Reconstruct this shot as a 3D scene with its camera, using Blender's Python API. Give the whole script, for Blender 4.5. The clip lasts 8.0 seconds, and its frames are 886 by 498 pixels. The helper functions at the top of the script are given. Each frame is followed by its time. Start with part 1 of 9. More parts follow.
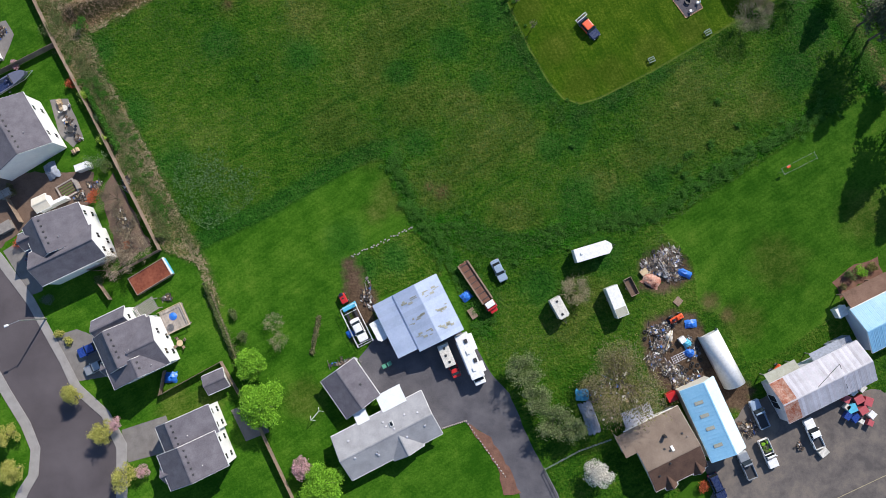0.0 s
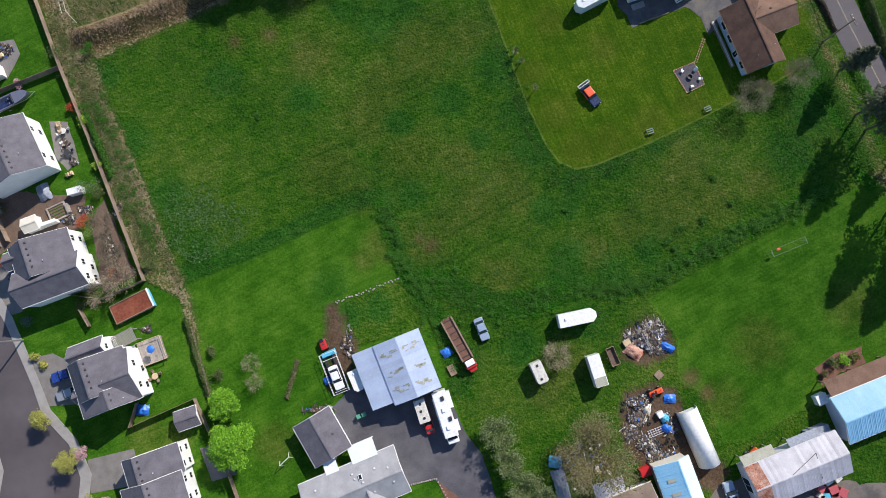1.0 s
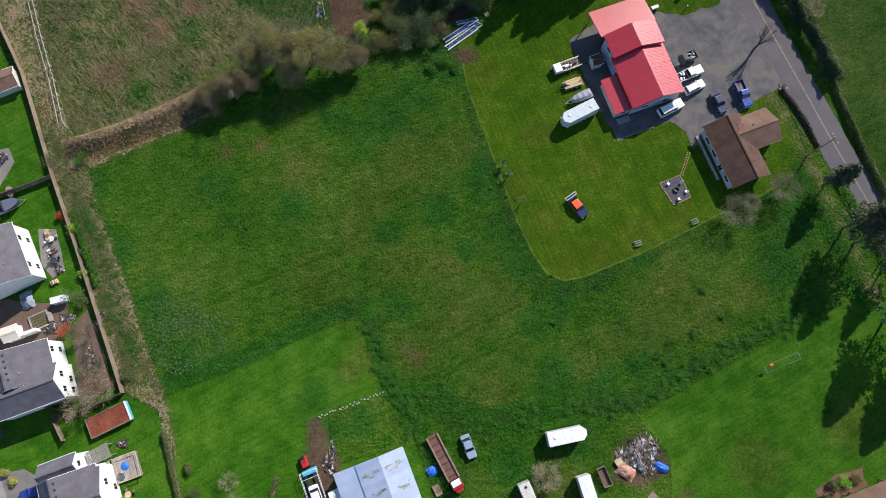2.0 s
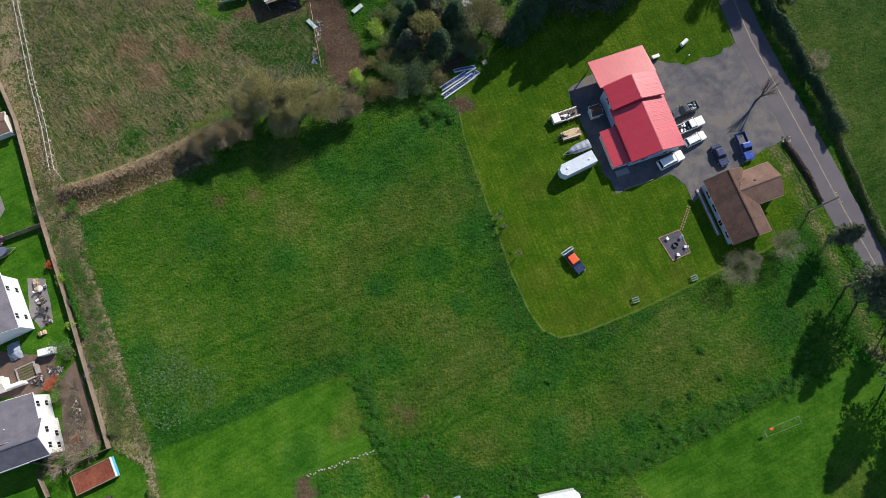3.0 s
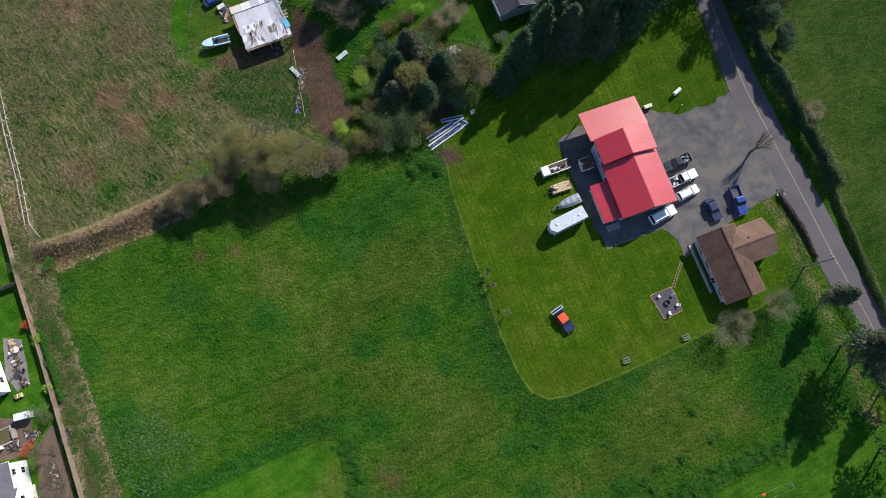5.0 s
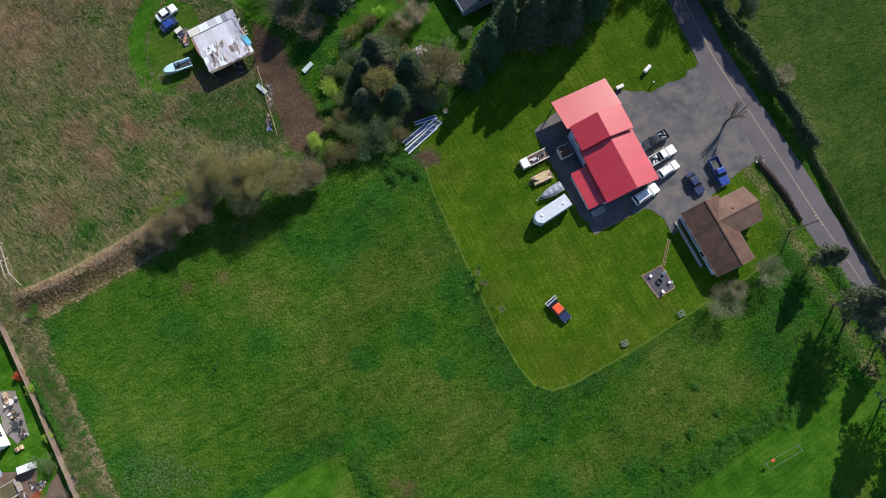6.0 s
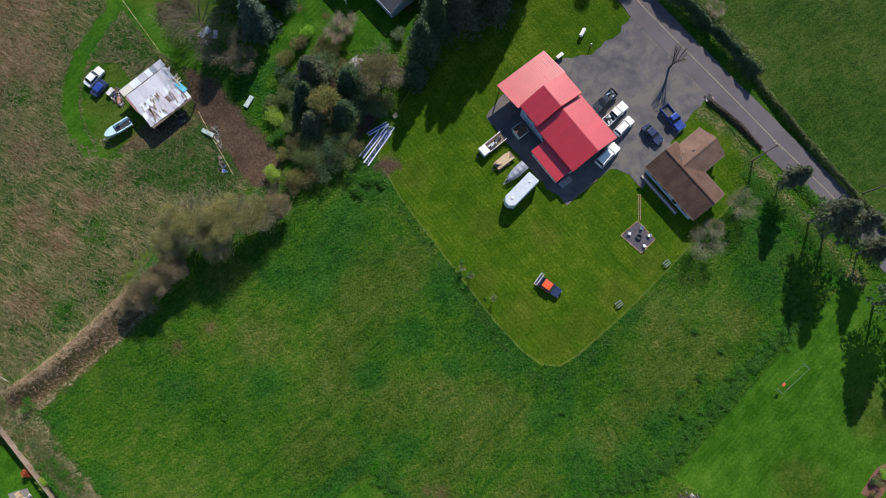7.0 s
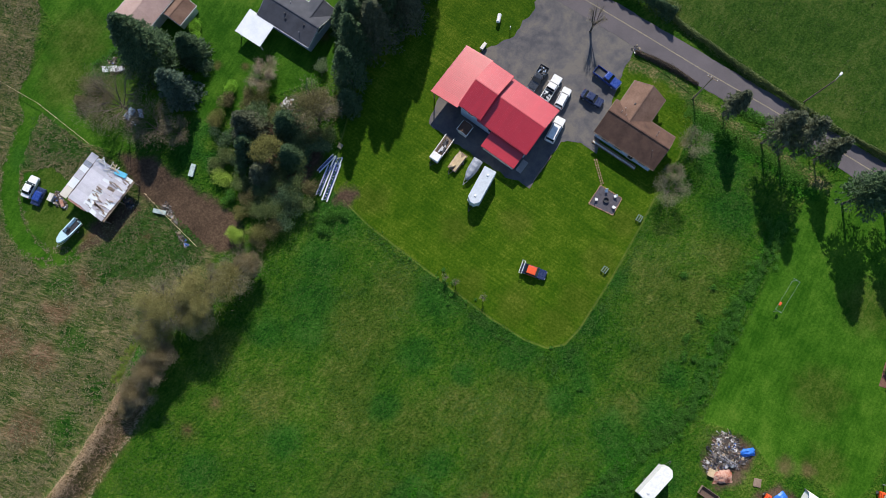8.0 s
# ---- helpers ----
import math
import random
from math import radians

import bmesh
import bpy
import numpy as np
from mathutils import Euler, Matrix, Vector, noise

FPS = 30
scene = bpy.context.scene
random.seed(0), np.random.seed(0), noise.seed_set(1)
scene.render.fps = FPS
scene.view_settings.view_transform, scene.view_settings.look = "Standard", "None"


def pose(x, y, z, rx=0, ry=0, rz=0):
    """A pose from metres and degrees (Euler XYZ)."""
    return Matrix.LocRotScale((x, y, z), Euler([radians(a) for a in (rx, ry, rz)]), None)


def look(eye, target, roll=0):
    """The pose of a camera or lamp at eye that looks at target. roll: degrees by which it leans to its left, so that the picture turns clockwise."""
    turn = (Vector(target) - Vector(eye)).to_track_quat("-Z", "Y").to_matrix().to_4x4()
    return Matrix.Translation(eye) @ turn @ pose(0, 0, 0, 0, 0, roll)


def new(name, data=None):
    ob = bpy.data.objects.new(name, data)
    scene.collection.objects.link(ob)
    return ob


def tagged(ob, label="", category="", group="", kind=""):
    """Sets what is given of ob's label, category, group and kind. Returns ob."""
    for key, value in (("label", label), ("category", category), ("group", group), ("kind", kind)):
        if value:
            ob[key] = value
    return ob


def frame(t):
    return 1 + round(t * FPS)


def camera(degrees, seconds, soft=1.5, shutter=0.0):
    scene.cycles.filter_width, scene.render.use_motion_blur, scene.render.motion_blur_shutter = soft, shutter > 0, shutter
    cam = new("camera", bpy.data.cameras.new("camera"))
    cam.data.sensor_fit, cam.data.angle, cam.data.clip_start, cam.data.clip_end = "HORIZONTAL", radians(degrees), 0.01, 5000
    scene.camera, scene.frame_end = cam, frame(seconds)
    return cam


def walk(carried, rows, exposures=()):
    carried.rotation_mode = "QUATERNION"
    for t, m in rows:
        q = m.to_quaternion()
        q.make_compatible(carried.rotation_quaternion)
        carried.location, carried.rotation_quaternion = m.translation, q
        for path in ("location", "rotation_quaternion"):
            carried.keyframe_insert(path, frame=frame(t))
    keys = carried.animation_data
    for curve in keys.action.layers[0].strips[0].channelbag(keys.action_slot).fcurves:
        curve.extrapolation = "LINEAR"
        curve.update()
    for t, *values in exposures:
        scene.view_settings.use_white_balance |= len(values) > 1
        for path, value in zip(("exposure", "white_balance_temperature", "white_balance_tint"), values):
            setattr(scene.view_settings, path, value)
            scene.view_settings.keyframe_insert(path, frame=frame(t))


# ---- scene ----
cam = camera(69.2, 8.0, soft=0.6)
PATH = [
    (0, (-9.102, 2.28, 119.567), (-9.099, 2.401, 117.571), -7.2),
    (0.5, (-7.698, 5.285, 119.669), (-7.69, 5.4, 117.672), -1.1),
    (1, (-6.281, 8.445, 119.744), (-6.266, 8.626, 117.752), 0.8),
    (1.5, (-4.876, 12.173, 119.765), (-4.85, 12.488, 117.791), 1.2),
    (1.7, (-4.295, 13.877, 119.758), (-4.264, 14.247, 117.793), 1.2),
    (3, (-0.525, 26.016, 119.425), (-0.515, 26.418, 117.465), -1.4),
    (3.5, (0.545, 30.227, 119.365), (0.554, 30.629, 117.406), -1.4),
    (4, (1.317, 33.841, 119.283), (1.327, 34.234, 117.322), -1.1),
    (4.5, (1.746, 36.6, 119.18), (1.759, 36.987, 117.218), -0.4),
    (6, (1.986, 41.755, 118.853), (2.043, 42.085, 116.881), 0.5),
    (6.5, (1.895, 42.617, 118.873), (1.984, 42.928, 116.899), 0.7),
    (7, (1.905, 43.337, 118.918), (2.025, 43.626, 116.943), 0.6),
    (7.5, (2.101, 44.116, 118.923), (2.27, 44.381, 116.948), -0.3),
    (8, (2.434, 44.946, 118.938), (2.624, 45.203, 116.964), -0.9),
]
walk(cam, [(t, look(eye, target, roll)) for t, eye, target, roll in PATH])

# ---- world and sun ----
SUN_ELEV, SUN_AZ = 37.0, 52.0          # azimuth of the sun, anticlockwise from +x
world = bpy.data.worlds.new("sky")
scene.world = world
world.use_nodes = True
wn, wl = world.node_tree.nodes, world.node_tree.links
sky = wn.new("ShaderNodeTexSky")
sky.sky_type, sky.sun_disc = "NISHITA", False
sky.dust_density, sky.ozone_density = 0.2, 4.0
sky.sun_elevation, sky.sun_rotation = radians(SUN_ELEV), radians(90 - SUN_AZ)
wl.new(sky.outputs[0], wn["Background"].inputs[0])
wn["Background"].inputs[1].default_value = 0.15
sun_data = bpy.data.lights.new("sun", "SUN")
sun_data.energy, sun_data.angle, sun_data.color = 6.1, radians(0.8), (1.0, 0.925, 0.83)
sun = new("sun", sun_data)
sun_dir = Vector((math.cos(radians(SUN_AZ)) * math.cos(radians(SUN_ELEV)), math.sin(radians(SUN_AZ)) * math.cos(radians(SUN_ELEV)), math.sin(radians(SUN_ELEV))))
sun.matrix_world = look(sun_dir * 300, (0, 0, 0))
scene.view_settings.exposure = 0.0


# ---- materials ----
def node_mat(name):
    m = bpy.data.materials.new(name)
    m.use_nodes = True
    return m, m.node_tree.nodes, m.node_tree.links, m.node_tree.nodes["Principled BSDF"]


def noise_node(nt, links, scale, detail=4.0, rough=0.6, vec=None):
    n = nt.new("ShaderNodeTexNoise")
    n.inputs["Scale"].default_value, n.inputs["Detail"].default_value, n.inputs["Roughness"].default_value = scale, detail, rough
    if vec is not None:
        links.new(vec, n.inputs["Vector"])
    return n


def ramp(nt, links, src, stops):
    r = nt.new("ShaderNodeValToRGB")
    els = r.color_ramp.elements
    while len(els) < len(stops):
        els.new(0.5)
    for e, (pos, col) in zip(els, stops):
        e.position, e.color = pos, (*col, 1)
    links.new(src, r.inputs[0])
    return r


def mix_col(nt, links, fac, a, b, mode="MIX"):
    m = nt.new("ShaderNodeMix")
    m.data_type, m.blend_type = "RGBA", mode
    for sock, val in ((m.inputs[0], fac), (m.inputs[6], a), (m.inputs[7], b)):
        if isinstance(val, (int, float)):
            sock.default_value = val
        elif isinstance(val, tuple):
            sock.default_value = (*val, 1)
        else:
            links.new(val, sock)
    return m.outputs[2]


def math_node(nt, links, op, a, b=None, clamp=False):
    m = nt.new("ShaderNodeMath")
    m.operation, m.use_clamp = op, clamp
    for sock, val in ((m.inputs[0], a), (m.inputs[1], b)):
        if val is None:
            continue
        if isinstance(val, (int, float)):
            sock.default_value = val
        else:
            links.new(val, sock)
    return m.outputs[0]


def surface(name, dark, light, scale=3.0, fine=25.0, rough=0.7, metal=0.0, bump=0.2, spread=0.5, world_space=True, random_tint=0.0, island=False, spec=0.5, broad=0.6):
    """A surface whose colour wanders between two tones at two scales, with fine relief."""
    m, nt, ln, p = node_mat(name)
    tc = nt.new("ShaderNodeTexCoord")
    vec = tc.outputs["Object"]
    if world_space:
        vec = nt.new("ShaderNodeNewGeometry").outputs["Position"]
    big = noise_node(nt, ln, scale, 5, 0.6, vec)
    small = noise_node(nt, ln, fine, 3, 0.6, vec)
    f = math_node(nt, ln, "ADD", math_node(nt, ln, "MULTIPLY", big.outputs[0], broad), math_node(nt, ln, "MULTIPLY", small.outputs[0], 1 - broad))
    r = ramp(nt, ln, f, [(0.5 - spread * 0.35, dark), (0.5 + spread * 0.35, light)])
    col = r.outputs[0]
    if random_tint:
        rnd = nt.new("ShaderNodeNewGeometry").outputs["Random Per Island"] if island else nt.new("ShaderNodeObjectInfo").outputs["Random"]
        hsv = nt.new("ShaderNodeHueSaturation")
        ln.new(col, hsv.inputs["Color"])
        ln.new(math_node(nt, ln, "ADD", math_node(nt, ln, "MULTIPLY", rnd, random_tint), 1 - random_tint / 2), hsv.inputs["Value"])
        col = hsv.outputs[0]
    ln.new(col, p.inputs["Base Color"])
    p.inputs["Roughness"].default_value, p.inputs["Metallic"].default_value = rough, metal
    p.inputs["Specular IOR Level"].default_value = spec
    if bump:
        b = nt.new("ShaderNodeBump")
        b.inputs["Strength"].default_value, b.inputs["Distance"].default_value = bump, 0.05
        ln.new(small.outputs[0], b.inputs["Height"])
        ln.new(b.outputs[0], p.inputs["Normal"])
    return m


def paint(name, col, rough=0.35, metal=0.0, dirt=0.25, coat=0.0):
    """Painted or bare metal with faint dirt."""
    m, nt, ln, p = node_mat(name)
    vec = nt.new("ShaderNodeTexCoord").outputs["Object"]
    n = noise_node(nt, ln, 2.2, 6, 0.65, vec)
    dull = tuple(c * 0.62 + 0.02 for c in col)
    r = ramp(nt, ln, n.outputs[0], [(0.42, col), (0.42 + 0.5 / max(dirt * 2, 0.1) * 0.5, dull)])
    ln.new(r.outputs[0], p.inputs["Base Color"])
    rr = math_node(nt, ln, "ADD", math_node(nt, ln, "MULTIPLY", n.outputs[0], 0.25), rough - 0.1, True)
    ln.new(rr, p.inputs["Roughness"])
    p.inputs["Metallic"].default_value = metal
    p.inputs["Coat Weight"].default_value = coat
    return m


def glass_dark(name):
    m, nt, ln, p = node_mat(name)
    p.inputs["Base Color"].default_value = (0.015, 0.018, 0.022, 1)
    p.inputs["Roughness"].default_value = 0.06
    return m


def leaf_mat(name, dark, light, trans=0.25):
    """Foliage: tone varies from leaf to leaf and from clump to clump."""
    m, nt, ln, p = node_mat(name)
    geo = nt.new("ShaderNodeNewGeometry")
    n = noise_node(nt, ln, 0.7, 3, 0.6, geo.outputs["Position"])
    f = math_node(nt, ln, "ADD", math_node(nt, ln, "MULTIPLY", geo.outputs["Random Per Island"], 0.6), math_node(nt, ln, "MULTIPLY", n.outputs[0], 0.5), True)
    r = ramp(nt, ln, f, [(0.15, dark), (0.9, light)])
    ln.new(r.outputs[0], p.inputs["Base Color"])
    p.inputs["Roughness"].default_value = 0.75
    p.inputs["Specular IOR Level"].default_value = 0.25
    if trans:
        t = nt.new("ShaderNodeBsdfTranslucent")
        ln.new(r.outputs[0], t.inputs[0])
        mx = nt.new("ShaderNodeMixShader")
        mx.inputs[0].default_value = trans
        ln.new(p.outputs[0], mx.inputs[1])
        ln.new(t.outputs[0], mx.inputs[2])
        ln.new(mx.outputs[0], nt["Material Output"].inputs[0])
    return m


MAT = {}
MAT["asphalt"] = surface("asphalt", (0.055, 0.055, 0.062), (0.13, 0.125, 0.13), 0.18, 7, 0.9, bump=0.3, spread=0.8)
MAT["road"] = surface("road_asphalt", (0.074, 0.066, 0.074), (0.118, 0.104, 0.114), 0.14, 6, 0.9, bump=0.25, spread=0.4)
MAT["street"] = surface("street_asphalt", (0.060, 0.050, 0.056), (0.100, 0.086, 0.094), 0.14, 6, 0.9, bump=0.25, spread=0.4)
MAT["drive"] = surface("drive_asphalt", (0.055, 0.053, 0.064), (0.115, 0.110, 0.124), 0.3, 6, 0.88, bump=0.3, spread=0.4)
def worn_yard(name, damp, plain, warm):
    """Rolled gravel: damp dark patches, warm dusty tracks and fine stones."""
    m, nt, ln, p = node_mat(name)
    pos = nt.new("ShaderNodeNewGeometry").outputs["Position"]
    big, mid, fine = noise_node(nt, ln, 0.13, 4, 0.6, pos), noise_node(nt, ln, 0.45, 6, 0.72, pos), noise_node(nt, ln, 5.0, 3, 0.7, pos)
    big.inputs["Distortion"].default_value = 0.6
    tone = math_node(nt, ln, "ADD", math_node(nt, ln, "MULTIPLY", big.outputs[0], 0.55), math_node(nt, ln, "MULTIPLY", mid.outputs[0], 0.45))
    base = ramp(nt, ln, tone, [(0.40, damp), (0.49, plain), (0.57, warm)]).outputs[0]
    col = mix_col(nt, ln, math_node(nt, ln, "MULTIPLY", fine.outputs[0], 0.45), base, damp)
    ln.new(col, p.inputs["Base Color"])
    p.inputs["Roughness"].default_value = 0.92
    b = nt.new("ShaderNodeBump")
    b.inputs["Strength"].default_value, b.inputs["Distance"].default_value = 0.4, 0.08
    ln.new(fine.outputs[0], b.inputs["Height"])
    ln.new(b.outputs[0], p.inputs["Normal"])
    return m


MAT["gravel"] = worn_yard("gravel_yard", (0.058, 0.058, 0.068), (0.102, 0.097, 0.099), (0.150, 0.134, 0.116))
MAT["drive_concrete"] = surface("old_concrete", (0.13, 0.118, 0.112), (0.22, 0.205, 0.195), 0.6, 9, 0.9, bump=0.15)
MAT["concrete"] = surface("concrete", (0.22, 0.205, 0.20), (0.33, 0.315, 0.305), 0.6, 9, 0.9, bump=0.15)
MAT["siding_white"] = surface("siding_white", (0.70, 0.70, 0.70), (0.84, 0.83, 0.81), 0.8, 9, 0.6, bump=0.05)
MAT["siding_blue"] = surface("siding_grey_blue", (0.34, 0.40, 0.52), (0.46, 0.52, 0.62), 0.8, 9, 0.65, bump=0.05)
MAT["siding_cream"] = surface("siding_cream", (0.55, 0.51, 0.43), (0.68, 0.64, 0.56), 0.8, 9, 0.65, bump=0.05)
MAT["shingle_grey"] = surface("shingle_grey", (0.085, 0.078, 0.095), (0.155, 0.145, 0.168), 0.6, 7, 0.92, bump=0.5, spread=0.45)
MAT["shingle_pale"] = surface("shingle_pale_grey", (0.24, 0.24, 0.255), (0.37, 0.37, 0.39), 0.5, 7, 0.9, bump=0.4, spread=0.45)
MAT["shingle_brown"] = surface("shingle_brown", (0.058, 0.030, 0.021), (0.125, 0.068, 0.047), 0.6, 6, 0.92, bump=0.5, spread=0.45)
MAT["shingle_tan"] = surface("shingle_tan", (0.115, 0.064, 0.043), (0.215, 0.130, 0.094), 0.45, 5, 0.92, bump=0.4, spread=0.45)
MAT["shingle_fawn_lit"] = surface("shingle_fawn_lit", (0.135, 0.098, 0.076), (0.240, 0.188, 0.150), 0.3, 5, 0.92, bump=0.4, spread=0.5, broad=0.75)
MAT["forecourt"] = worn_yard("forecourt_gravel", (0.078, 0.069, 0.068), (0.132, 0.115, 0.106), (0.185, 0.157, 0.134))
MAT["ice_metal"] = surface("ice_blue_metal_roof", (0.50, 0.64, 0.72), (0.62, 0.75, 0.82), 0.35, 3, 0.4, bump=0.05)
MAT["red_faded"] = paint("faded_red_paint", (0.44, 0.085, 0.10), 0.5)
MAT["leaf_pale"] = leaf_mat("pale_new_leaves", (0.070, 0.110, 0.030), (0.205, 0.260, 0.105), 0.15)
MAT["shingle_slate"] = surface("shingle_slate", (0.035, 0.038, 0.050), (0.075, 0.080, 0.098), 0.6, 7, 0.9, bump=0.4)
MAT["red_metal"] = surface("red_metal_roof", (0.43, 0.016, 0.032), (0.52, 0.028, 0.048), 0.5, 4, 0.40, bump=0.03, random_tint=0.10, spec=1.0)
MAT["blue_metal"] = surface("pale_blue_metal_roof", (0.34, 0.41, 0.56), (0.46, 0.53, 0.68), 0.35, 3, 0.45, bump=0.05, random_tint=0.12)
MAT["sky_metal"] = surface("sky_blue_metal_roof", (0.17, 0.40, 0.61), (0.27, 0.51, 0.71), 0.35, 3, 0.4, bump=0.05, random_tint=0.08)
MAT["white_metal"] = surface("white_metal_roof", (0.62, 0.66, 0.70), (0.80, 0.82, 0.84), 0.4, 4, 0.4, bump=0.05, random_tint=0.06)
MAT["galv"] = surface("galvanised_roof", (0.46, 0.45, 0.50), (0.66, 0.65, 0.70), 0.5, 5, 0.5, metal=0.1, bump=0.1, random_tint=0.2)
MAT["galv_aged"] = surface("aged_roof_sheet", (0.40, 0.38, 0.42), (0.60, 0.58, 0.63), 0.5, 5, 0.6, bump=0.1, random_tint=0.25)
MAT["rust"] = surface("rusted_roof", (0.30, 0.065, 0.022), (0.52, 0.36, 0.29), 1.0, 5, 0.85, bump=0.3, random_tint=0.25, spread=0.36)
MAT["stain"] = surface("lichen_stain", (0.27, 0.27, 0.21), (0.42, 0.42, 0.36), 1.2, 8, 0.9, bump=0.1)
MAT["trim"] = paint("white_trim", (0.80, 0.80, 0.79), 0.5)
MAT["white"] = paint("white_paint", (0.80, 0.80, 0.80), 0.3, coat=0.4)
MAT["trailer_grey"] = paint("pale_grey_panel", (0.54, 0.59, 0.64), 0.4)
MAT["offwhite"] = paint("off_white_fibreglass", (0.66, 0.63, 0.58), 0.4, dirt=0.5)
MAT["silver"] = paint("silver_paint", (0.42, 0.44, 0.47), 0.3, 0.5, coat=0.5)
MAT["bluegrey"] = paint("blue_grey_paint", (0.33, 0.42, 0.55), 0.3, 0.2, coat=0.5)
MAT["navy"] = paint("navy_paint", (0.018, 0.028, 0.085), 0.25, coat=0.8)
MAT["black"] = paint("black_paint", (0.016, 0.02, 0.028), 0.25, coat=0.8)
MAT["blue"] = paint("blue_paint", (0.022, 0.06, 0.30), 0.25, 0.2, coat=0.8)
MAT["red"] = paint("red_paint", (0.50, 0.016, 0.016), 0.35, coat=0.5)
MAT["orange"] = paint("orange_paint", (0.78, 0.095, 0.02), 0.35, coat=0.4)
MAT["cyan"] = paint("cyan_paint", (0.10, 0.45, 0.65), 0.35)
MAT["wood_grey"] = surface("greyed_wood", (0.17, 0.155, 0.145), (0.30, 0.275, 0.26), 1.5, 14, 0.9, bump=0.3, random_tint=0.3)
MAT["panel_pale"] = paint("pale_panel", (0.42, 0.52, 0.50), 0.5, dirt=0.5)
MAT["tarp_blue"] = paint("blue_tarpaulin", (0.02, 0.16, 0.62), 0.4)
MAT["tarp_grey"] = paint("grey_tarpaulin", (0.26, 0.29, 0.36), 0.55, dirt=0.6)
MAT["dark_metal"] = paint("dark_metal", (0.05, 0.05, 0.055), 0.5, 0.4)
MAT["steel"] = paint("bare_steel", (0.50, 0.50, 0.52), 0.4, 0.7)
MAT["rubber"] = surface("tyre_rubber", (0.018, 0.018, 0.018), (0.035, 0.034, 0.033), 5, 40, 0.85, bump=0.1)
MAT["wood"] = surface("weathered_wood", (0.15, 0.105, 0.075), (0.30, 0.22, 0.16), 1.5, 14, 0.9, bump=0.3, random_tint=0.3)
MAT["wood_pale"] = surface("pale_lumber", (0.45, 0.33, 0.19), (0.66, 0.52, 0.33), 1.5, 12, 0.8, bump=0.2, random_tint=0.35)
MAT["wood_dark"] = surface("dark_fence_wood", (0.15, 0.108, 0.08), (0.30, 0.225, 0.17), 1.2, 12, 0.92, bump=0.3, random_tint=0.3)
MAT["bark"] = surface("bark", (0.07, 0.055, 0.042), (0.16, 0.13, 0.105), 2, 16, 0.95, bump=0.5)
MAT["soil"] = surface("bare_soil", (0.085, 0.055, 0.042), (0.17, 0.115, 0.085), 0.5, 5, 0.97, bump=0.5)
MAT["mulch"] = surface("bark_mulch", (0.10, 0.045, 0.032), (0.22, 0.115, 0.08), 0.9, 9, 0.97, bump=0.6)
MAT["stone"] = surface("field_stone", (0.22, 0.19, 0.17), (0.42, 0.37, 0.33), 1.3, 10, 0.9, bump=0.3, random_tint=0.4)
MAT["brick"] = surface("edging_brick", (0.22, 0.13, 0.07), (0.38, 0.25, 0.15), 2, 12, 0.9, bump=0.3, random_tint=0.4)
MAT["pitgravel"] = surface("grey_pit_gravel", (0.042, 0.039, 0.050), (0.105, 0.098, 0.115), 1.2, 11, 0.95, bump=0.5)
MAT["pool"] = surface("rusty_pool_water", (0.13, 0.035, 0.018), (0.30, 0.10, 0.055), 0.35, 2.5, 0.15, bump=0.02)
MAT["yellow_line"] = surface("yellow_road_paint", (0.24, 0.205, 0.13), (0.35, 0.30, 0.20), 1.2, 9, 0.8, bump=0.1)
MAT["glass"] = glass_dark("tinted_glass")
MAT["lamp"] = paint("lens_plastic", (0.75, 0.76, 0.76), 0.2)
MAT["tail"] = paint("red_lens", (0.42, 0.015, 0.012), 0.25)
MAT["plastic_green"] = paint("green_plastic", (0.10, 0.33, 0.22), 0.5)
MAT["junk"] = None
MAT["turf"] = surface("front_turf", (0.018, 0.070, 0.003), (0.050, 0.120, 0.008), 0.8, 5, 0.95, bump=0.4, spec=0.1)
MAT["leaf_green"] = leaf_mat("spring_leaves", (0.090, 0.235, 0.012), (0.270, 0.540, 0.040), 0.2)
MAT["leaf_bright"] = leaf_mat("bright_leaves", (0.12, 0.22, 0.02), (0.36, 0.50, 0.07), 0.15)
MAT["leaf_yellow"] = leaf_mat("yellow_green_leaves", (0.20, 0.21, 0.035), (0.52, 0.50, 0.14), 0.15)
MAT["leaf_dark"] = leaf_mat("conifer_needles", (0.024, 0.056, 0.026), (0.092, 0.150, 0.066), 0.15)
MAT["leaf_pine"] = leaf_mat("pine_needles", (0.040, 0.056, 0.030), (0.140, 0.155, 0.092), 0.15)
MAT["leaf_weed"] = leaf_mat("green_weeds", (0.014, 0.076, 0.005), (0.073, 0.210, 0.018), 0.2)
MAT["leaf_lush"] = leaf_mat("lush_verge", (0.022, 0.100, 0.006), (0.095, 0.250, 0.022), 0.2)
MAT["leaf_blue"] = leaf_mat("blue_green_needles", (0.028, 0.058, 0.038), (0.125, 0.180, 0.125), 0.1)
MAT["leaf_olive"] = leaf_mat("olive_scrub", (0.045, 0.075, 0.020), (0.150, 0.190, 0.060), 0.15)
MAT["leaf_brown"] = leaf_mat("brown_scrub", (0.062, 0.062, 0.022), (0.175, 0.155, 0.062), 0.15)
MAT["leaf_gold"] = leaf_mat("golden_olive_buds", (0.075, 0.080, 0.018), (0.215, 0.205, 0.060), 0.15)
MAT["leaf_grey"] = leaf_mat("grey_green_leaves", (0.045, 0.085, 0.030), (0.155, 0.225, 0.100), 0.15)
MAT["willow"] = leaf_mat("willow_catkins", (0.085, 0.086, 0.022), (0.345, 0.310, 0.115), 0.2)
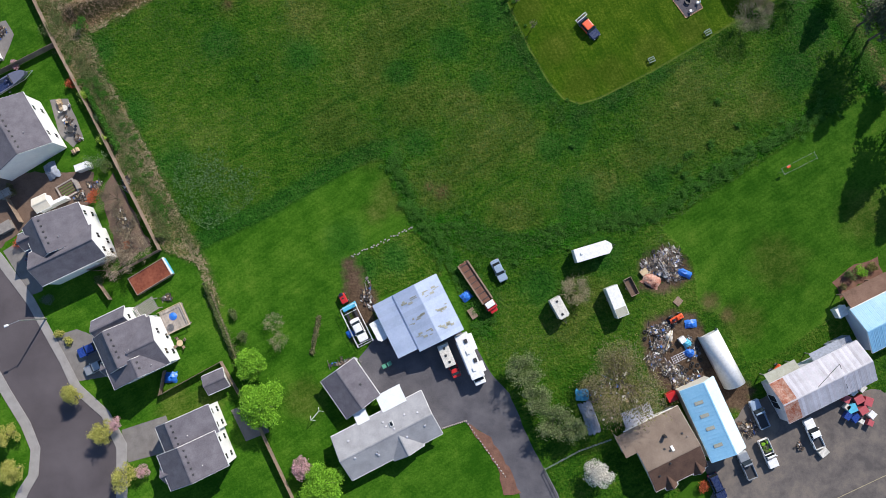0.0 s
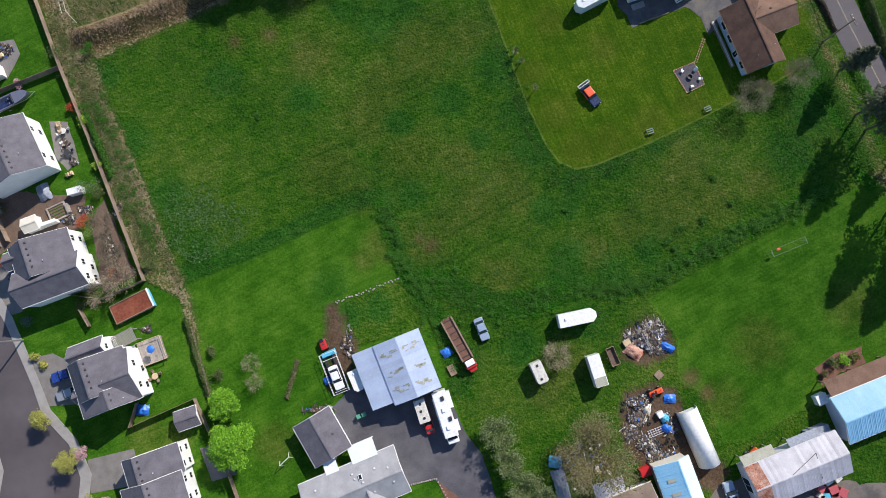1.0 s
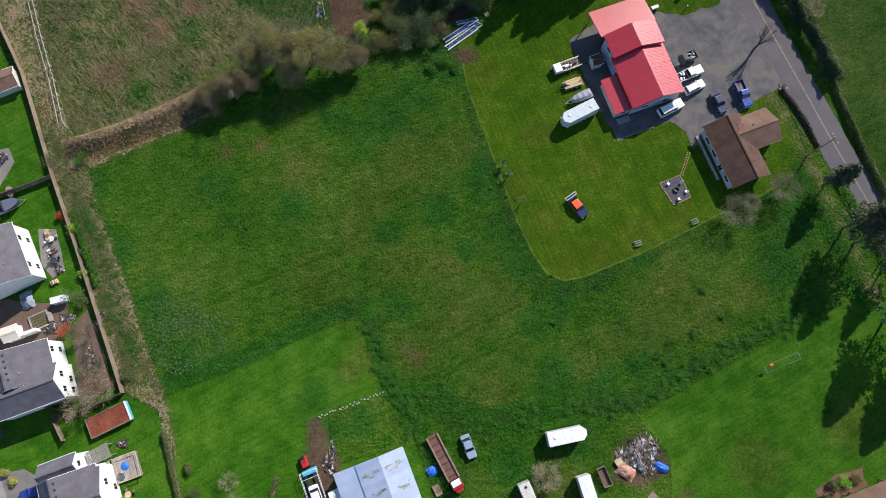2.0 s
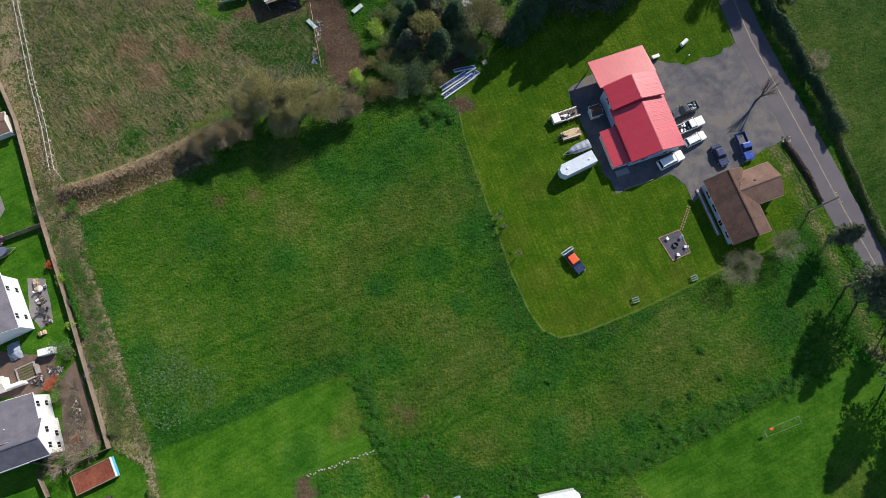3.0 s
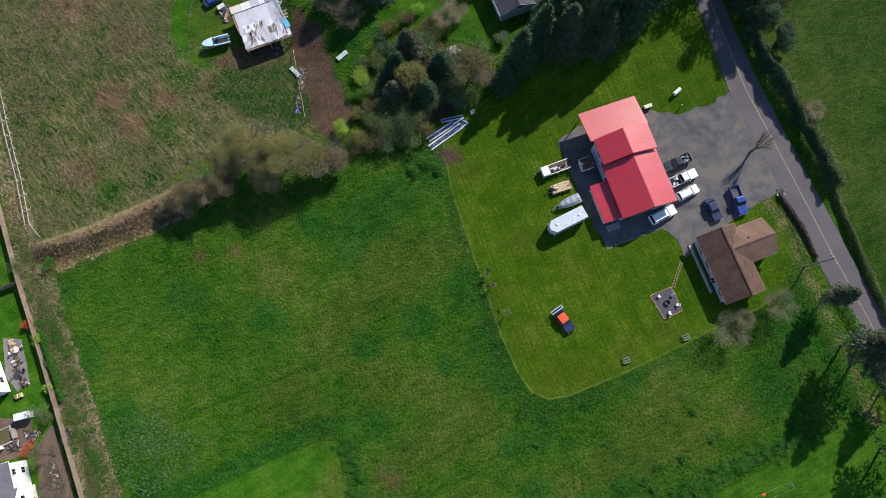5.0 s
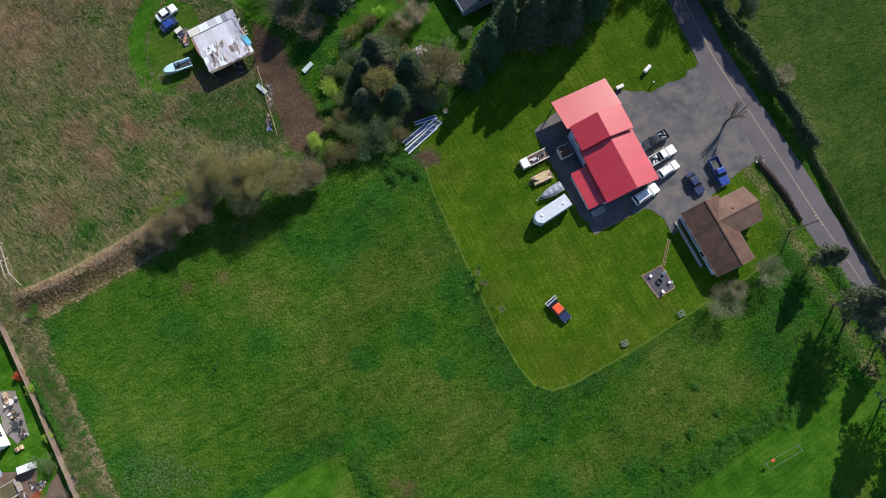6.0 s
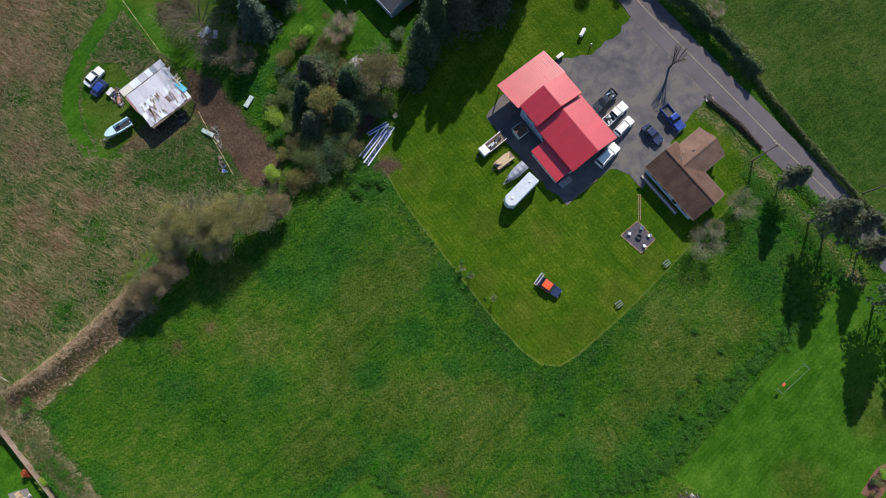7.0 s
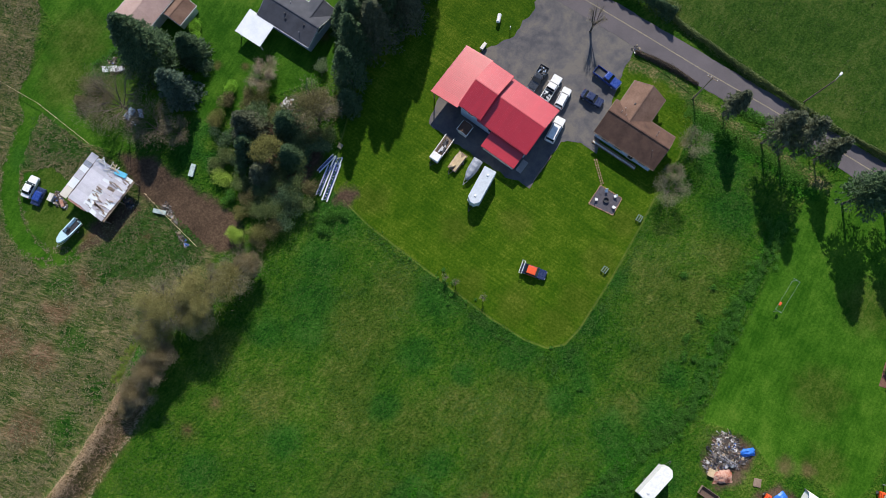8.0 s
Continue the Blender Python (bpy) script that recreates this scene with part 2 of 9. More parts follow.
MAT["willow_brown"] = leaf_mat("willow_stems", (0.105, 0.084, 0.040), (0.290, 0.235, 0.125), 0.25)
MAT["leaf_red"] = leaf_mat("red_leaves", (0.25, 0.04, 0.02), (0.55, 0.14, 0.05), 0.15)
MAT["blossom_pink"] = leaf_mat("pink_blossom", (0.38, 0.20, 0.22), (0.65, 0.42, 0.44), 0.15)
MAT["blossom_white"] = leaf_mat("white_blossom", (0.45, 0.42, 0.36), (0.78, 0.75, 0.68), 0.15)
MAT["twig_grey"] = leaf_mat("grey_twigs", (0.11, 0.105, 0.062), (0.30, 0.28, 0.175), 0.15)
MAT["twig_brown"] = leaf_mat("brown_twigs", (0.095, 0.080, 0.048), (0.245, 0.210, 0.135), 0.15)
MAT["twig_pale"] = leaf_mat("pale_twigs", (0.20, 0.16, 0.10), (0.46, 0.38, 0.27), 0.15)


# ---- mesh helpers ----
def part(name, data, material, parent=None, label="", at=None):
    """Links a mesh, a bmesh or a Geo as one object under its thing."""
    if isinstance(data, Geo):
        data = data.mesh(name)
    elif isinstance(data, bmesh.types.BMesh):
        me = bpy.data.meshes.new(name)
        data.to_mesh(me)
        data.free()
        data = me
    ob = new(name, data)
    if material is not None and not data.materials:
        data.materials.append(material)
    if parent is not None:
        ob.parent = parent
    if at is not None:
        ob.matrix_basis = at
    if label:
        ob["label"] = label
    return ob


def thing(name, x, y, rz, label, category, group="", kind="", z=0.0):
    ob = new(name)
    ob.empty_display_size = 0.3
    ob.matrix_basis = pose(x, y, z, 0, 0, rz)
    return tagged(ob, label, category, group, kind)


class Geo:
    """Collects plain geometry for one mesh."""

    def __init__(self):
        self.v, self.f = [], []

    def add(self, verts, faces):
        k = len(self.v)
        self.v.extend(verts)
        self.f.extend([tuple(i + k for i in f) for f in faces])
        return self

    def box(self, x, y, z, sx, sy, sz, rz=0.0, top=1.0, rx=0.0, ry=0.0):
        """A box with its middle at x, y and its underside at z; top scales its upper face."""
        m = pose(x, y, z, rx, ry, rz)
        pts = []
        for zz, k in ((0, 1.0), (sz, top)):
            for ax, ay in ((-1, -1), (1, -1), (1, 1), (-1, 1)):
                pts.append(tuple(m @ Vector((ax * sx / 2 * k, ay * sy / 2 * k, zz))))
        return self.add(pts, [(3, 2, 1, 0), (4, 5, 6, 7), (0, 1, 5, 4), (1, 2, 6, 5), (2, 3, 7, 6), (3, 0, 4, 7)])

    def tube(self, a, b, r0, r1=None, n=6):
        r1 = r0 if r1 is None else r1
        a, b = Vector(a), Vector(b)
        d = (b - a).normalized()
        u = d.orthogonal().normalized()
        w = d.cross(u)
        pts = []
        for p, r in ((a, r0), (b, r1)):
            for k in range(n):
                q = p + (u * math.cos(2 * math.pi * k / n) + w * math.sin(2 * math.pi * k / n)) * r
                pts.append(tuple(q))
        faces = [(k, (k + 1) % n, n + (k + 1) % n, n + k) for k in range(n)]
        faces += [tuple(range(n - 1, -1, -1)), tuple(range(n, 2 * n))]
        return self.add(pts, faces)

    def prism(self, outline, z0, z1, m=None):
        n = len(outline)
        pts = [(x, y, z0) for x, y in outline] + [(x, y, z1) for x, y in outline]
        if m is not None:
            pts = [tuple(m @ Vector(p)) for p in pts]
        area = sum(outline[i][0] * outline[(i + 1) % n][1] - outline[(i + 1) % n][0] * outline[i][1] for i in range(n))
        faces = [tuple(range(n - 1, -1, -1)), tuple(range(n, 2 * n))] + [(k, (k + 1) % n, n + (k + 1) % n, n + k) for k in range(n)]
        if area < 0:
            faces = [f[::-1] for f in faces]
        return self.add(pts, faces)

    def loft(self, rings, cap=True):
        n = len(rings[0])
        pts = [p for r in rings for p in r]
        faces = []
        for i in range(len(rings) - 1):
            for k in range(n):
                faces.append((i * n + k, i * n + (k + 1) % n, (i + 1) * n + (k + 1) % n, (i + 1) * n + k))
        if cap:
            faces += [tuple(range(n - 1, -1, -1)), tuple((len(rings) - 1) * n + k for k in range(n))]
        return self.add(pts, faces)

    def mesh(self, name, smooth=False):
        me = bpy.data.meshes.new(name)
        me.from_pydata(self.v, [], self.f)
        if smooth:
            me.polygons.foreach_set("use_smooth", [True] * len(me.polygons))
        return me


def soft_box(sx, sy, sz, r=0.05, seg=2, z=0.0, taper=1.0):
    """A box with rounded edges, its underside at z."""
    bm = bmesh.new()
    bmesh.ops.create_cube(bm, size=1)
    for v in bm.verts:
        k = taper if v.co.z > 0 else 1
        v.co = Vector((v.co.x * sx * k, v.co.y * sy * k, (v.co.z + 0.5) * sz + z))
    bmesh.ops.bevel(bm, geom=bm.edges[:], offset=r, segments=seg, affect="EDGES", profile=0.5)
    return bm


def fast_mesh(name, verts, faces):
    """verts: n x 3 array; faces: m x k array of one size."""
    me = bpy.data.meshes.new(name)
    k = faces.shape[1]
    me.vertices.add(len(verts))
    me.vertices.foreach_set("co", np.ascontiguousarray(verts, dtype=np.float32).ravel())
    me.loops.add(faces.size)
    me.loops.foreach_set("vertex_index", np.ascontiguousarray(faces, dtype=np.int32).ravel())
    me.polygons.add(len(faces))
    me.polygons.foreach_set("loop_start", np.arange(0, faces.size, k, dtype=np.int32))
    me.update(calc_edges=True)
    return me


rng = np.random.default_rng(7)


def value_noise(x, y, cell, seed):
    """Smooth noise between 0 and 1 at any points."""
    table = np.random.default_rng(seed).random((256, 256))
    gx, gy = x / cell + 1000, y / cell + 1000
    ix, iy = np.floor(gx).astype(int), np.floor(gy).astype(int)
    fx, fy = gx - ix, gy - iy
    fx, fy = fx * fx * (3 - 2 * fx), fy * fy * (3 - 2 * fy)
    t = lambda a, b: table[a % 256, b % 256]
    return (t(ix, iy) * (1 - fx) + t(ix + 1, iy) * fx) * (1 - fy) + (t(ix, iy + 1) * (1 - fx) + t(ix + 1, iy + 1) * fx) * fy


def signed_distance(outline, x, y):
    """Metres inside (+) or outside (-) of an outline."""
    p = np.array(outline, dtype=float)
    best, inside = np.full(x.shape, 1e9), np.zeros(x.shape, bool)
    for (ax, ay), (bx, by) in zip(p, np.roll(p, -1, axis=0)):
        dx, dy = bx - ax, by - ay
        t = np.clip(((x - ax) * dx + (y - ay) * dy) / (dx * dx + dy * dy + 1e-9), 0, 1)
        best = np.minimum(best, np.hypot(x - ax - t * dx, y - ay - t * dy))
        if dy:
            inside ^= ((ay > y) != (by > y)) & (x < dx * (y - ay) / dy + ax)
    return np.where(inside, best, -best)


def line_distance(line, x, y):
    p = np.array(line, dtype=float)
    best = np.full(x.shape, 1e9)
    for (ax, ay), (bx, by) in zip(p[:-1], p[1:]):
        dx, dy = bx - ax, by - ay
        t = np.clip(((x - ax) * dx + (y - ay) * dy) / (dx * dx + dy * dy), 0, 1)
        best = np.minimum(best, np.hypot(x - ax - t * dx, y - ay - t * dy))
    return best


# ---- plan of the ground ----
MOWN = [(4.1, 82), (5.3, 72.7), (9.8, 55.9), (12.8, 45.1), (15.5, 37.8), (17.8, 34.2), (20.8, 32.7), (24.9, 33.3), (35.5, 36.9), (46.9, 41.5), (55.2, 45.2),
        (60.7, 47), (67.5, 50.9), (70.8, 55.3), (68.9, 63.9), (66.8, 67.9), (61.1, 90.8), (57.3, 107), (53, 122), (46, 122), (38, 106.3), (25.4, 100.8), (10.1, 88.5)]
LAWN_W = [(-54.3, 15.9), (-39.4, 20.7), (-28, 25.4), (-20.1, 27.9), (-16.3, 27.8), (-15.4, 22.8), (-12.9, 14.8), (-10.1, 9), (-7.8, 3.3), (-6.1, -5.3),
          (-3.3, -14.1), (1.3, -24), (5.1, -37.8), (9, -56), (-38, -56), (-43.3, -30.6), (-48, -11.3), (-50.7, 0.6), (-53, 7.3)]
PATCH = [(-24.1, 11.3), (-13, 14.3), (-10.2, 8.5), (-9.7, 4.7), (-22.8, 2.5), (-23.9, 5.9)]
LAWN_E = [(31.9, 7.5), (45.7, 13.8), (58.3, 19.3), (70, 24.5), (77, 27.5), (84, 24), (92, 0), (90, -20), (63.1, -10), (59.9, -13.7), (48, -19.3), (43.3, -19.3), (40.9, -10.7),
          (36.3, -7.9), (36.8, 0.4), (33.5, 5.2)]
LAWN_YARDS = [(-75.9, 59), (-61.5, 17.2), (-55, 14), (-50.7, 0.6), (-48.3, -13.3), (-42.8, -30.7), (-38, -60), (-125, -60), (-125, 100), (-96, 104)]
LAWN_N = [(-9, 108), (1, 106), (9, 104), (17, 101), (24, 104), (32, 116), (45, 130), (45, 165), (-20, 165), (-20, 140), (-12, 128), (-8, 108)]
GREEN_NW = [(-8, 152), (-14.4, 147.6), (-21.3, 141.9), (-28.2, 138.2), (-33.4, 136), (-33, 131.5), (-28.6, 119), (-24, 113), (-10, 118), (-6, 135)]
LOOP_NW = [(-32.4, 134), (-33.6, 129.8), (-37.4, 127.3), (-42.3, 123.3), (-45.9, 118.2), (-47.8, 113), (-47.9, 108), (-46.2, 104.2), (-42, 102)]
YARD_NW = [(-41, 121), (-44.5, 117), (-46, 111), (-45, 105.6), (-40.5, 102.6), (-34.5, 102), (-34, 112), (-36, 119)]
MEADOW = [(-72.4, 66.4), (-61.5, 69.6), (-53.7, 72.6), (-46.4, 75.9), (-38, 83), (-20, 86), (-22, 92), (-25, 103), (-27, 118), (-33, 134), (-22, 146), (-14, 160), (-110, 160), (-86, 112), (-77, 79)]
STRIP = [(-79.7, 73), (-75.9, 59), (-70.8, 45.2), (-67.5, 35.7), (-61, 17.2), (-54.9, 14), (-52.7, 5.7), (-51.5, 5.7), (-53.6, 15.5), (-55.6, 21), (-58.6, 28.6), (-61.6, 37.5), (-65, 46), (-67.7, 52.4),
         (-69.4, 60.3), (-60.4, 64), (-51.4, 67.3), (-44.5, 70.4), (-44, 76), (-53.7, 72.4), (-61.5, 69.4), (-69.9, 66.6), (-72.7, 66.3), (-77, 79), (-86, 112), (-98, 112)]
CREST = [(-73.5, 65.2), (-69.0, 66.0), (-62.0, 67.9), (-56.0, 70.4), (-50.3, 73.0), (-45.0, 75.8), (-40, 79)]
BANK = [(-72.5, 63.6), (-66, 65.0), (-60.5, 66.6), (-53.5, 69.6), (-47.5, 72.6)]
DIRT_N = [(-24.5, 113), (-19.5, 108.5), (-17.8, 102), (-16, 97), (-14, 92), (-12.8, 88.6), (-15.2, 84.2), (-19.6, 84.9), (-22, 89), (-24, 98), (-26, 105.5)]
DIRT_SE = [(25.5, -20), (24.6, -13), (26.8, -9), (31.2, -8.2), (35.4, -9.4), (36.6, -13.6), (40.6, -21), (43.5, -24.5), (42, -29), (36.2, -26), (28.2, -24)]
# soil colour under the thicket, which also paints in the shade of its trees
DIRT_SHADE = [(-6, 87), (0, 86), (6, 88), (9, 93), (8, 99), (2, 102), (-4, 99), (-6, 93)]
DIRT_JUNK = [(26, -3), (27, 1.5), (31.5, 4), (35.5, 1), (35.8, -3), (30, -5)]
DIRT_RACK = [(-27.5, 10), (-25.5, 10.4), (-24, 5), (-22.2, 2.2), (-24, -3), (-28, -5), (-28, 4)]
LUSH_A = [(-16, 28.6), (-15.0, 22.7), (-13.0, 16.8), (-10.6, 11.4), (-7.2, 7), (-4.4, 1), (-3.6, -7)]
LUSH_B = [(12, 9.4), (19, 10.4), (26, 9.4), (32.7, 10.8), (39.2, 13.7), (49.1, 17.9), (60.2, 22.3), (68, 26)]
LUSH_C = [(68, 53.5), (69.9, 48.6), (71.6, 44), (73.4, 39.6), (75, 35), (76.4, 28)]
LUSH_D = [(-9, 13.5), (-4, 12), (1, 9), (6, 7.4), (14, 9)]
DITCH_E = [(64, 70), (70, 60), (70.3, 54.1), (72.9, 44.4), (76, 35.1), (79, 26)]

# ---- ground: one sheet out to the horizon ----
def steps(lo, hi, inner):
    far = np.array([1, 3, 7, 15, 30, 60, 120, 250, 500, 1000, 1800.0])
    return np.concatenate([lo - far[::-1], np.arange(lo, hi + 1e-6, inner), hi + far])


def ground_height(x, y):
    """The bank along the ditch: a steep shaded side towards the field, an easy one towards the meadow."""
    x, y = np.asarray(x, dtype=float), np.asarray(y, dtype=float)
    d = line_distance(CREST, x, y)
    side = (y - 66.6) - (x + 69.9) * 0.36
    q = np.clip(1 - d / np.where(side < 0, 3.4, 2.6), 0, 1)
    return 1.9 * q * q * (3 - 2 * q) * np.clip((x + 74.5) / 3, 0, 1) * np.clip((-38 - x) / 6, 0, 1)


gx, gy = steps(-110, 130, 0.5), steps(-62, 165, 0.5)
X, Y = np.meshgrid(gx, gy)
nx, ny = len(gx), len(gy)
verts = np.stack([X.ravel(), Y.ravel(), ground_height(X.ravel(), Y.ravel())], 1)
idx = np.arange(nx * ny).reshape(ny, nx)
quads = np.stack([idx[:-1, :-1].ravel(), idx[:-1, 1:].ravel(), idx[1:, 1:].ravel(), idx[1:, :-1].ravel()], 1)
ground_mesh = fast_mesh("ground", verts, quads)
xf, yf = X.ravel(), Y.ravel()
ZONES = {}
ZONES["mown"] = signed_distance(MOWN, xf, yf)
ZONES["lawn"] = np.maximum.reduce([np.minimum(signed_distance(LAWN_W, xf, yf), -signed_distance(PATCH, xf, yf)), signed_distance(LAWN_E, xf, yf),
                                   signed_distance(LAWN_YARDS, xf, yf), signed_distance(LAWN_N, xf, yf),
                                   signed_distance(GREEN_NW, xf, yf), 1.8 - line_distance(LOOP_NW, xf, yf), signed_distance(YARD_NW, xf, yf)])
ZONES["meadow"] = signed_distance(MEADOW, xf, yf)
ZONES["strip"] = np.maximum(signed_distance(STRIP, xf, yf), 1.1 - line_distance(DITCH_E, xf, yf))
ZONES["dirt"] = np.maximum.reduce([signed_distance(z, xf, yf) for z in (DIRT_SHADE, [(2.6, 80.6), (6.4, 81.6), (7.6, 79), (4.6, 77.6)], [(61.6, 79), (64, 80.6), (66.4, 79), (64.8, 76), (62, 76.4)], DIRT_N, [(-41, 101.5), (-34, 99.8), (-27, 101.4), (-27.5, 104), (-36, 104.5)], DIRT_SE, DIRT_JUNK, DIRT_RACK)])
ZONES["lush"] = np.maximum.reduce([1.5 - line_distance(LUSH_A, xf, yf), 1.5 - line_distance(LUSH_B, xf, yf), 1.4 - line_distance([(-43.5, 77), (-40.5, 79.6), (-37.5, 83)], xf, yf), 3.0 - line_distance(LUSH_C, xf, yf), 2.6 - line_distance(LUSH_D, xf, yf)])


def spots(rows):
    """Soft round patches: 1 in the middle, 0 at the rim."""
    best = np.zeros(xf.shape)
    for cx, cy, rr in rows:
        best = np.maximum(best, np.clip(1 - np.hypot(xf - cx, yf - cy) / rr, 0, 1))
    return best


ZONES["tired"] = spots([(-8.2, 20.7, 7), (4.8, 12.6, 8), (1.8, 27.5, 9), (9.7, 28, 6), (-4, 24, 6), (8, 33, 6), (22.9, 17, 7), (38.5, 25, 11), (46, 25, 8), (41, 31, 8), (55, 28, 6), (30, 21, 6), (-20.5, 30, 6), (-26, 36, 9),
                        (-10, 38, 9), (-1, 36, 7), (-6.8, 58, 12), (-17, 46, 10), (-14, 52, 8), (-36, 63, 4), (-42.7, 62, 4), (-28, 58, 8), (-30, 71, 6), (2, 60, 7), (95, 72, 10), (104, 88, 14), (88, 58, 6),
                        (16, -3, 7), (12, -8, 6), (-16.5, 21.5, 6), (-20, 18.5, 4), (-38, -14, 6), (44, -12, 6), (-61, -12, 7), (-57, -12, 6), (22, 36.5, 6), (28, 37.5, 6), (36, 40.5, 6), (44, 43.6, 5), (18, 44, 6), (13.5, 52, 5), (18, 62, 5), (28, 56, 5),
                        (9, 76, 5), (-40, 108, 7), (-37, 104, 6), (-43, 112, 4), (52, -2, 8), (70, 4, 8), (-24, 132, 9), (-20, 124, 9), (-18, 138, 9), (-41, 112, 7), (-37.5, 117, 5), (-42, 106, 5), (58, 62, 3), (66, 60, 3)])
# spots near (-12, 106) and (92, 110) paint tree shade into the green
ZONES["deep"] = spots([(-13, 106, 6), (-11, 101, 4), (-18, 112, 5), (-9, 108, 5), (-11, 68, 8), (-15, 64, 7), (-5.7, 73, 7), (-21, 68, 6), (7.7, 53.6, 8), (10.5, 44, 6), (13.2, 37, 7), (14, 25.5, 5), (18, 16, 6), (17, 12, 7), (19, 25.5, 4), (-10.9, 30, 5), (-68, 57, 5), (-63, 44, 6), (-57, 33, 7), (-50, 22, 6),
                       (67, 42, 9), (2, 78, 8), (62, 33, 8), (27, 34, 6), (20, 30.4, 5), (36, 36.5, 4), (-27.3, 14, 6), (-24, 8, 5), (-18, 9, 5), (26, 12, 7), (33, 16, 5), (-12, 44, 5), (-30, 50, 6), (-2, 48, 6), (-45, 55, 6), (3, 40, 4),
                       (-30.6, 97, 7), (-38, 96, 6), (-25, 91, 7), (-31, 92, 7), (-40, 124, 4), (-34, 123, 5), (-31, 119, 4), (-47, 98, 5), (-50, 88, 5), (-22, 96, 4), (-56, 120, 5), (-36, 98, 5), (-28, 93, 6), (-33, 95, 7), (-26, 87, 5), (-16, 130, 3), (-31, 126, 4), (-60, 76, 5), (-52, 78, 4), (84, 100, 12), (92, 116, 20), (112, 104, 14), (92, 46, 6),
                       (-3, -2, 5), (8, 0, 6), (20, 4, 6)])
ZONES["deep"] = np.maximum(ZONES["deep"], np.clip(1.1 - line_distance([(-55, 17.5), (-39.6, 22.2), (-28.4, 27), (-20.4, 29.8), (-16, 30)], xf, yf) / 2.6, 0, 1))
ZONES["bare"] = spots([(-75.5, 66.5, 5), (-78.6, 73, 5), (-72.6, 57.5, 2.8), (-73.6, 60.4, 2.4), (17, -22, 5), (20, -17, 4), (14, -20, 3.5), (21, -22, 4), (64.2, 78.2, 3.2), (62.6, 80.6, 2.4), (-7.6, 20.2, 2.6), (-9.8, 21.6, 1.6), (-36, 63, 1.8), (-42.7, 62.2, 1.8), (-29, 96.5, 2.2), (38.6, -7.5, 3.0), (41.2, -10.5, 2.4), (-34, 101.6, 3), (-38, 102.8, 2.4), (63.5, 48.6, 1.6), (0.8, 116.5, 1.6), (5, 113, 1.6), (21, 109, 2.4)])
ZONES["bare"] = np.maximum(ZONES["bare"], np.clip(1.5 - line_distance(BANK, xf, yf) / 2.6, 0, 1))
ZONES["russet"] = spots([(-54, 126, 12), (-49.7, 95, 5), (-61, 95, 6), (-57, 88.9, 5), (-42, 96.5, 3.5), (-62, 132, 13), (-44, 120, 5), (-70, 118, 12), (-78, 132, 16), (-58, 108, 6), (-50, 140, 14), (-33, 101.5, 4), (-39.5, 103.5, 3), (-66, 80, 6)])
ZONES["pasture"] = signed_distance([(62, 165), (60, 128), (67.5, 98), (73.4, 83.7), (78.2, 69.6), (80, 61.5), (84.8, 43), (92.2, 22), (104, -10), (112, -62), (400, -62), (400, 165)], xf, yf)
ZONES["track"] = np.maximum.reduce([1 - line_distance(q, xf, yf) / 0.7 for q in ([(16.5, 32.5), (14.9, 30.4), (14, 24.1), (12, 22.9), (6.5, 20.6), (0.1, 18.4), (-6.3, 16.5), (-12.6, 16)], [(12, 23.1), (17, 25), (20, 25.4)], [(14, 24), (17.2, 19), (18.6, 13)], [(-3, 22.5), (5, 26), (12, 28.6)], [(21.7, 28.2), (23.8, 21.2), (24.3, 15.2)], [(23.1, 28.2), (25.2, 21.2), (25.7, 15.2)],
                                    [(-44.3, 33.3), (-30, 38.2), (-19.1, 41.9), (-14.8, 42.7)], [(-2.2, 16.7), (5, 21.6), (12.2, 23.9), (17.9, 25.3)], [(-66, 50), (-61.5, 36), (-56, 21)])])
for key, d in ZONES.items():
    a = ground_mesh.attributes.new(key, "FLOAT", "POINT")
    a.data.foreach_set("value", np.clip(d, -4, 4).astype(np.float32))


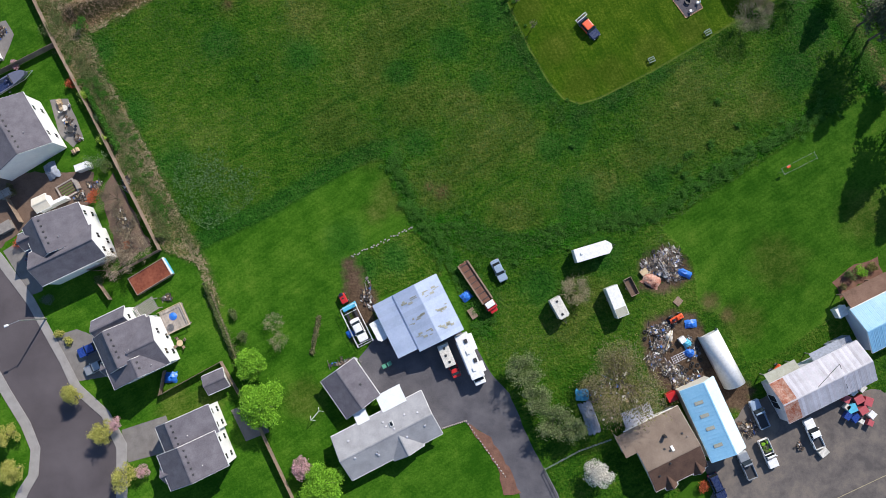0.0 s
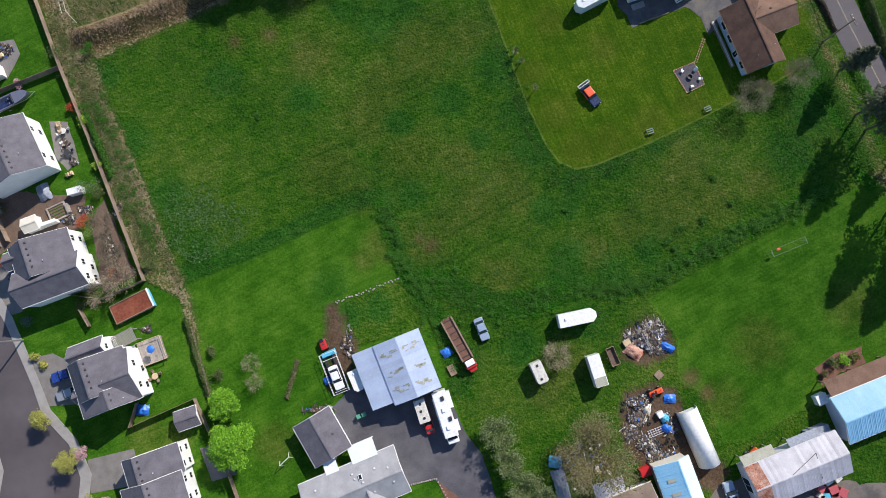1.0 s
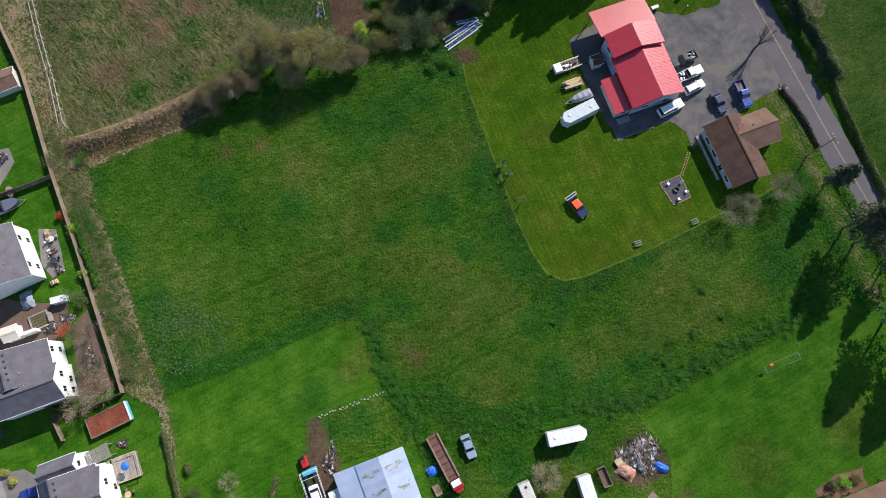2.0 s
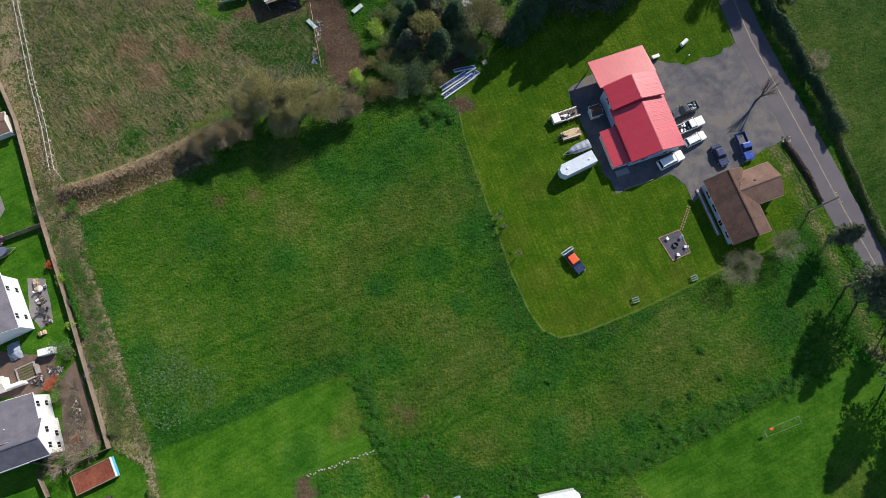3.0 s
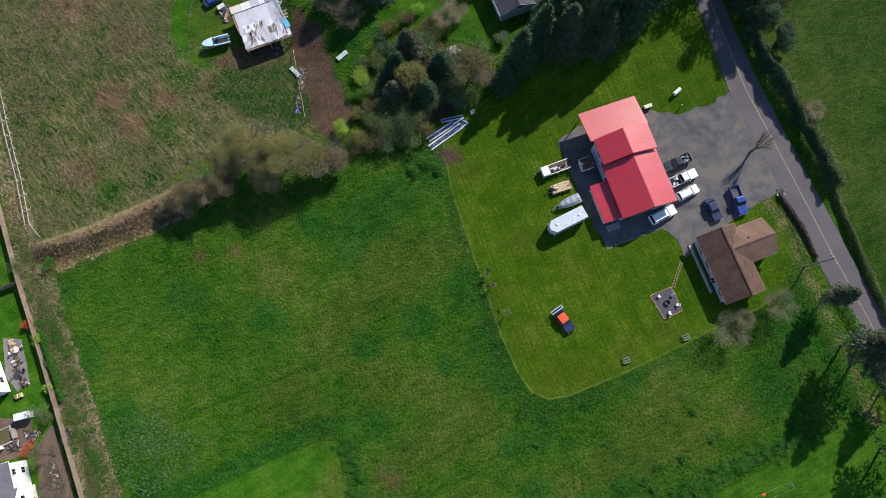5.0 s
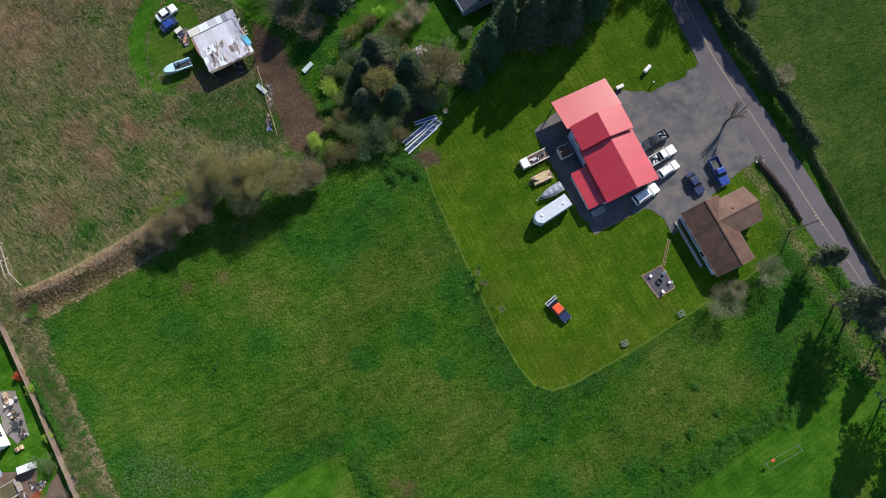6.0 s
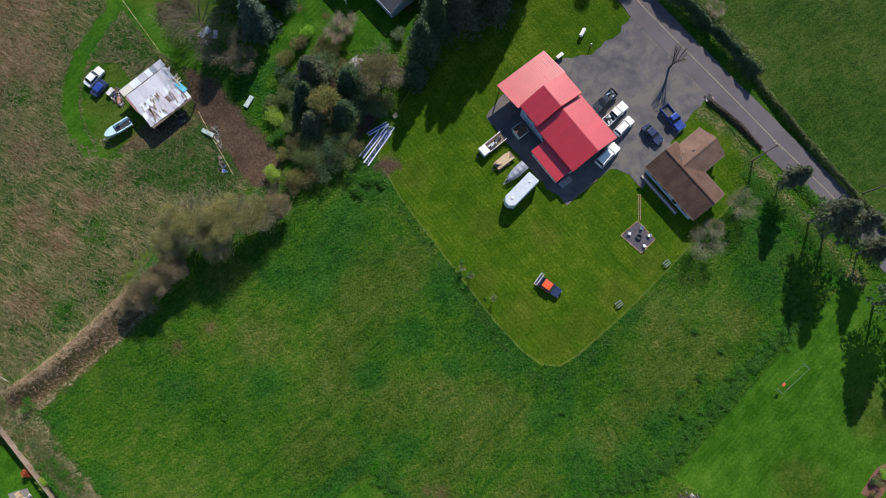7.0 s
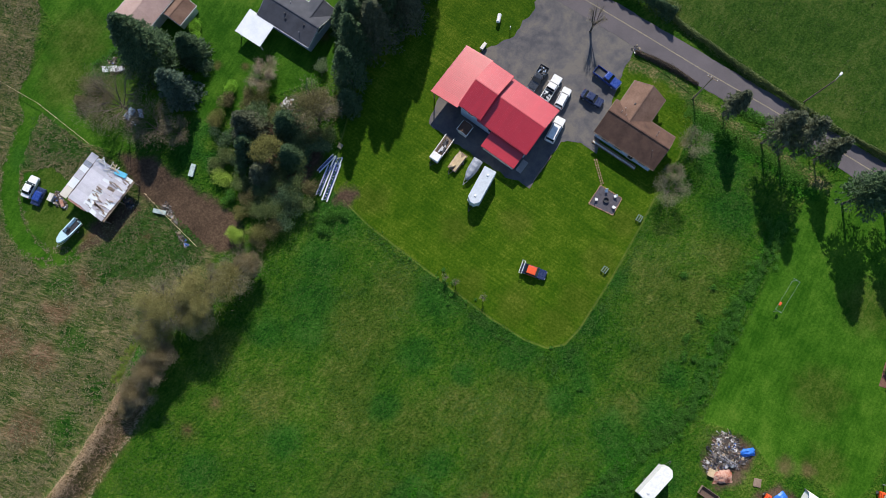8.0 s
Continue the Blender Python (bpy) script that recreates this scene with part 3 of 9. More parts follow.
def ground_material():
    m, nt, ln, p = node_mat("ground_cover")
    pos = nt.new("ShaderNodeNewGeometry").outputs["Position"]

    def zone(key, soft, wobble=1.2, scale=0.45):
        a = nt.new("ShaderNodeAttribute")
        a.attribute_name = key
        n = noise_node(nt, ln, scale, 5, 0.65, pos)
        d = math_node(nt, ln, "ADD", a.outputs["Fac"], math_node(nt, ln, "MULTIPLY", math_node(nt, ln, "SUBTRACT", n.outputs[0], 0.5), wobble * 2))
        r = nt.new("ShaderNodeMapRange")
        r.interpolation_type = "SMOOTHSTEP"
        r.inputs[1].default_value, r.inputs[2].default_value = -soft, soft
        ln.new(d, r.inputs[0])
        return r.outputs[0]

    broad = noise_node(nt, ln, 0.045, 4, 0.55, pos).outputs[0]
    mid = noise_node(nt, ln, 0.28, 5, 0.6, pos).outputs[0]
    def boost(v, k):
        return math_node(nt, ln, "ADD", math_node(nt, ln, "MULTIPLY", math_node(nt, ln, "SUBTRACT", v, 0.5), k), 0.5)

    fine = boost(noise_node(nt, ln, 2.2, 6, 0.75, pos).outputs[0], 1.5)
    grain = boost(noise_node(nt, ln, 6, 3, 0.7, pos).outputs[0], 1.6)

    def blend(*terms):
        tot = None
        for v, k in terms:
            t = math_node(nt, ln, "MULTIPLY", v, k)
            tot = t if tot is None else math_node(nt, ln, "ADD", tot, t)
        return tot

    tmap = nt.new("ShaderNodeMapping")
    tmap.vector_type = "TEXTURE"
    tmap.inputs["Rotation"].default_value[2], tmap.inputs["Scale"].default_value = radians(18), (1.7, 0.8, 1)
    ln.new(pos, tmap.inputs["Vector"])
    clump = boost(noise_node(nt, ln, 0.9, 5, 0.7, tmap.outputs[0]).outputs[0], 1.4)
    f = blend((broad, 0.24), (mid, 0.20), (clump, 0.22), (fine, 0.26), (grain, 0.08))
    field = ramp(nt, ln, f, [(0.425, (0.010, 0.046, 0.003)), (0.48, (0.024, 0.080, 0.005)), (0.53, (0.043, 0.099, 0.008)), (0.585, (0.088, 0.130, 0.022))]).outputs[0]

    def patch(key, edge, soft, scale=0.35):
        a = nt.new("ShaderNodeAttribute")
        a.attribute_name = key
        n = noise_node(nt, ln, scale, 6, 0.7, pos)
        r = nt.new("ShaderNodeMapRange")
        r.interpolation_type = "SMOOTHSTEP"
        r.inputs[1].default_value, r.inputs[2].default_value = edge - soft, edge + soft
        ln.new(math_node(nt, ln, "ADD", a.outputs["Fac"], math_node(nt, ln, "MULTIPLY", math_node(nt, ln, "SUBTRACT", n.outputs[0], 0.5), 1.1)), r.inputs[0])
        return r.outputs[0]

    tired, deep = patch("tired", 0.42, 0.34), patch("deep", 0.42, 0.3)
    tired_col = ramp(nt, ln, f, [(0.42, (0.022, 0.050, 0.005)), (0.5, (0.060, 0.084, 0.013)), (0.58, (0.118, 0.122, 0.034))]).outputs[0]
    deep_col = ramp(nt, ln, f, [(0.42, (0.006, 0.036, 0.004)), (0.5, (0.014, 0.070, 0.007)), (0.58, (0.032, 0.108, 0.014))]).outputs[0]
    field = mix_col(nt, ln, math_node(nt, ln, "MULTIPLY", tired, 0.58), field, tired_col)
    field = mix_col(nt, ln, math_node(nt, ln, "MULTIPLY", deep, 0.85), field, deep_col)
    field = mix_col(nt, ln, math_node(nt, ln, "MULTIPLY", patch("track", 0.7, 0.4, 0.8), 0.75), field, (0.010, 0.050, 0.004))
    # mown lawn with faint mower streaks
    smap = nt.new("ShaderNodeMapping")
    smap.vector_type = "TEXTURE"
    smap.inputs["Rotation"].default_value[2], smap.inputs["Scale"].default_value = radians(-72), (9.0, 0.42, 1)
    ln.new(pos, smap.inputs["Vector"])
    streak = boost(noise_node(nt, ln, 1.0, 4, 0.65, smap.outputs[0]).outputs[0], 1.2)
    lmap = nt.new("ShaderNodeMapping")
    lmap.vector_type = "TEXTURE"
    lmap.inputs["Rotation"].default_value[2], lmap.inputs["Scale"].default_value = radians(26), (8.0, 0.7, 1)
    ln.new(pos, lmap.inputs["Vector"])
    lstreak = boost(noise_node(nt, ln, 1.0, 4, 0.65, lmap.outputs[0]).outputs[0], 1.2)
    fm = blend((broad, 0.16), (mid, 0.22), (fine, 0.26), (grain, 0.10), (streak, 0.16), (lstreak, 0.06))
    mown = ramp(nt, ln, fm, [(0.42, (0.024, 0.070, 0.002)), (0.5, (0.050, 0.104, 0.004)), (0.57, (0.112, 0.152, 0.014))]).outputs[0]
    fl = blend((broad, 0.24), (mid, 0.28), (fine, 0.20), (grain, 0.10), (lstreak, 0.12))
    lawn = ramp(nt, ln, fl, [(0.41, (0.016, 0.068, 0.003)), (0.5, (0.042, 0.118, 0.008)), (0.59, (0.092, 0.165, 0.018))]).outputs[0]
    lawn = mix_col(nt, ln, math_node(nt, ln, "MULTIPLY", tired, 0.6), lawn, tired_col)
    lawn = mix_col(nt, ln, math_node(nt, ln, "MULTIPLY", deep, 0.55), lawn, deep_col)
    # tufts of dead grass, combed one way
    comb = nt.new("ShaderNodeMapping")
    comb.vector_type = "TEXTURE"
    comb.inputs["Rotation"].default_value[2], comb.inputs["Scale"].default_value = radians(-52), (2.0, 0.55, 1)
    ln.new(pos, comb.inputs["Vector"])
    cn = noise_node(nt, ln, 0.9, 5, 0.7, comb.outputs[0])
    cn.inputs["Distortion"].default_value = 1.2
    combed = cn.outputs[0]
    fd = blend((broad, 0.22), (mid, 0.24), (boost(combed, 1.3), 0.44), (grain, 0.10))
    meadow = ramp(nt, ln, fd, [(0.42, (0.016, 0.046, 0.008)), (0.48, (0.054, 0.082, 0.020)), (0.54, (0.126, 0.118, 0.052)), (0.61, (0.255, 0.205, 0.122))]).outputs[0]
    russet = ramp(nt, ln, fd, [(0.42, (0.060, 0.050, 0.020)), (0.5, (0.135, 0.082, 0.050)), (0.59, (0.225, 0.145, 0.098))]).outputs[0]
    meadow = mix_col(nt, ln, math_node(nt, ln, "MULTIPLY", patch("russet", 0.42, 0.3), 0.85), meadow, russet)
    meadow = mix_col(nt, ln, math_node(nt, ln, "MULTIPLY", deep, 0.9), meadow, ramp(nt, ln, fd, [(0.42, (0.006, 0.034, 0.003)), (0.5, (0.016, 0.070, 0.006)), (0.58, (0.060, 0.105, 0.020))]).outputs[0])
    fs = blend((broad, 0.15), (mid, 0.40), (fine, 0.45))
    strip = ramp(nt, ln, fs, [(0.38, (0.018, 0.058, 0.008)), (0.47, (0.048, 0.088, 0.018)), (0.54, (0.125, 0.112, 0.046)), (0.62, (0.29, 0.225, 0.13))]).outputs[0]
    dirt = ramp(nt, ln, fs, [(0.36, (0.040, 0.028, 0.021)), (0.5, (0.080, 0.053, 0.037)), (0.66, (0.140, 0.098, 0.070))]).outputs[0]
    lush = ramp(nt, ln, fs, [(0.36, (0.008, 0.046, 0.003)), (0.5, (0.014, 0.082, 0.004)), (0.66, (0.045, 0.150, 0.010))]).outputs[0]
    pasture = ramp(nt, ln, f, [(0.41, (0.014, 0.044, 0.005)), (0.5, (0.034, 0.072, 0.010)), (0.58, (0.074, 0.100, 0.024))]).outputs[0]
    mown = mix_col(nt, ln, math_node(nt, ln, "MULTIPLY", tired, 0.4), mown, ramp(nt, ln, fm, [(0.42, (0.045, 0.066, 0.004)), (0.58, (0.130, 0.130, 0.026))]).outputs[0])
    grazed = zone("pasture", 2.0, 2.0)
    col = mix_col(nt, ln, math_node(nt, ln, "MULTIPLY", grazed, 0.8), field, pasture)
    mask = {"meadow": zone("meadow", 1.2, 1.6), "lawn": zone("lawn", 0.35, 0.35), "lush": zone("lush", 1.0, 2.2), "mown": zone("mown", 0.16, 0.3), "dirt": zone("dirt", 1.0, 2.0)}
    col = mix_col(nt, ln, mask["meadow"], col, meadow)
    col = mix_col(nt, ln, mask["lawn"], col, lawn)
    col = mix_col(nt, ln, mask["lush"], col, lush)
    col = mix_col(nt, ln, mask["mown"], col, mown)
    rim = nt.new("ShaderNodeAttribute")
    rim.attribute_name = "mown"
    near = math_node(nt, ln, "SUBTRACT", 1.0, math_node(nt, ln, "MULTIPLY", math_node(nt, ln, "ABSOLUTE", math_node(nt, ln, "SUBTRACT", rim.outputs["Fac"], 0.12)), 3.6), True)
    col = mix_col(nt, ln, math_node(nt, ln, "MULTIPLY", near, math_node(nt, ln, "MULTIPLY", mid, 0.9), True), col, (0.14, 0.165, 0.04))
    col = mix_col(nt, ln, zone("strip", 1.0, 2.4), col, strip)
    col = mix_col(nt, ln, mask["dirt"], col, dirt)
    worn = ramp(nt, ln, fs, [(0.36, (0.050, 0.040, 0.016)), (0.5, (0.095, 0.066, 0.032)), (0.66, (0.150, 0.105, 0.060))]).outputs[0]
    col = mix_col(nt, ln, math_node(nt, ln, "MULTIPLY", patch("bare", 0.5, 0.4, 0.6), 0.75), col, worn)
    col = mix_col(nt, ln, 1.0, col, (1.13, 1.12, 1.06), "MULTIPLY")
    ln.new(col, p.inputs["Base Color"])
    p.inputs["Roughness"].default_value = 0.9
    p.inputs["Specular IOR Level"].default_value = 0.06
    p.inputs["Diffuse Roughness"].default_value = 0.55
    # tussocks: strong relief in the rough, little on what is mown
    smooth = math_node(nt, ln, "MAXIMUM", math_node(nt, ln, "MAXIMUM", mask["lawn"], math_node(nt, ln, "MULTIPLY", grazed, 0.75)), math_node(nt, ln, "MAXIMUM", mask["mown"], mask["dirt"]))
    rough = math_node(nt, ln, "SUBTRACT", 1.0, math_node(nt, ln, "MULTIPLY", smooth, 0.72))
    rough = math_node(nt, ln, "ADD", rough, math_node(nt, ln, "MULTIPLY", mask["lush"], 0.7))
    tuss = noise_node(nt, ln, 1.9, 3, 0.55, pos)
    b = nt.new("ShaderNodeBump")
    b.inputs["Strength"].default_value, b.inputs["Distance"].default_value = 1.0, 1.0
    relief = blend((tuss.outputs[0], 0.85), (fine, 0.035), (grain, 0.01))
    lie = math_node(nt, ln, "MULTIPLY", math_node(nt, ln, "SUBTRACT", combed, tuss.outputs[0]), mask["meadow"])
    relief = math_node(nt, ln, "ADD", relief, math_node(nt, ln, "MULTIPLY", lie, 0.4))
    ln.new(math_node(nt, ln, "MULTIPLY", relief, math_node(nt, ln, "MULTIPLY", rough, 0.52)), b.inputs["Height"])
    ln.new(b.outputs[0], p.inputs["Normal"])
    return m


ground = part("ground", ground_mesh, ground_material())
tagged(ground, "uneven green field with mown lawns, dead grass and bare soil", "ground", kind="structure")


def slab(name, outline, z, material, label, category, wobble=0.0, seed=0, thick=0.05):
    """A paved or bare patch: a thin slab on the ground with an uneven rim."""
    pts = []
    r = random.Random(seed)
    n = len(outline)
    for i in range(n):
        a, b = Vector(outline[i]), Vector(outline[(i + 1) % n])
        k = max(1, int((b - a).length / 1.2)) if wobble else 1
        for j in range(k):
            q = a.lerp(b, j / k)
            pts.append((q.x + r.uniform(-wobble, wobble), q.y + r.uniform(-wobble, wobble)))
    ob = part(name, Geo().prism(pts, z - thick, z), material)
    return tagged(ob, label, category, kind="structure")


def ribbon(left, right):
    return list(left) + list(reversed(right))


ROAD_L = [(50, 140), (57.3, 109.6), (61.1, 90.8), (68.6, 69.5), (72.2, 58.3), (77.9, 43.5), (84.1, 25), (95, -8), (108, -48)]
ROAD_R = [(55.5, 141), (62.6, 109.3), (67.8, 90.4), (75.2, 69.1), (79, 58.3), (83.6, 45.3), (90.3, 25), (101, -8), (114, -48)]
slab("road", ribbon(ROAD_L, ROAD_R), 0.045, MAT["road"], "worn grey asphalt country road with yellow centre line", "road", 0.12, 3)
slab("gravel_yard", [(43.4, 87), (51.1, 86), (58, 88.2), (62.6, 90.9), (70.0, 69.8), (64.6, 67.5), (58, 63.5), (51.8, 60.3), (48.5, 57.0), (47.9, 60.8), (44.5, 63.0), (40.2, 61.7),
                   (34.1, 59.9), (31.0, 66.5), (26.5, 81.5), (30.3, 84.1), (39.6, 88.6)], 0.03, MAT["gravel"], "patched grey gravel and tarmac yard round the red house", "yard", 0.35, 5)
slab("driveway", [(-27.5, -8.3), (-25.4, -14.8), (-22.1, -16), (-18.2, -16.9), (-14.6, -23.3), (-9.9, -22.5), (-7.1, -24.7), (-3.9, -30.3), (-1.9, -36.8), (0, -56), (9.5, -56), (5.1, -37.8),
                 (1.6, -28.1), (-0.9, -18.6), (-3.8, -14.2), (-6.4, -7.4), (-9, -5), (-19.7, -4.3), (-24, -5)], 0.03, MAT["drive"], "smooth dark asphalt driveway beside the barn", "driveway", 0.1, 6)
slab("forecourt", [(46.3, -25.5), (42, -27), (38.1, -30.6), (36.5, -34.9), (31, -36.5), (30, -60), (85, -60), (80, -30), (64.8, -28), (55.2, -29), (48.5, -28.2)], 0.02, MAT["forecourt"],
     "grey-brown gravel and asphalt forecourt with oil stains", "yard", 0.4, 7)
slab("street", ribbon([(-100, 33), (-91.7, 19.1), (-87.1, 11.1), (-82.2, -0.8), (-80.4, -6.3), (-75.7, -11.7), (-73.7, -17.7), (-74.7, -25.9), (-78, -45)],
                      [(-104, 22), (-93.7, 0), (-91.8, -4.5), (-88.9, -10.7), (-87.6, -15.6), (-88.5, -20.5), (-90.8, -23.5), (-97, -35)]), 0.02, MAT["street"], "smooth grey residential street", "street")
slab("pavement", ribbon([(-98.6, 34), (-90.3, 20.2), (-85.7, 12), (-80.7, -0.6), (-79, -5.2), (-74.3, -10.8), (-71.7, -17.2), (-72.7, -25.9), (-76, -45)],
                        [(-100, 33), (-91.7, 19.1), (-87.1, 11.1), (-82.2, -0.8), (-80.4, -6.3), (-75.7, -11.7), (-73.7, -17.7), (-74.7, -25.9), (-78, -45)]), 0.14, MAT["concrete"],
     "pale concrete pavement with a kerb", "pavement", thick=0.16)
slab("pavement_west", ribbon([(-104, 22), (-93.7, 0), (-91.8, -4.5), (-88.9, -10.7), (-87.6, -15.6), (-88.5, -20.5), (-90.8, -23.5), (-97, -35)],
                             [(-105.8, 21), (-95.3, -0.6), (-93.5, -5.2), (-90.7, -11.2), (-89.4, -15.8), (-90.3, -20), (-92.4, -22.4), (-99, -34)]), 0.14, MAT["concrete"],
     "pale concrete pavement with a kerb", "pavement", thick=0.16)
for i, o in enumerate([[(-83.4, 4.2), (-78.5, 5), (-73, 2), (-73, -4.5), (-80.4, -4.6)], [(-72.4, -14.6), (-64, -13.2), (-62.5, -19.5), (-71.9, -20.6)], [(-90.5, 21.5), (-86, 23.5), (-82.5, 20), (-84, 13), (-86.3, 12.5)],
                       [(-52, -14), (-47, -13), (-45.5, -19), (-50, -20)]]):
    slab("house_drive", o, 0.06, MAT["drive_concrete"], "grey concrete drive before a house", "driveway")
slab("mulch_bed", [(-9.3, -22.6), (-5.4, -26), (-2.9, -32), (-1.6, -36.7), (-4.6, -36.4), (-5.1, -31.1), (-7.4, -26.7)], 0.05, MAT["mulch"], "reddish bark mulch bed along the driveway", "flower bed", 0.25, 9)
centre = Geo()
mid_line = [((a[0] + b[0]) / 2 + 0.15, (a[1] + b[1]) / 2) for a, b in zip(ROAD_L, ROAD_R)]
for (ax, ay), (bx, by) in zip(mid_line[:-1], mid_line[1:]):
    ang, length = math.atan2(by - ay, bx - ax), math.hypot(bx - ax, by - ay)
    for off in (-0.07, 0.07):
        centre.box((ax + bx) / 2 - math.sin(ang) * off, (ay + by) / 2 + math.cos(ang) * off, 0.046, length + 0.05, 0.07, 0.006, math.degrees(ang))
tagged(part("road_marking", centre, MAT["yellow_line"]), "worn double yellow centre line", "road marking", kind="structure")
tagged(part("forecourt_marking", Geo().box(62, -44, 0.021, 30, 0.14, 0.006, 16), MAT["yellow_line"]), "faded yellow edge line", "road marking", kind="structure")


# ---- buildings ----
def window(parent, m, w, h, frame_mat, pane_mat=None):
    """A framed window; m places its middle, with local -y looking out of the wall."""
    g = Geo()
    for sx in (-1, 1):
        g.box(sx * (w / 2 + 0.04), -0.03, -h / 2 - 0.08, 0.08, 0.1, h + 0.16)
    g.box(0, -0.03, h / 2, w, 0.1, 0.08).box(0, -0.035, -h / 2 - 0.08, w, 0.13, 0.08).box(0, -0.02, -h / 2, 0.04, 0.06, h)
    f = part("window", g, frame_mat, parent, "white-framed window", m)
    part("pane", Geo().box(0, -0.01, -h / 2, w, 0.03, h), pane_mat or MAT["glass"], f)
    return f


PANEL_MESHES = {}


def panel_mesh(w, length, key):
    k = (round(w, 3), round(length, 3), key)
    if k not in PANEL_MESHES:
        g = Geo().box(0, length / 2, 0.0, w - 0.01, length, 0.02)
        g.box(-w / 2 + 0.05, length / 2, 0.02, 0.08, length, 0.042, top=1.0)
        for o in (0.33, 0.66):
            g.box(-w / 2 + w * o, length / 2, 0.02, 0.06, length, 0.03)
        me = g.mesh("roof_panel")
        PANEL_MESHES[k] = me
    return PANEL_MESHES[k]


def roof_slope(parent, x0, x1, ridge_z, ridge_y, run, drop, side, material, metal=0.0, second=None, split=0, label="", alt=None):
    """One roof plane from the ridge down. side +1 faces local +y. metal: the width of its sheets."""
    length = math.hypot(run, drop)
    pitch = math.degrees(math.atan2(drop, run))
    mid, wide = (x0 + x1) / 2, x1 - x0
    m = Matrix.Translation((mid, ridge_y, ridge_z)) @ pose(0, 0, 0, 0, 0, 0 if side > 0 else 180) @ pose(0, 0, 0, -pitch)
    ob = part("roof", Geo().box(0, length / 2, -0.14, wide, length, 0.14), material, parent, label, m)
    if metal:
        n = max(1, round(wide / metal))
        w = wide / n
        for i in range(n):
            mat = material
            k = i if side > 0 else n - 1 - i
            if alt is not None and k % 2:
                mat = alt
            if second is not None and k < split:
                mat = second
            me = panel_mesh(w, length, mat.name)
            if not me.materials:
                me.materials.append(mat)
            part("roof_panel", me, None, ob, at=pose(-wide / 2 + w * (i + 0.5), 0, 0.003))
    return ob


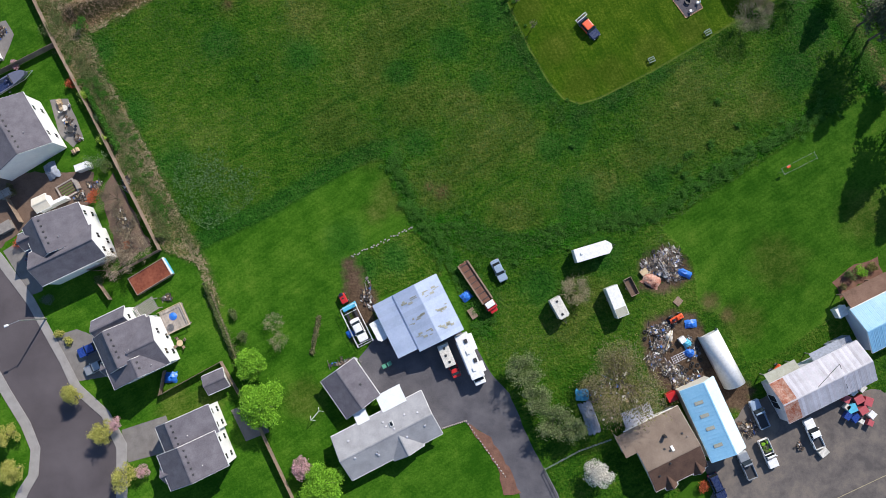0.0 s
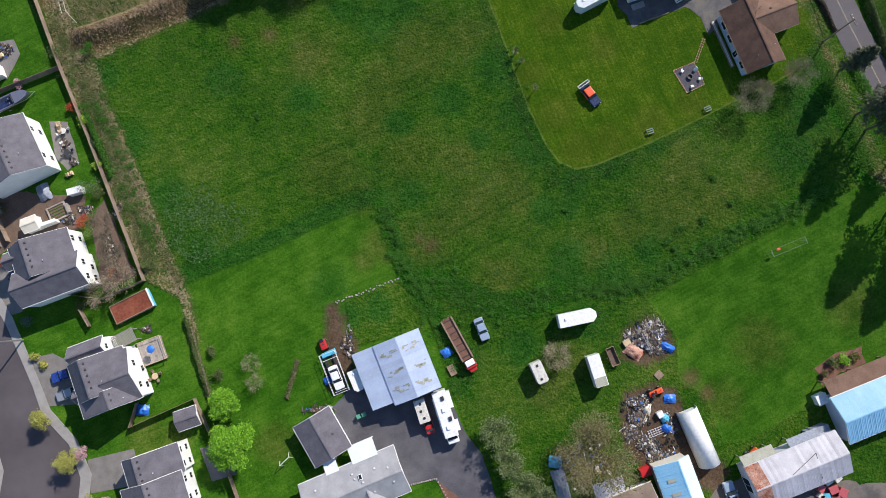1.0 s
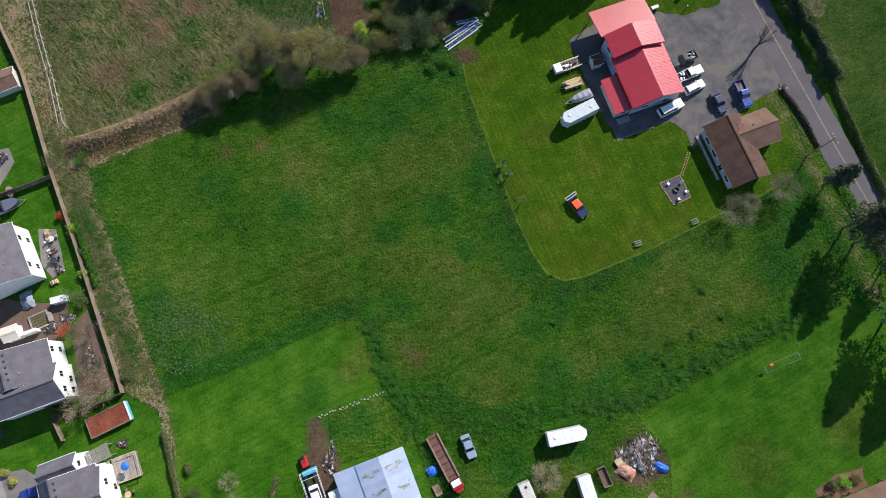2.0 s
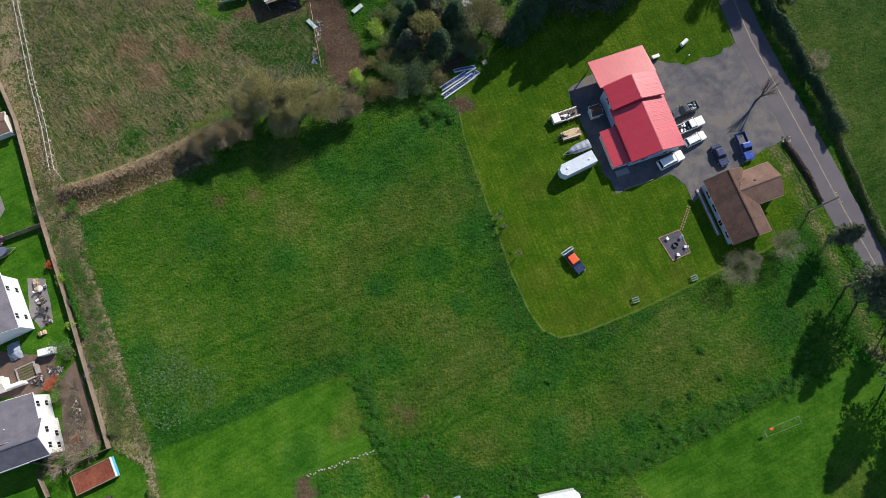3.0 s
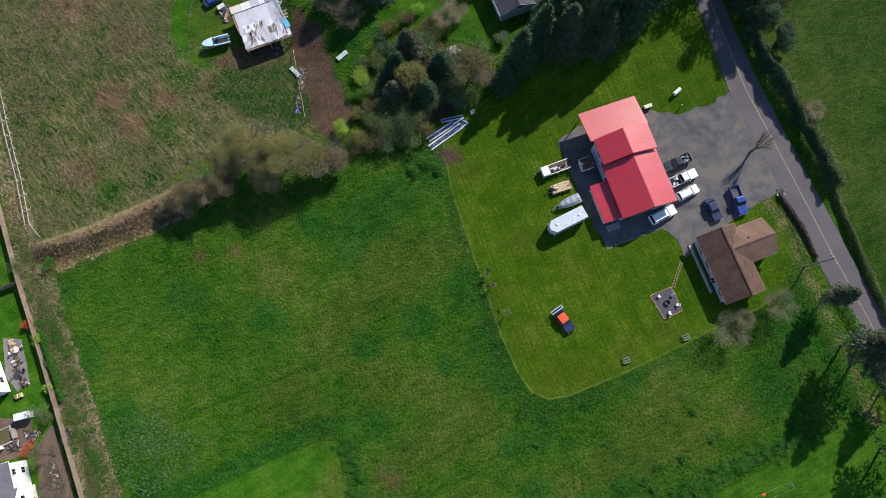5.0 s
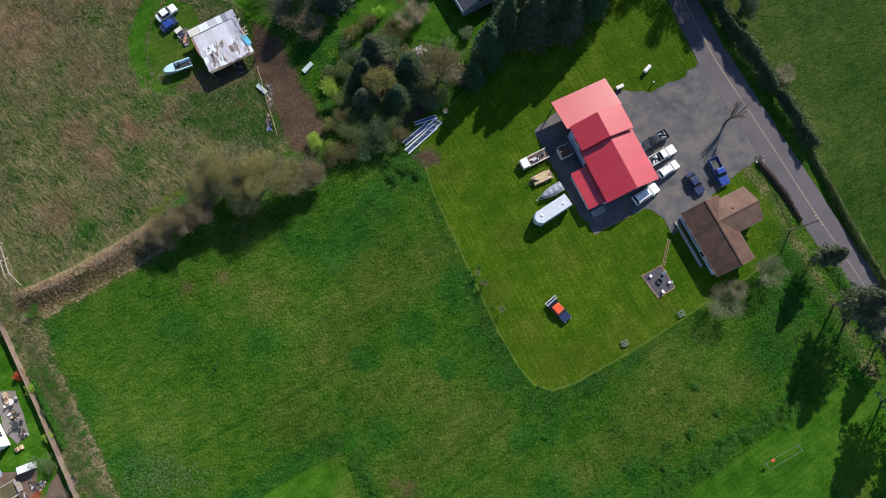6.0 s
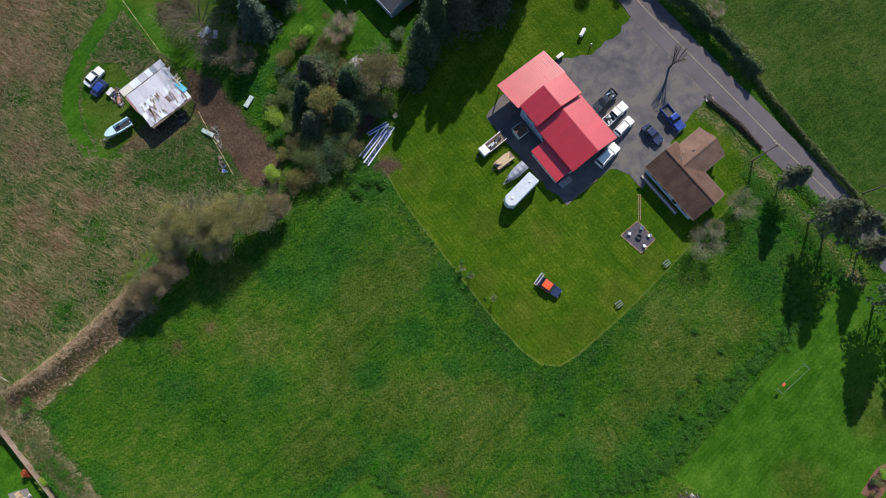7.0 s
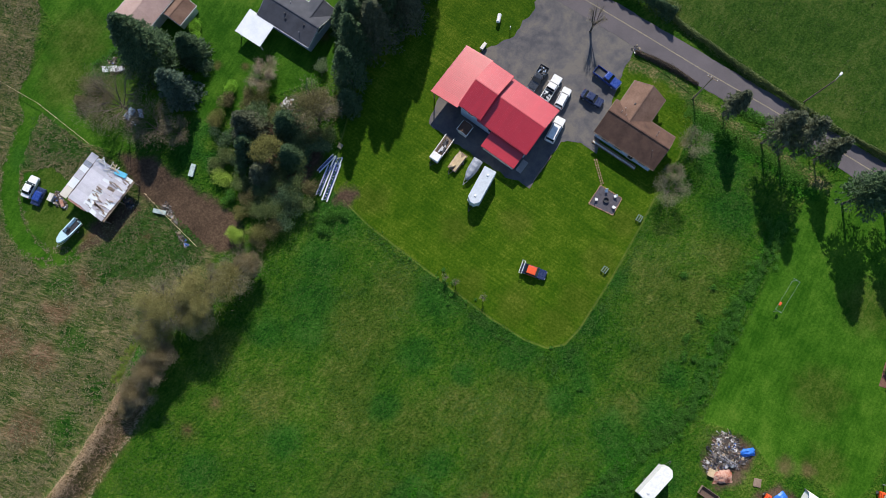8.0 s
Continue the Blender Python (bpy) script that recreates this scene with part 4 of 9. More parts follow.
def gable_building(name, label, category, x, y, rz, L, W, eave, ridge, wall, roof, over=0.4, metal=0.0, windows=(), trim=None, vents=0, ridge_shift=0.0, group="",
                   roof_label="", wall_label="", base=0.0, second=None, split=0, parent=None, seed=1, alt=None, vent_mat=None):
    """A house or shed with a gable roof, its ridge along local x. windows: (wall, along, height, width, tall); walls: n, s, e, w."""
    t = parent if parent is not None else thing(name, x, y, rz, label, category, group)
    off = pose(x, y, 0, 0, 0, rz) if parent is not None else Matrix.Identity(4)
    holder = t
    if parent is not None:
        holder = new("wing")
        holder.parent, holder.matrix_basis = parent, off
    th, ys = 0.16, ridge_shift
    slope_n = (ridge - eave) / (W / 2 - ys)
    slope_s = (ridge - eave) / (W / 2 + ys)
    for key in "ns":
        s = 1 if key == "n" else -1
        part("wall", Geo().box(0, s * (W / 2 - th / 2), base, L - 2 * th - 0.006, th, eave - base), wall, holder, wall_label)
    for key in "ew":
        s = 1 if key == "e" else -1
        out = [(-W / 2, base), (W / 2, base), (W / 2, eave - 0.02), (ys, ridge - 0.16), (-W / 2, eave - 0.02)]
        m = Matrix(((0, 0, 1, s * (L / 2 - th / 2)), (1, 0, 0, 0), (0, 1, 0, 0), (0, 0, 0, 1)))
        part("wall", Geo().prism(out, -th / 2, th / 2, m), wall, holder, wall_label)
    r1 = roof_slope(holder, -L / 2 - over, L / 2 + over, ridge + 0.12, ys, W / 2 - ys + over, (W / 2 - ys + over) * slope_n, 1, roof, metal, second, split, roof_label, alt)
    r2 = roof_slope(holder, -L / 2 - over, L / 2 + over, ridge + 0.12, ys, W / 2 + ys + over, (W / 2 + ys + over) * slope_s, -1, roof, metal, second, split, roof_label, alt)
    part("ridge_cap", Geo().box(0, ys, ridge + 0.105, L + 2 * over + 0.02, 0.26, 0.05), roof, holder)
    tm = trim or MAT["trim"]
    for s, sl in ((1, slope_n), (-1, slope_s)):
        wy = W / 2 + over
        ez = ridge + 0.12 - ((W / 2 - s * ys) + over) * sl
        part("gutter", Geo().box(0, s * (wy + 0.05), ez - 0.16, L + 2 * over, 0.11, 0.12), tm, holder)
    for s in (-1, 1):
        for side, sl in ((1, slope_n), (-1, slope_s)):
            run = W / 2 - side * ys + over
            a = Vector((s * (L / 2 + over + 0.03), ys, ridge + 0.03))
            b = Vector((s * (L / 2 + over + 0.03), side * (W / 2 + over), ridge + 0.03 - run * sl))
            g = Geo()
            d = Vector((0.04, 0, 0))
            g.add([tuple(a - d), tuple(a + d), tuple(b + d), tuple(b - d)] + [tuple(p - Vector((0, 0, 0.2))) for p in (a - d, a + d, b + d, b - d)],
                  [(0, 1, 2, 3), (7, 6, 5, 4), (0, 4, 5, 1), (1, 5, 6, 2), (2, 6, 7, 3), (3, 7, 4, 0)])
            part("barge_board", g, tm, holder)
    for key, along, h, w, tall in windows:
        m = {"s": pose(along, -W / 2, h), "n": pose(along, W / 2, h, 0, 0, 180), "e": pose(L / 2, along, h, 0, 0, 90), "w": pose(-L / 2, along, h, 0, 0, -90)}[key]
        window(holder, m, w, tall, MAT["trim"])
    r = random.Random(seed)
    for i in range(vents):
        side = r.choice((r1, r2))
        run = (W / 2 + over)
        q = pose(r.uniform(-L * 0.42, L * 0.42), r.uniform(0.5, run * 0.7), 0)
        if r.random() < 0.6:
            part("roof_vent", soft_box(0.34, 0.34, 0.16, 0.04, 1), vent_mat or MAT["dark_metal"], side, "small square roof vent", q)
        else:
            part("vent_pipe", Geo().tube((0, 0, 0), (0, 0, 0.45), 0.06, n=8), MAT["steel"], side, "grey vent pipe", q)
    return t


def lean_to(name, parent, x0, x1, y_hi, y_lo, z_hi, z_lo, roof, metal, post_mat=None, posts=(), over=0.2, label=""):
    """A single-slope roof along local x, on posts."""
    side = 1 if y_lo > y_hi else -1
    run = abs(y_lo - y_hi) + over
    ob = roof_slope(parent, x0 - over, x1 + over, z_hi, y_hi, run, (z_hi - z_lo) * run / abs(y_lo - y_hi), side, roof, metal, label=label)
    for px in posts:
        part("post", Geo().box(px, y_lo - side * 0.2, 0, 0.16, 0.16, z_lo - 0.15), post_mat or MAT["wood"], parent)
    return ob


# red-roofed house: two roofs in line, the upper one higher, an open carport and a low annexe
red = gable_building("red_roof_house", "large house with red ribbed metal roofs and an open carport", "house", 40.1, 71.5, -74, 10.4, 9.8, 4.1, 5.7, MAT["siding_blue"], MAT["red_metal"], 0.45, 0.9,
                     windows=[("s", -2.5, 1.8, 1.4, 1.2), ("s", 1.5, 1.8, 1.4, 1.2), ("e", -2, 1.7, 1.6, 1.2), ("e", 2.4, 1.2, 1.0, 2.0), ("n", 0, 1.8, 1.6, 1.2)], trim=MAT["red_metal"], roof_label="red ribbed metal roof", ridge_shift=0.3)
gable_building("upper", "", "", -7.5, 0.05, 0, 4.4, 9.9, 5.0, 6.6, MAT["siding_blue"], MAT["red_metal"], 0.35, 0.9, windows=[("s", 0, 3.6, 1.3, 1.1)], trim=MAT["red_metal"], parent=red, roof_label="red ribbed metal roof")
carport = new("carport")
carport.parent, carport.matrix_basis = red, pose(-9.9, 0.6, 0, 0, 0, 90)
lean_to("carport", carport, -6.3, 4.8, 0, 6.0, 5.0, 4.0, MAT["red_metal"], 0.9, MAT["wood"], (-6.0, 0, 4.5), label="pinkish red ribbed metal carport roof")
annexe = new("annexe")
annexe.parent, annexe.matrix_basis = red, pose(1.4, -4.9, 0, 0, 0, 180)
lean_to("annexe", annexe, -3.6, 3.6, 0, 3.4, 3.15, 2.55, MAT["red_metal"], 0.9, label="dark red low metal roof")
part("wall", Geo().box(0, 3.1, 0, 7.0, 0.15, 2.45), MAT["siding_cream"], annexe, "cream boarded wall")
part("wall", Geo().box(-3.4, 1.6, 0, 0.15, 2.8, 2.5), MAT["siding_blue"], annexe)
part("wall", Geo().box(3.4, 1.6, 0, 0.15, 2.8, 2.5), MAT["siding_blue"], annexe)
window(annexe, pose(-3.5, 1.6, 1.4, 0, 0, -90), 1.2, 1.0, MAT["trim"])
part("step", Geo().box(-4.6, 1.5, 0, 1.2, 2.6, 0.16), MAT["concrete"], annexe, "concrete step")

gable_building("garden_shed", "small brown-roofed shed beside the red-roofed house", "shed", 31.2, 76.2, 16, 1.9, 1.9, 1.9, 2.4, MAT["siding_cream"], MAT["shingle_brown"], 0.15)

brown_house = gable_building("brown_bungalow", "bungalow with mottled brown shingle roof and pale blue walls", "house", 55.6, 55.5, -72.5, 12.2, 6.9, 3.0, 4.9, MAT["siding_blue"], MAT["shingle_brown"], 0.5, trim=MAT["wood_dark"], ridge_shift=0.3,
                             windows=[("s", -4, 1.5, 1.6, 1.1), ("s", -1.2, 1.5, 1.6, 1.1), ("s", 1.8, 1.2, 1.0, 2.0), ("s", 4.3, 1.5, 1.4, 1.1), ("e", 0, 1.5, 1.4, 1.1)], vents=7, seed=4, roof_label="brown shingle roof")
# wing roof in tan: sunlight on the brown shingles is put into the colour
gable_building("wing", "", "", -2.3, 4.5, 90, 8.4, 6.0, 3.0, 4.7, MAT["siding_blue"], MAT["shingle_tan"], 0.45, trim=MAT["wood_dark"], windows=[("e", 0, 1.5, 1.4, 1.1)], parent=brown_house, vents=3, seed=6, roof_label="shingle roof with its sunlit tan tone in the colour")
part("porch_rail", Geo().box(-1, -4.75, 0.55, 9.5, 0.06, 0.08).box(-1, -4.75, 0.95, 9.5, 0.06, 0.08), MAT["trim"], brown_house, "white porch rail")
part("porch_deck", Geo().box(-1, -4.4, 0, 9.6, 0.8, 0.25), MAT["wood"], brown_house)

# barn with pale blue metal roof
barn = gable_building("metal_barn", "barn with stained pale blue ribbed metal roof", "barn", -13.3, -1.6, -72, 10.4, 8.0, 4.0, 5.0, MAT["siding_blue"], MAT["blue_metal"], 0.35, 0.9, trim=MAT["blue_metal"], roof_label="pale blue ribbed metal roof",
                      windows=[("e", -1.8, 1.6, 2.8, 3.0), ("e", 2.0, 1.6, 2.8, 3.0)])
bw = new("side_bay")
bw.parent, bw.matrix_basis = barn, pose(-0.2, -4.3, 0, 0, 0, 180)
lean_to("side_bay", bw, -5.0, 5.2, 0, 4.0, 3.85, 3.2, MAT["blue_metal"], 0.9, MAT["steel"], (-4.9, 0, 4.9), label="pale blue metal lean-to roof")
part("wall", Geo().box(0, 3.8, 0, 9.8, 0.12, 3.0), MAT["siding_blue"], bw)
for side, xs in ((1, (-3.2, 0.4, 3.4)), (-1, (-3.4, 0.2, 3.2))):
    for i, xx in enumerate(xs):
        r = random.Random(31 + i + side)
        for k in range(9):
            g = Geo().box(xx + r.uniform(-0.5, 0.5), side * r.uniform(0.7, 3.6), 0, r.uniform(0.12, 0.4), r.uniform(0.3, 0.9), 0.006)
            g.v = [(p[0], p[1], 5.23 - abs(p[1]) * 0.25 + p[2]) for p in g.v]
            part("lichen_streak", g, MAT["stain"], barn, "yellow-grey lichen streak")

garage = gable_building("garage", "small garage with two-tone grey shingle roof", "garage", -29.2, -13.0, -63, 7.4, 6.6, 2.7, 4.0, MAT["siding_white"], MAT["shingle_grey"], 0.4, windows=[("e", 0, 1.3, 3.2, 2.2)], vents=1, roof_label="grey shingle roof")
bungalow = gable_building("grey_bungalow", "long white bungalow with pale grey shingle roof", "house", -23.9, -22.2, 18.5, 17.2, 7.6, 2.9, 4.6, MAT["siding_white"], MAT["shingle_pale"], 0.5,
                          windows=[("e", 0, 1.5, 1.5, 1.2), ("s", -5, 1.5, 1.6, 1.2), ("s", 0, 1.5, 1.6, 1.2), ("s", 4.5, 1.5, 1.6, 1.2), ("w", 0, 1.5, 1.4, 1.2)], vents=12, seed=12, roof_label="pale grey shingle roof", vent_mat=MAT["galv"])
gable_building("front_gable", "", "", 2.2, -2.4, 90, 3.8, 5.2, 2.9, 4.25, MAT["siding_white"], MAT["shingle_pale"], 0.4, parent=bungalow, roof_label="pale grey shingle roof")
link = new("breezeway")
link.parent, link.matrix_basis = bungalow, pose(3.6, 3.9, 0)
lean_to("breezeway", link, -2.2, 2.2, 0, 3.0, 3.0, 2.6, MAT["white_metal"], 0.0, MAT["trim"], (-2.1, 2.1), label="flat white roof")
link2 = new("link_roof")
link2.parent, link2.matrix_basis = bungalow, pose(-2.6, 3.9, 0)
lean_to("link_roof", link2, -1.0, 1.0, 0, 2.0, 3.0, 2.7, MAT["white_metal"], 0.0, MAT["trim"], (-0.9, 0.9), label="small flat white roof")
sk = part("skylight", soft_box(0.7, 1.0, 0.12, 0.03, 1), MAT["trim"], bungalow, "square skylight", pose(1.9, 1.6, 4.15, -24))
part("pane", Geo().box(0, 0, 0.12, 0.5, 0.8, 0.01), MAT["glass"], sk)

# south-east group
# fawn is the sunlit tone of this brown roof, put into the colour
se_house = gable_building("brown_house", "low house with blotchy brown shingle roof", "house", 25.2, -31.9, 17.5, 9.6, 11.0, 2.9, 4.6, MAT["siding_cream"], MAT["shingle_fawn_lit"], 0.4, vents=6, seed=21, roof_label="blotchy brown shingle roof", ridge_shift=-1.3, trim=MAT["siding_cream"])
for gx, gl in ((-2.2, 2.6), (3.4, 2.2)):
    gable_building("front_gable", "", "", gx, -5.0, 90, gl, 1.9, 2.8, 3.55, MAT["siding_cream"], MAT["shingle_brown"], 0.2, parent=se_house, roof_label="brown shingle roof")
wing_roof = new("wing")
wing_roof.parent = se_house
lean_to("wing", wing_roof, -7.2, -5.1, 2.0, 5.6, 3.83, 2.98, MAT["shingle_fawn_lit"], 0.0, MAT["wood"], (-7.0,), label="tan shingle porch roof")
part("wall", Geo().box(-7.0, 3.8, 0, 0.14, 3.4, 2.75), MAT["siding_cream"], wing_roof)
part("skylight", soft_box(0.5, 1.0, 0.14, 0.03, 1), MAT["trim"], se_house, "flat skylight", pose(0.6, 0.2, 4.4, -12))
part("flashing", Geo().box(-0.8, 6.0, 2.78, 9.6, 0.22, 0.05), MAT["trim"], se_house, "white roof edge")
part("chimney", Geo().box(0.4, 2.6, 3.4, 0.4, 0.4, 1.5), MAT["dark_metal"], se_house, "dark stove chimney")
# south slope: its shade is put into the colour with the darker brown
slope_s = [c for c in se_house.children if c.name.startswith("roof")][1]
slope_s.data.materials.clear()
slope_s.data.materials.append(MAT["shingle_brown"])
blue_shop = gable_building("blue_roof_workshop", "narrow workshop with a sky blue and white metal roof", "workshop", 33.8, -27.8, -75, 13.0, 6.0, 3.8, 4.8, MAT["siding_cream"], MAT["sky_metal"], 0.3, 1.9, trim=MAT["ice_metal"], roof_label="sky blue metal roof", ridge_shift=0.9)
for ob in [o for o in blue_shop.children if o.name.startswith("roof")][:1]:
    for c in (ob, *ob.children):
        c.data = c.data.copy()
        c.data.materials.clear()
        c.data.materials.append(MAT["ice_metal"])
    ob["label"] = "pale ice-blue metal roof"
for xx in (-3.8, -1.4, 1.0, 4.2):
    part("roof_light", Geo().box(0, 0, 0, 0.6, 1.5, 0.03), MAT["stain"], blue_shop, "grey-brown translucent roof sheet", pose(xx, -1.2, 4.47, 14.4))
part("moss_strip", Geo().box(0, -3.12, 3.62, 12.6, 0.4, 0.06), surface("yellow_moss", (0.24, 0.20, 0.05), (0.50, 0.43, 0.17), 1.5, 9, 0.95), blue_shop, "yellow moss along the eave")
metal_shed = gable_building("machine_shed", "long shed with galvanised roof rusted at one end", "shed", 54.5, -24.3, 17.5, 17.4, 7.4, 3.4, 4.9, MAT["galv"], MAT["galv"], 0.15, 0.54, trim=MAT["galv"], second=MAT["rust"], split=5, alt=MAT["galv_aged"],
                            roof_label="galvanised ribbed roof, rusted at one end", windows=[("w", 0, 1.5, 2.6, 2.6)])
ms = new("side_store")
ms.parent, ms.matrix_basis = metal_shed, pose(-1.0, 3.8, 0)
lean_to("side_store", ms, -7.4, -1.6, 0, 1.5, 3.1, 2.6, MAT["stain"], 0.0, MAT["steel"], (-7.2, -2), label="pale grey lean-to roof")
lean_to("side_store", ms, 1.6, 7.0, 0, 1.2, 3.0, 2.6, MAT["tarp_grey"], 0.0, MAT["steel"], (2, 6.8), label="blue-grey lean-to roof")
part("pipe_run", Geo().tube((-2, 0.2, 5.1), (3.5, 2.0, 4.7), 0.05).tube((3.5, 2.0, 4.7), (3.0, -2.6, 4.2), 0.05), MAT["dark_metal"], metal_shed, "dark pipe over the roof")
blue_house = gable_building("blue_roof_house", "house with a blue metal roof and brown shingle side", "house", 69.5, -14.5, 17.5, 13.0, 8.0, 3.2, 4.8, MAT["siding_blue"], MAT["sky_metal"], 0.3, 0.9, roof_label="blue ribbed metal roof")
bh = new("porch")
bh.parent, bh.matrix_basis = blue_house, pose(0, 4.3, 0)
lean_to("porch", bh, -6.2, 6.4, 0, 2.8, 3.1, 2.6, MAT["shingle_tan"], 0.0, MAT["wood"], (-6, 0, 6), label="tan shingle porch roof")

# arched white shelter
def arched_shelter(x, y, rz, L, W, H):
    t = thing("arched_shelter", x, y, rz, "long white arched fabric shelter on dirt", "shelter")
    n, rings_o, rings = 14, [], []
    for s in (-1, 1):
        ring = [(s * L / 2, -W / 2 * math.cos(math.pi * k / n), H * (math.sin(math.pi * k / n) ** 0.75)) for k in range(n + 1)]
        ring += [(s * L / 2, -(W / 2 - 0.06) * math.cos(math.pi * k / n), (H - 0.06) * (math.sin(math.pi * k / n) ** 0.75)) for k in range(n, -1, -1)]
        rings.append(ring)
    part("cover", Geo().loft(rings).mesh("cover", True), MAT["white"], t, "taut white fabric cover")
    for k in range(6):
        g = Geo()
        xx = -L / 2 + 0.1 + k * (L - 0.2) / 5
        pts = [(xx, -(W / 2 - 0.1) * math.cos(math.pi * j / 8), (H - 0.1) * (math.sin(math.pi * j / 8) ** 0.75)) for j in range(9)]
        for a, b in zip(pts[:-1], pts[1:]):
            g.tube(a, b, 0.03, n=5)
        part("hoop", g, MAT["steel"], t)
    part("end_wall", Geo().prism([(-W / 2 * math.cos(math.pi * k / n) * 0.96, H * 0.96 * (math.sin(math.pi * k / n) ** 0.75)) for k in range(n + 1)], 0, 0.04,
                                 Matrix(((0, 0, 1, -L / 2 + 0.3), (1, 0, 0, 0), (0, 1, 0, 0), (0, 0, 0, 1)))), MAT["white"], t)
    return t


arched_shelter(38.4, -18.0, -72, 10.6, 3.8, 2.9)

# north-west sheds and houses
def ruined_shed():
    t = thing("patched_shed", -30.3, 108.0, 19, "ramshackle shed with patched rusty white sheet roof", "shed")
    for px in (-4.4, 0, 4.4):
        for py in (-4.4, 4.2):
            part("post", Geo().box(px, py, 0, 0.18, 0.18, 2.5), MAT["wood"], t)
    part("wall", Geo().box(0, 4.3, 0, 9, 0.12, 2.4), MAT["wood_dark"], t)
    part("wall", Geo().box(-4.5, 0, 0, 0.12, 8.6, 2.4), MAT["wood_dark"], t)
    part("roof_frame", Geo().box(0, 0, 2.5, 9.2, 9.2, 0.12), MAT["wood_dark"], t)
    r = random.Random(5)

    def sheet(w, l, mat, m, label="patched roof sheet"):
        g = Geo().box(0, 0, 0, w, l, 0.03)
        for o in (-0.33, 0, 0.33):
            g.box(w * o, 0, 0.03, 0.05, l, 0.03)
        part("roof_sheet", g, mat, t, label, m)

    for i in range(12):
        x = -4.2 + i * 0.76
        sheet(0.8, 3.3, MAT["galv"], pose(x, 2.2 + r.uniform(-0.05, 0.05), 2.72 + 0.02 * (i % 2), r.uniform(-1, 1), 0, r.uniform(-1, 1)), "smooth grey-lilac roof sheet")
        for j in range(3):
            if r.random() < 0.1:
                continue
            sheet(0.82, 1.75, r.choice([MAT["white_metal"], MAT["white_metal"], MAT["galv_aged"], MAT["galv_aged"], MAT["galv"]]),
                  pose(x + r.uniform(-0.1, 0.1), -0.2 - j * 1.6 + r.uniform(-0.15, 0.15), 2.68 + r.uniform(0, 0.14) + 0.02 * (i % 2), r.uniform(-4, 4), r.uniform(-4, 4), r.uniform(-7, 7)), "dirty white roof sheet")
    for i, (mat, w) in enumerate([("siding_cream", 2.2), ("white_metal", 2.0), ("galv", 1.6), ("white_metal", 1.2), ("cyan", 1.0), ("galv", 1.8)]):
        x = -5.0 + sum((2.2, 2.0, 1.6, 1.2, 1.0, 1.8)[:i]) + w / 2
        part("roof_sheet", Geo().box(0, 0, 0, w - 0.04, 1.5, 0.03), MAT["tarp_grey"] if mat == "cyan" else MAT[mat], t, "pale sheet along the edge", pose(x, 4.75, 2.86, 6))
    part("fascia", Geo().box(-4.75, 1.8, 2.4, 0.5, 4.0, 0.2), MAT["rust"], t, "rusty red edge board")
    part("tarpaulin", soft_box(1.0, 2.4, 0.1, 0.04, 1), MAT["cyan"], t, "faded blue tarpaulin", pose(4.4, -1.6, 2.85, 0, 8, 10))
    for k in range(34):
        part("stain_strip", Geo().box(0, 0, 0, r.uniform(0.1, 0.3), r.uniform(0.5, 1.6), 0.012), MAT["wood_dark"], t, "dark dirt streak", pose(r.uniform(-4, 4.4), r.uniform(-4, 0.4), 2.93, 0, 0, r.uniform(-20, 20)))
    for k in range(14):
        part("loose_board", Geo().box(0, 0, 0, r.uniform(0.8, 2.2), 0.18, 0.05), r.choice([MAT["wood_pale"], MAT["offwhite"], MAT["white_metal"]]), t, "", pose(r.uniform(3.4, 5.2), r.uniform(-1, 3.6), 2.8 + 0.05 * k * 0.3, 0, 0, r.uniform(0, 180)))
    return t


ruined_shed()
north_house = gable_building("slate_roof_house", "house with dark slate-grey shingle roof and white porch", "house", 18.5, 114.2, -71, 11.6, 7.0, 3.0, 4.5, MAT["siding_blue"], MAT["shingle_slate"], 0.4, vents=5, seed=9, roof_label="dark slate-grey shingle roof")
gable_building("wing", "", "", 3.4, 2.6, 90, 5.0, 4.6, 3.0, 4.1, MAT["siding_blue"], MAT["shingle_slate"], 0.35, parent=north_house, roof_label="dark slate-grey shingle roof")
pw = new("porch")
pw.parent, pw.matrix_basis = north_house, pose(-5.2, -3.6, 0, 0, 0, 180)
lean_to("porch", pw, -3.0, 2.6, 0, 5.0, 2.95, 2.45, MAT["white_metal"], 0.0, MAT["trim"], (-2.8, 2.4), label="dappled white patio roof")
gable_building("pink_roof_house", "low house with faded pinkish metal roof", "house", -3.6, 133.8, 17, 9.0, 7.0, 2.8, 3.9, MAT["siding_cream"], surface("pink_metal_roof", (0.36, 0.24, 0.21), (0.48, 0.34, 0.30), 0.5, 4, 0.5, bump=0.05, random_tint=0.1), 0.3, 0.9, roof_label="faded pinkish metal roof")
small = gable_building("tan_roof_shed", "small shed with tan roof joined to the pink-roofed house", "shed", 1.4, 129.6, 17, 4.6, 4.4, 2.2, 2.9, MAT["siding_cream"], MAT["shingle_tan"], 0.25)

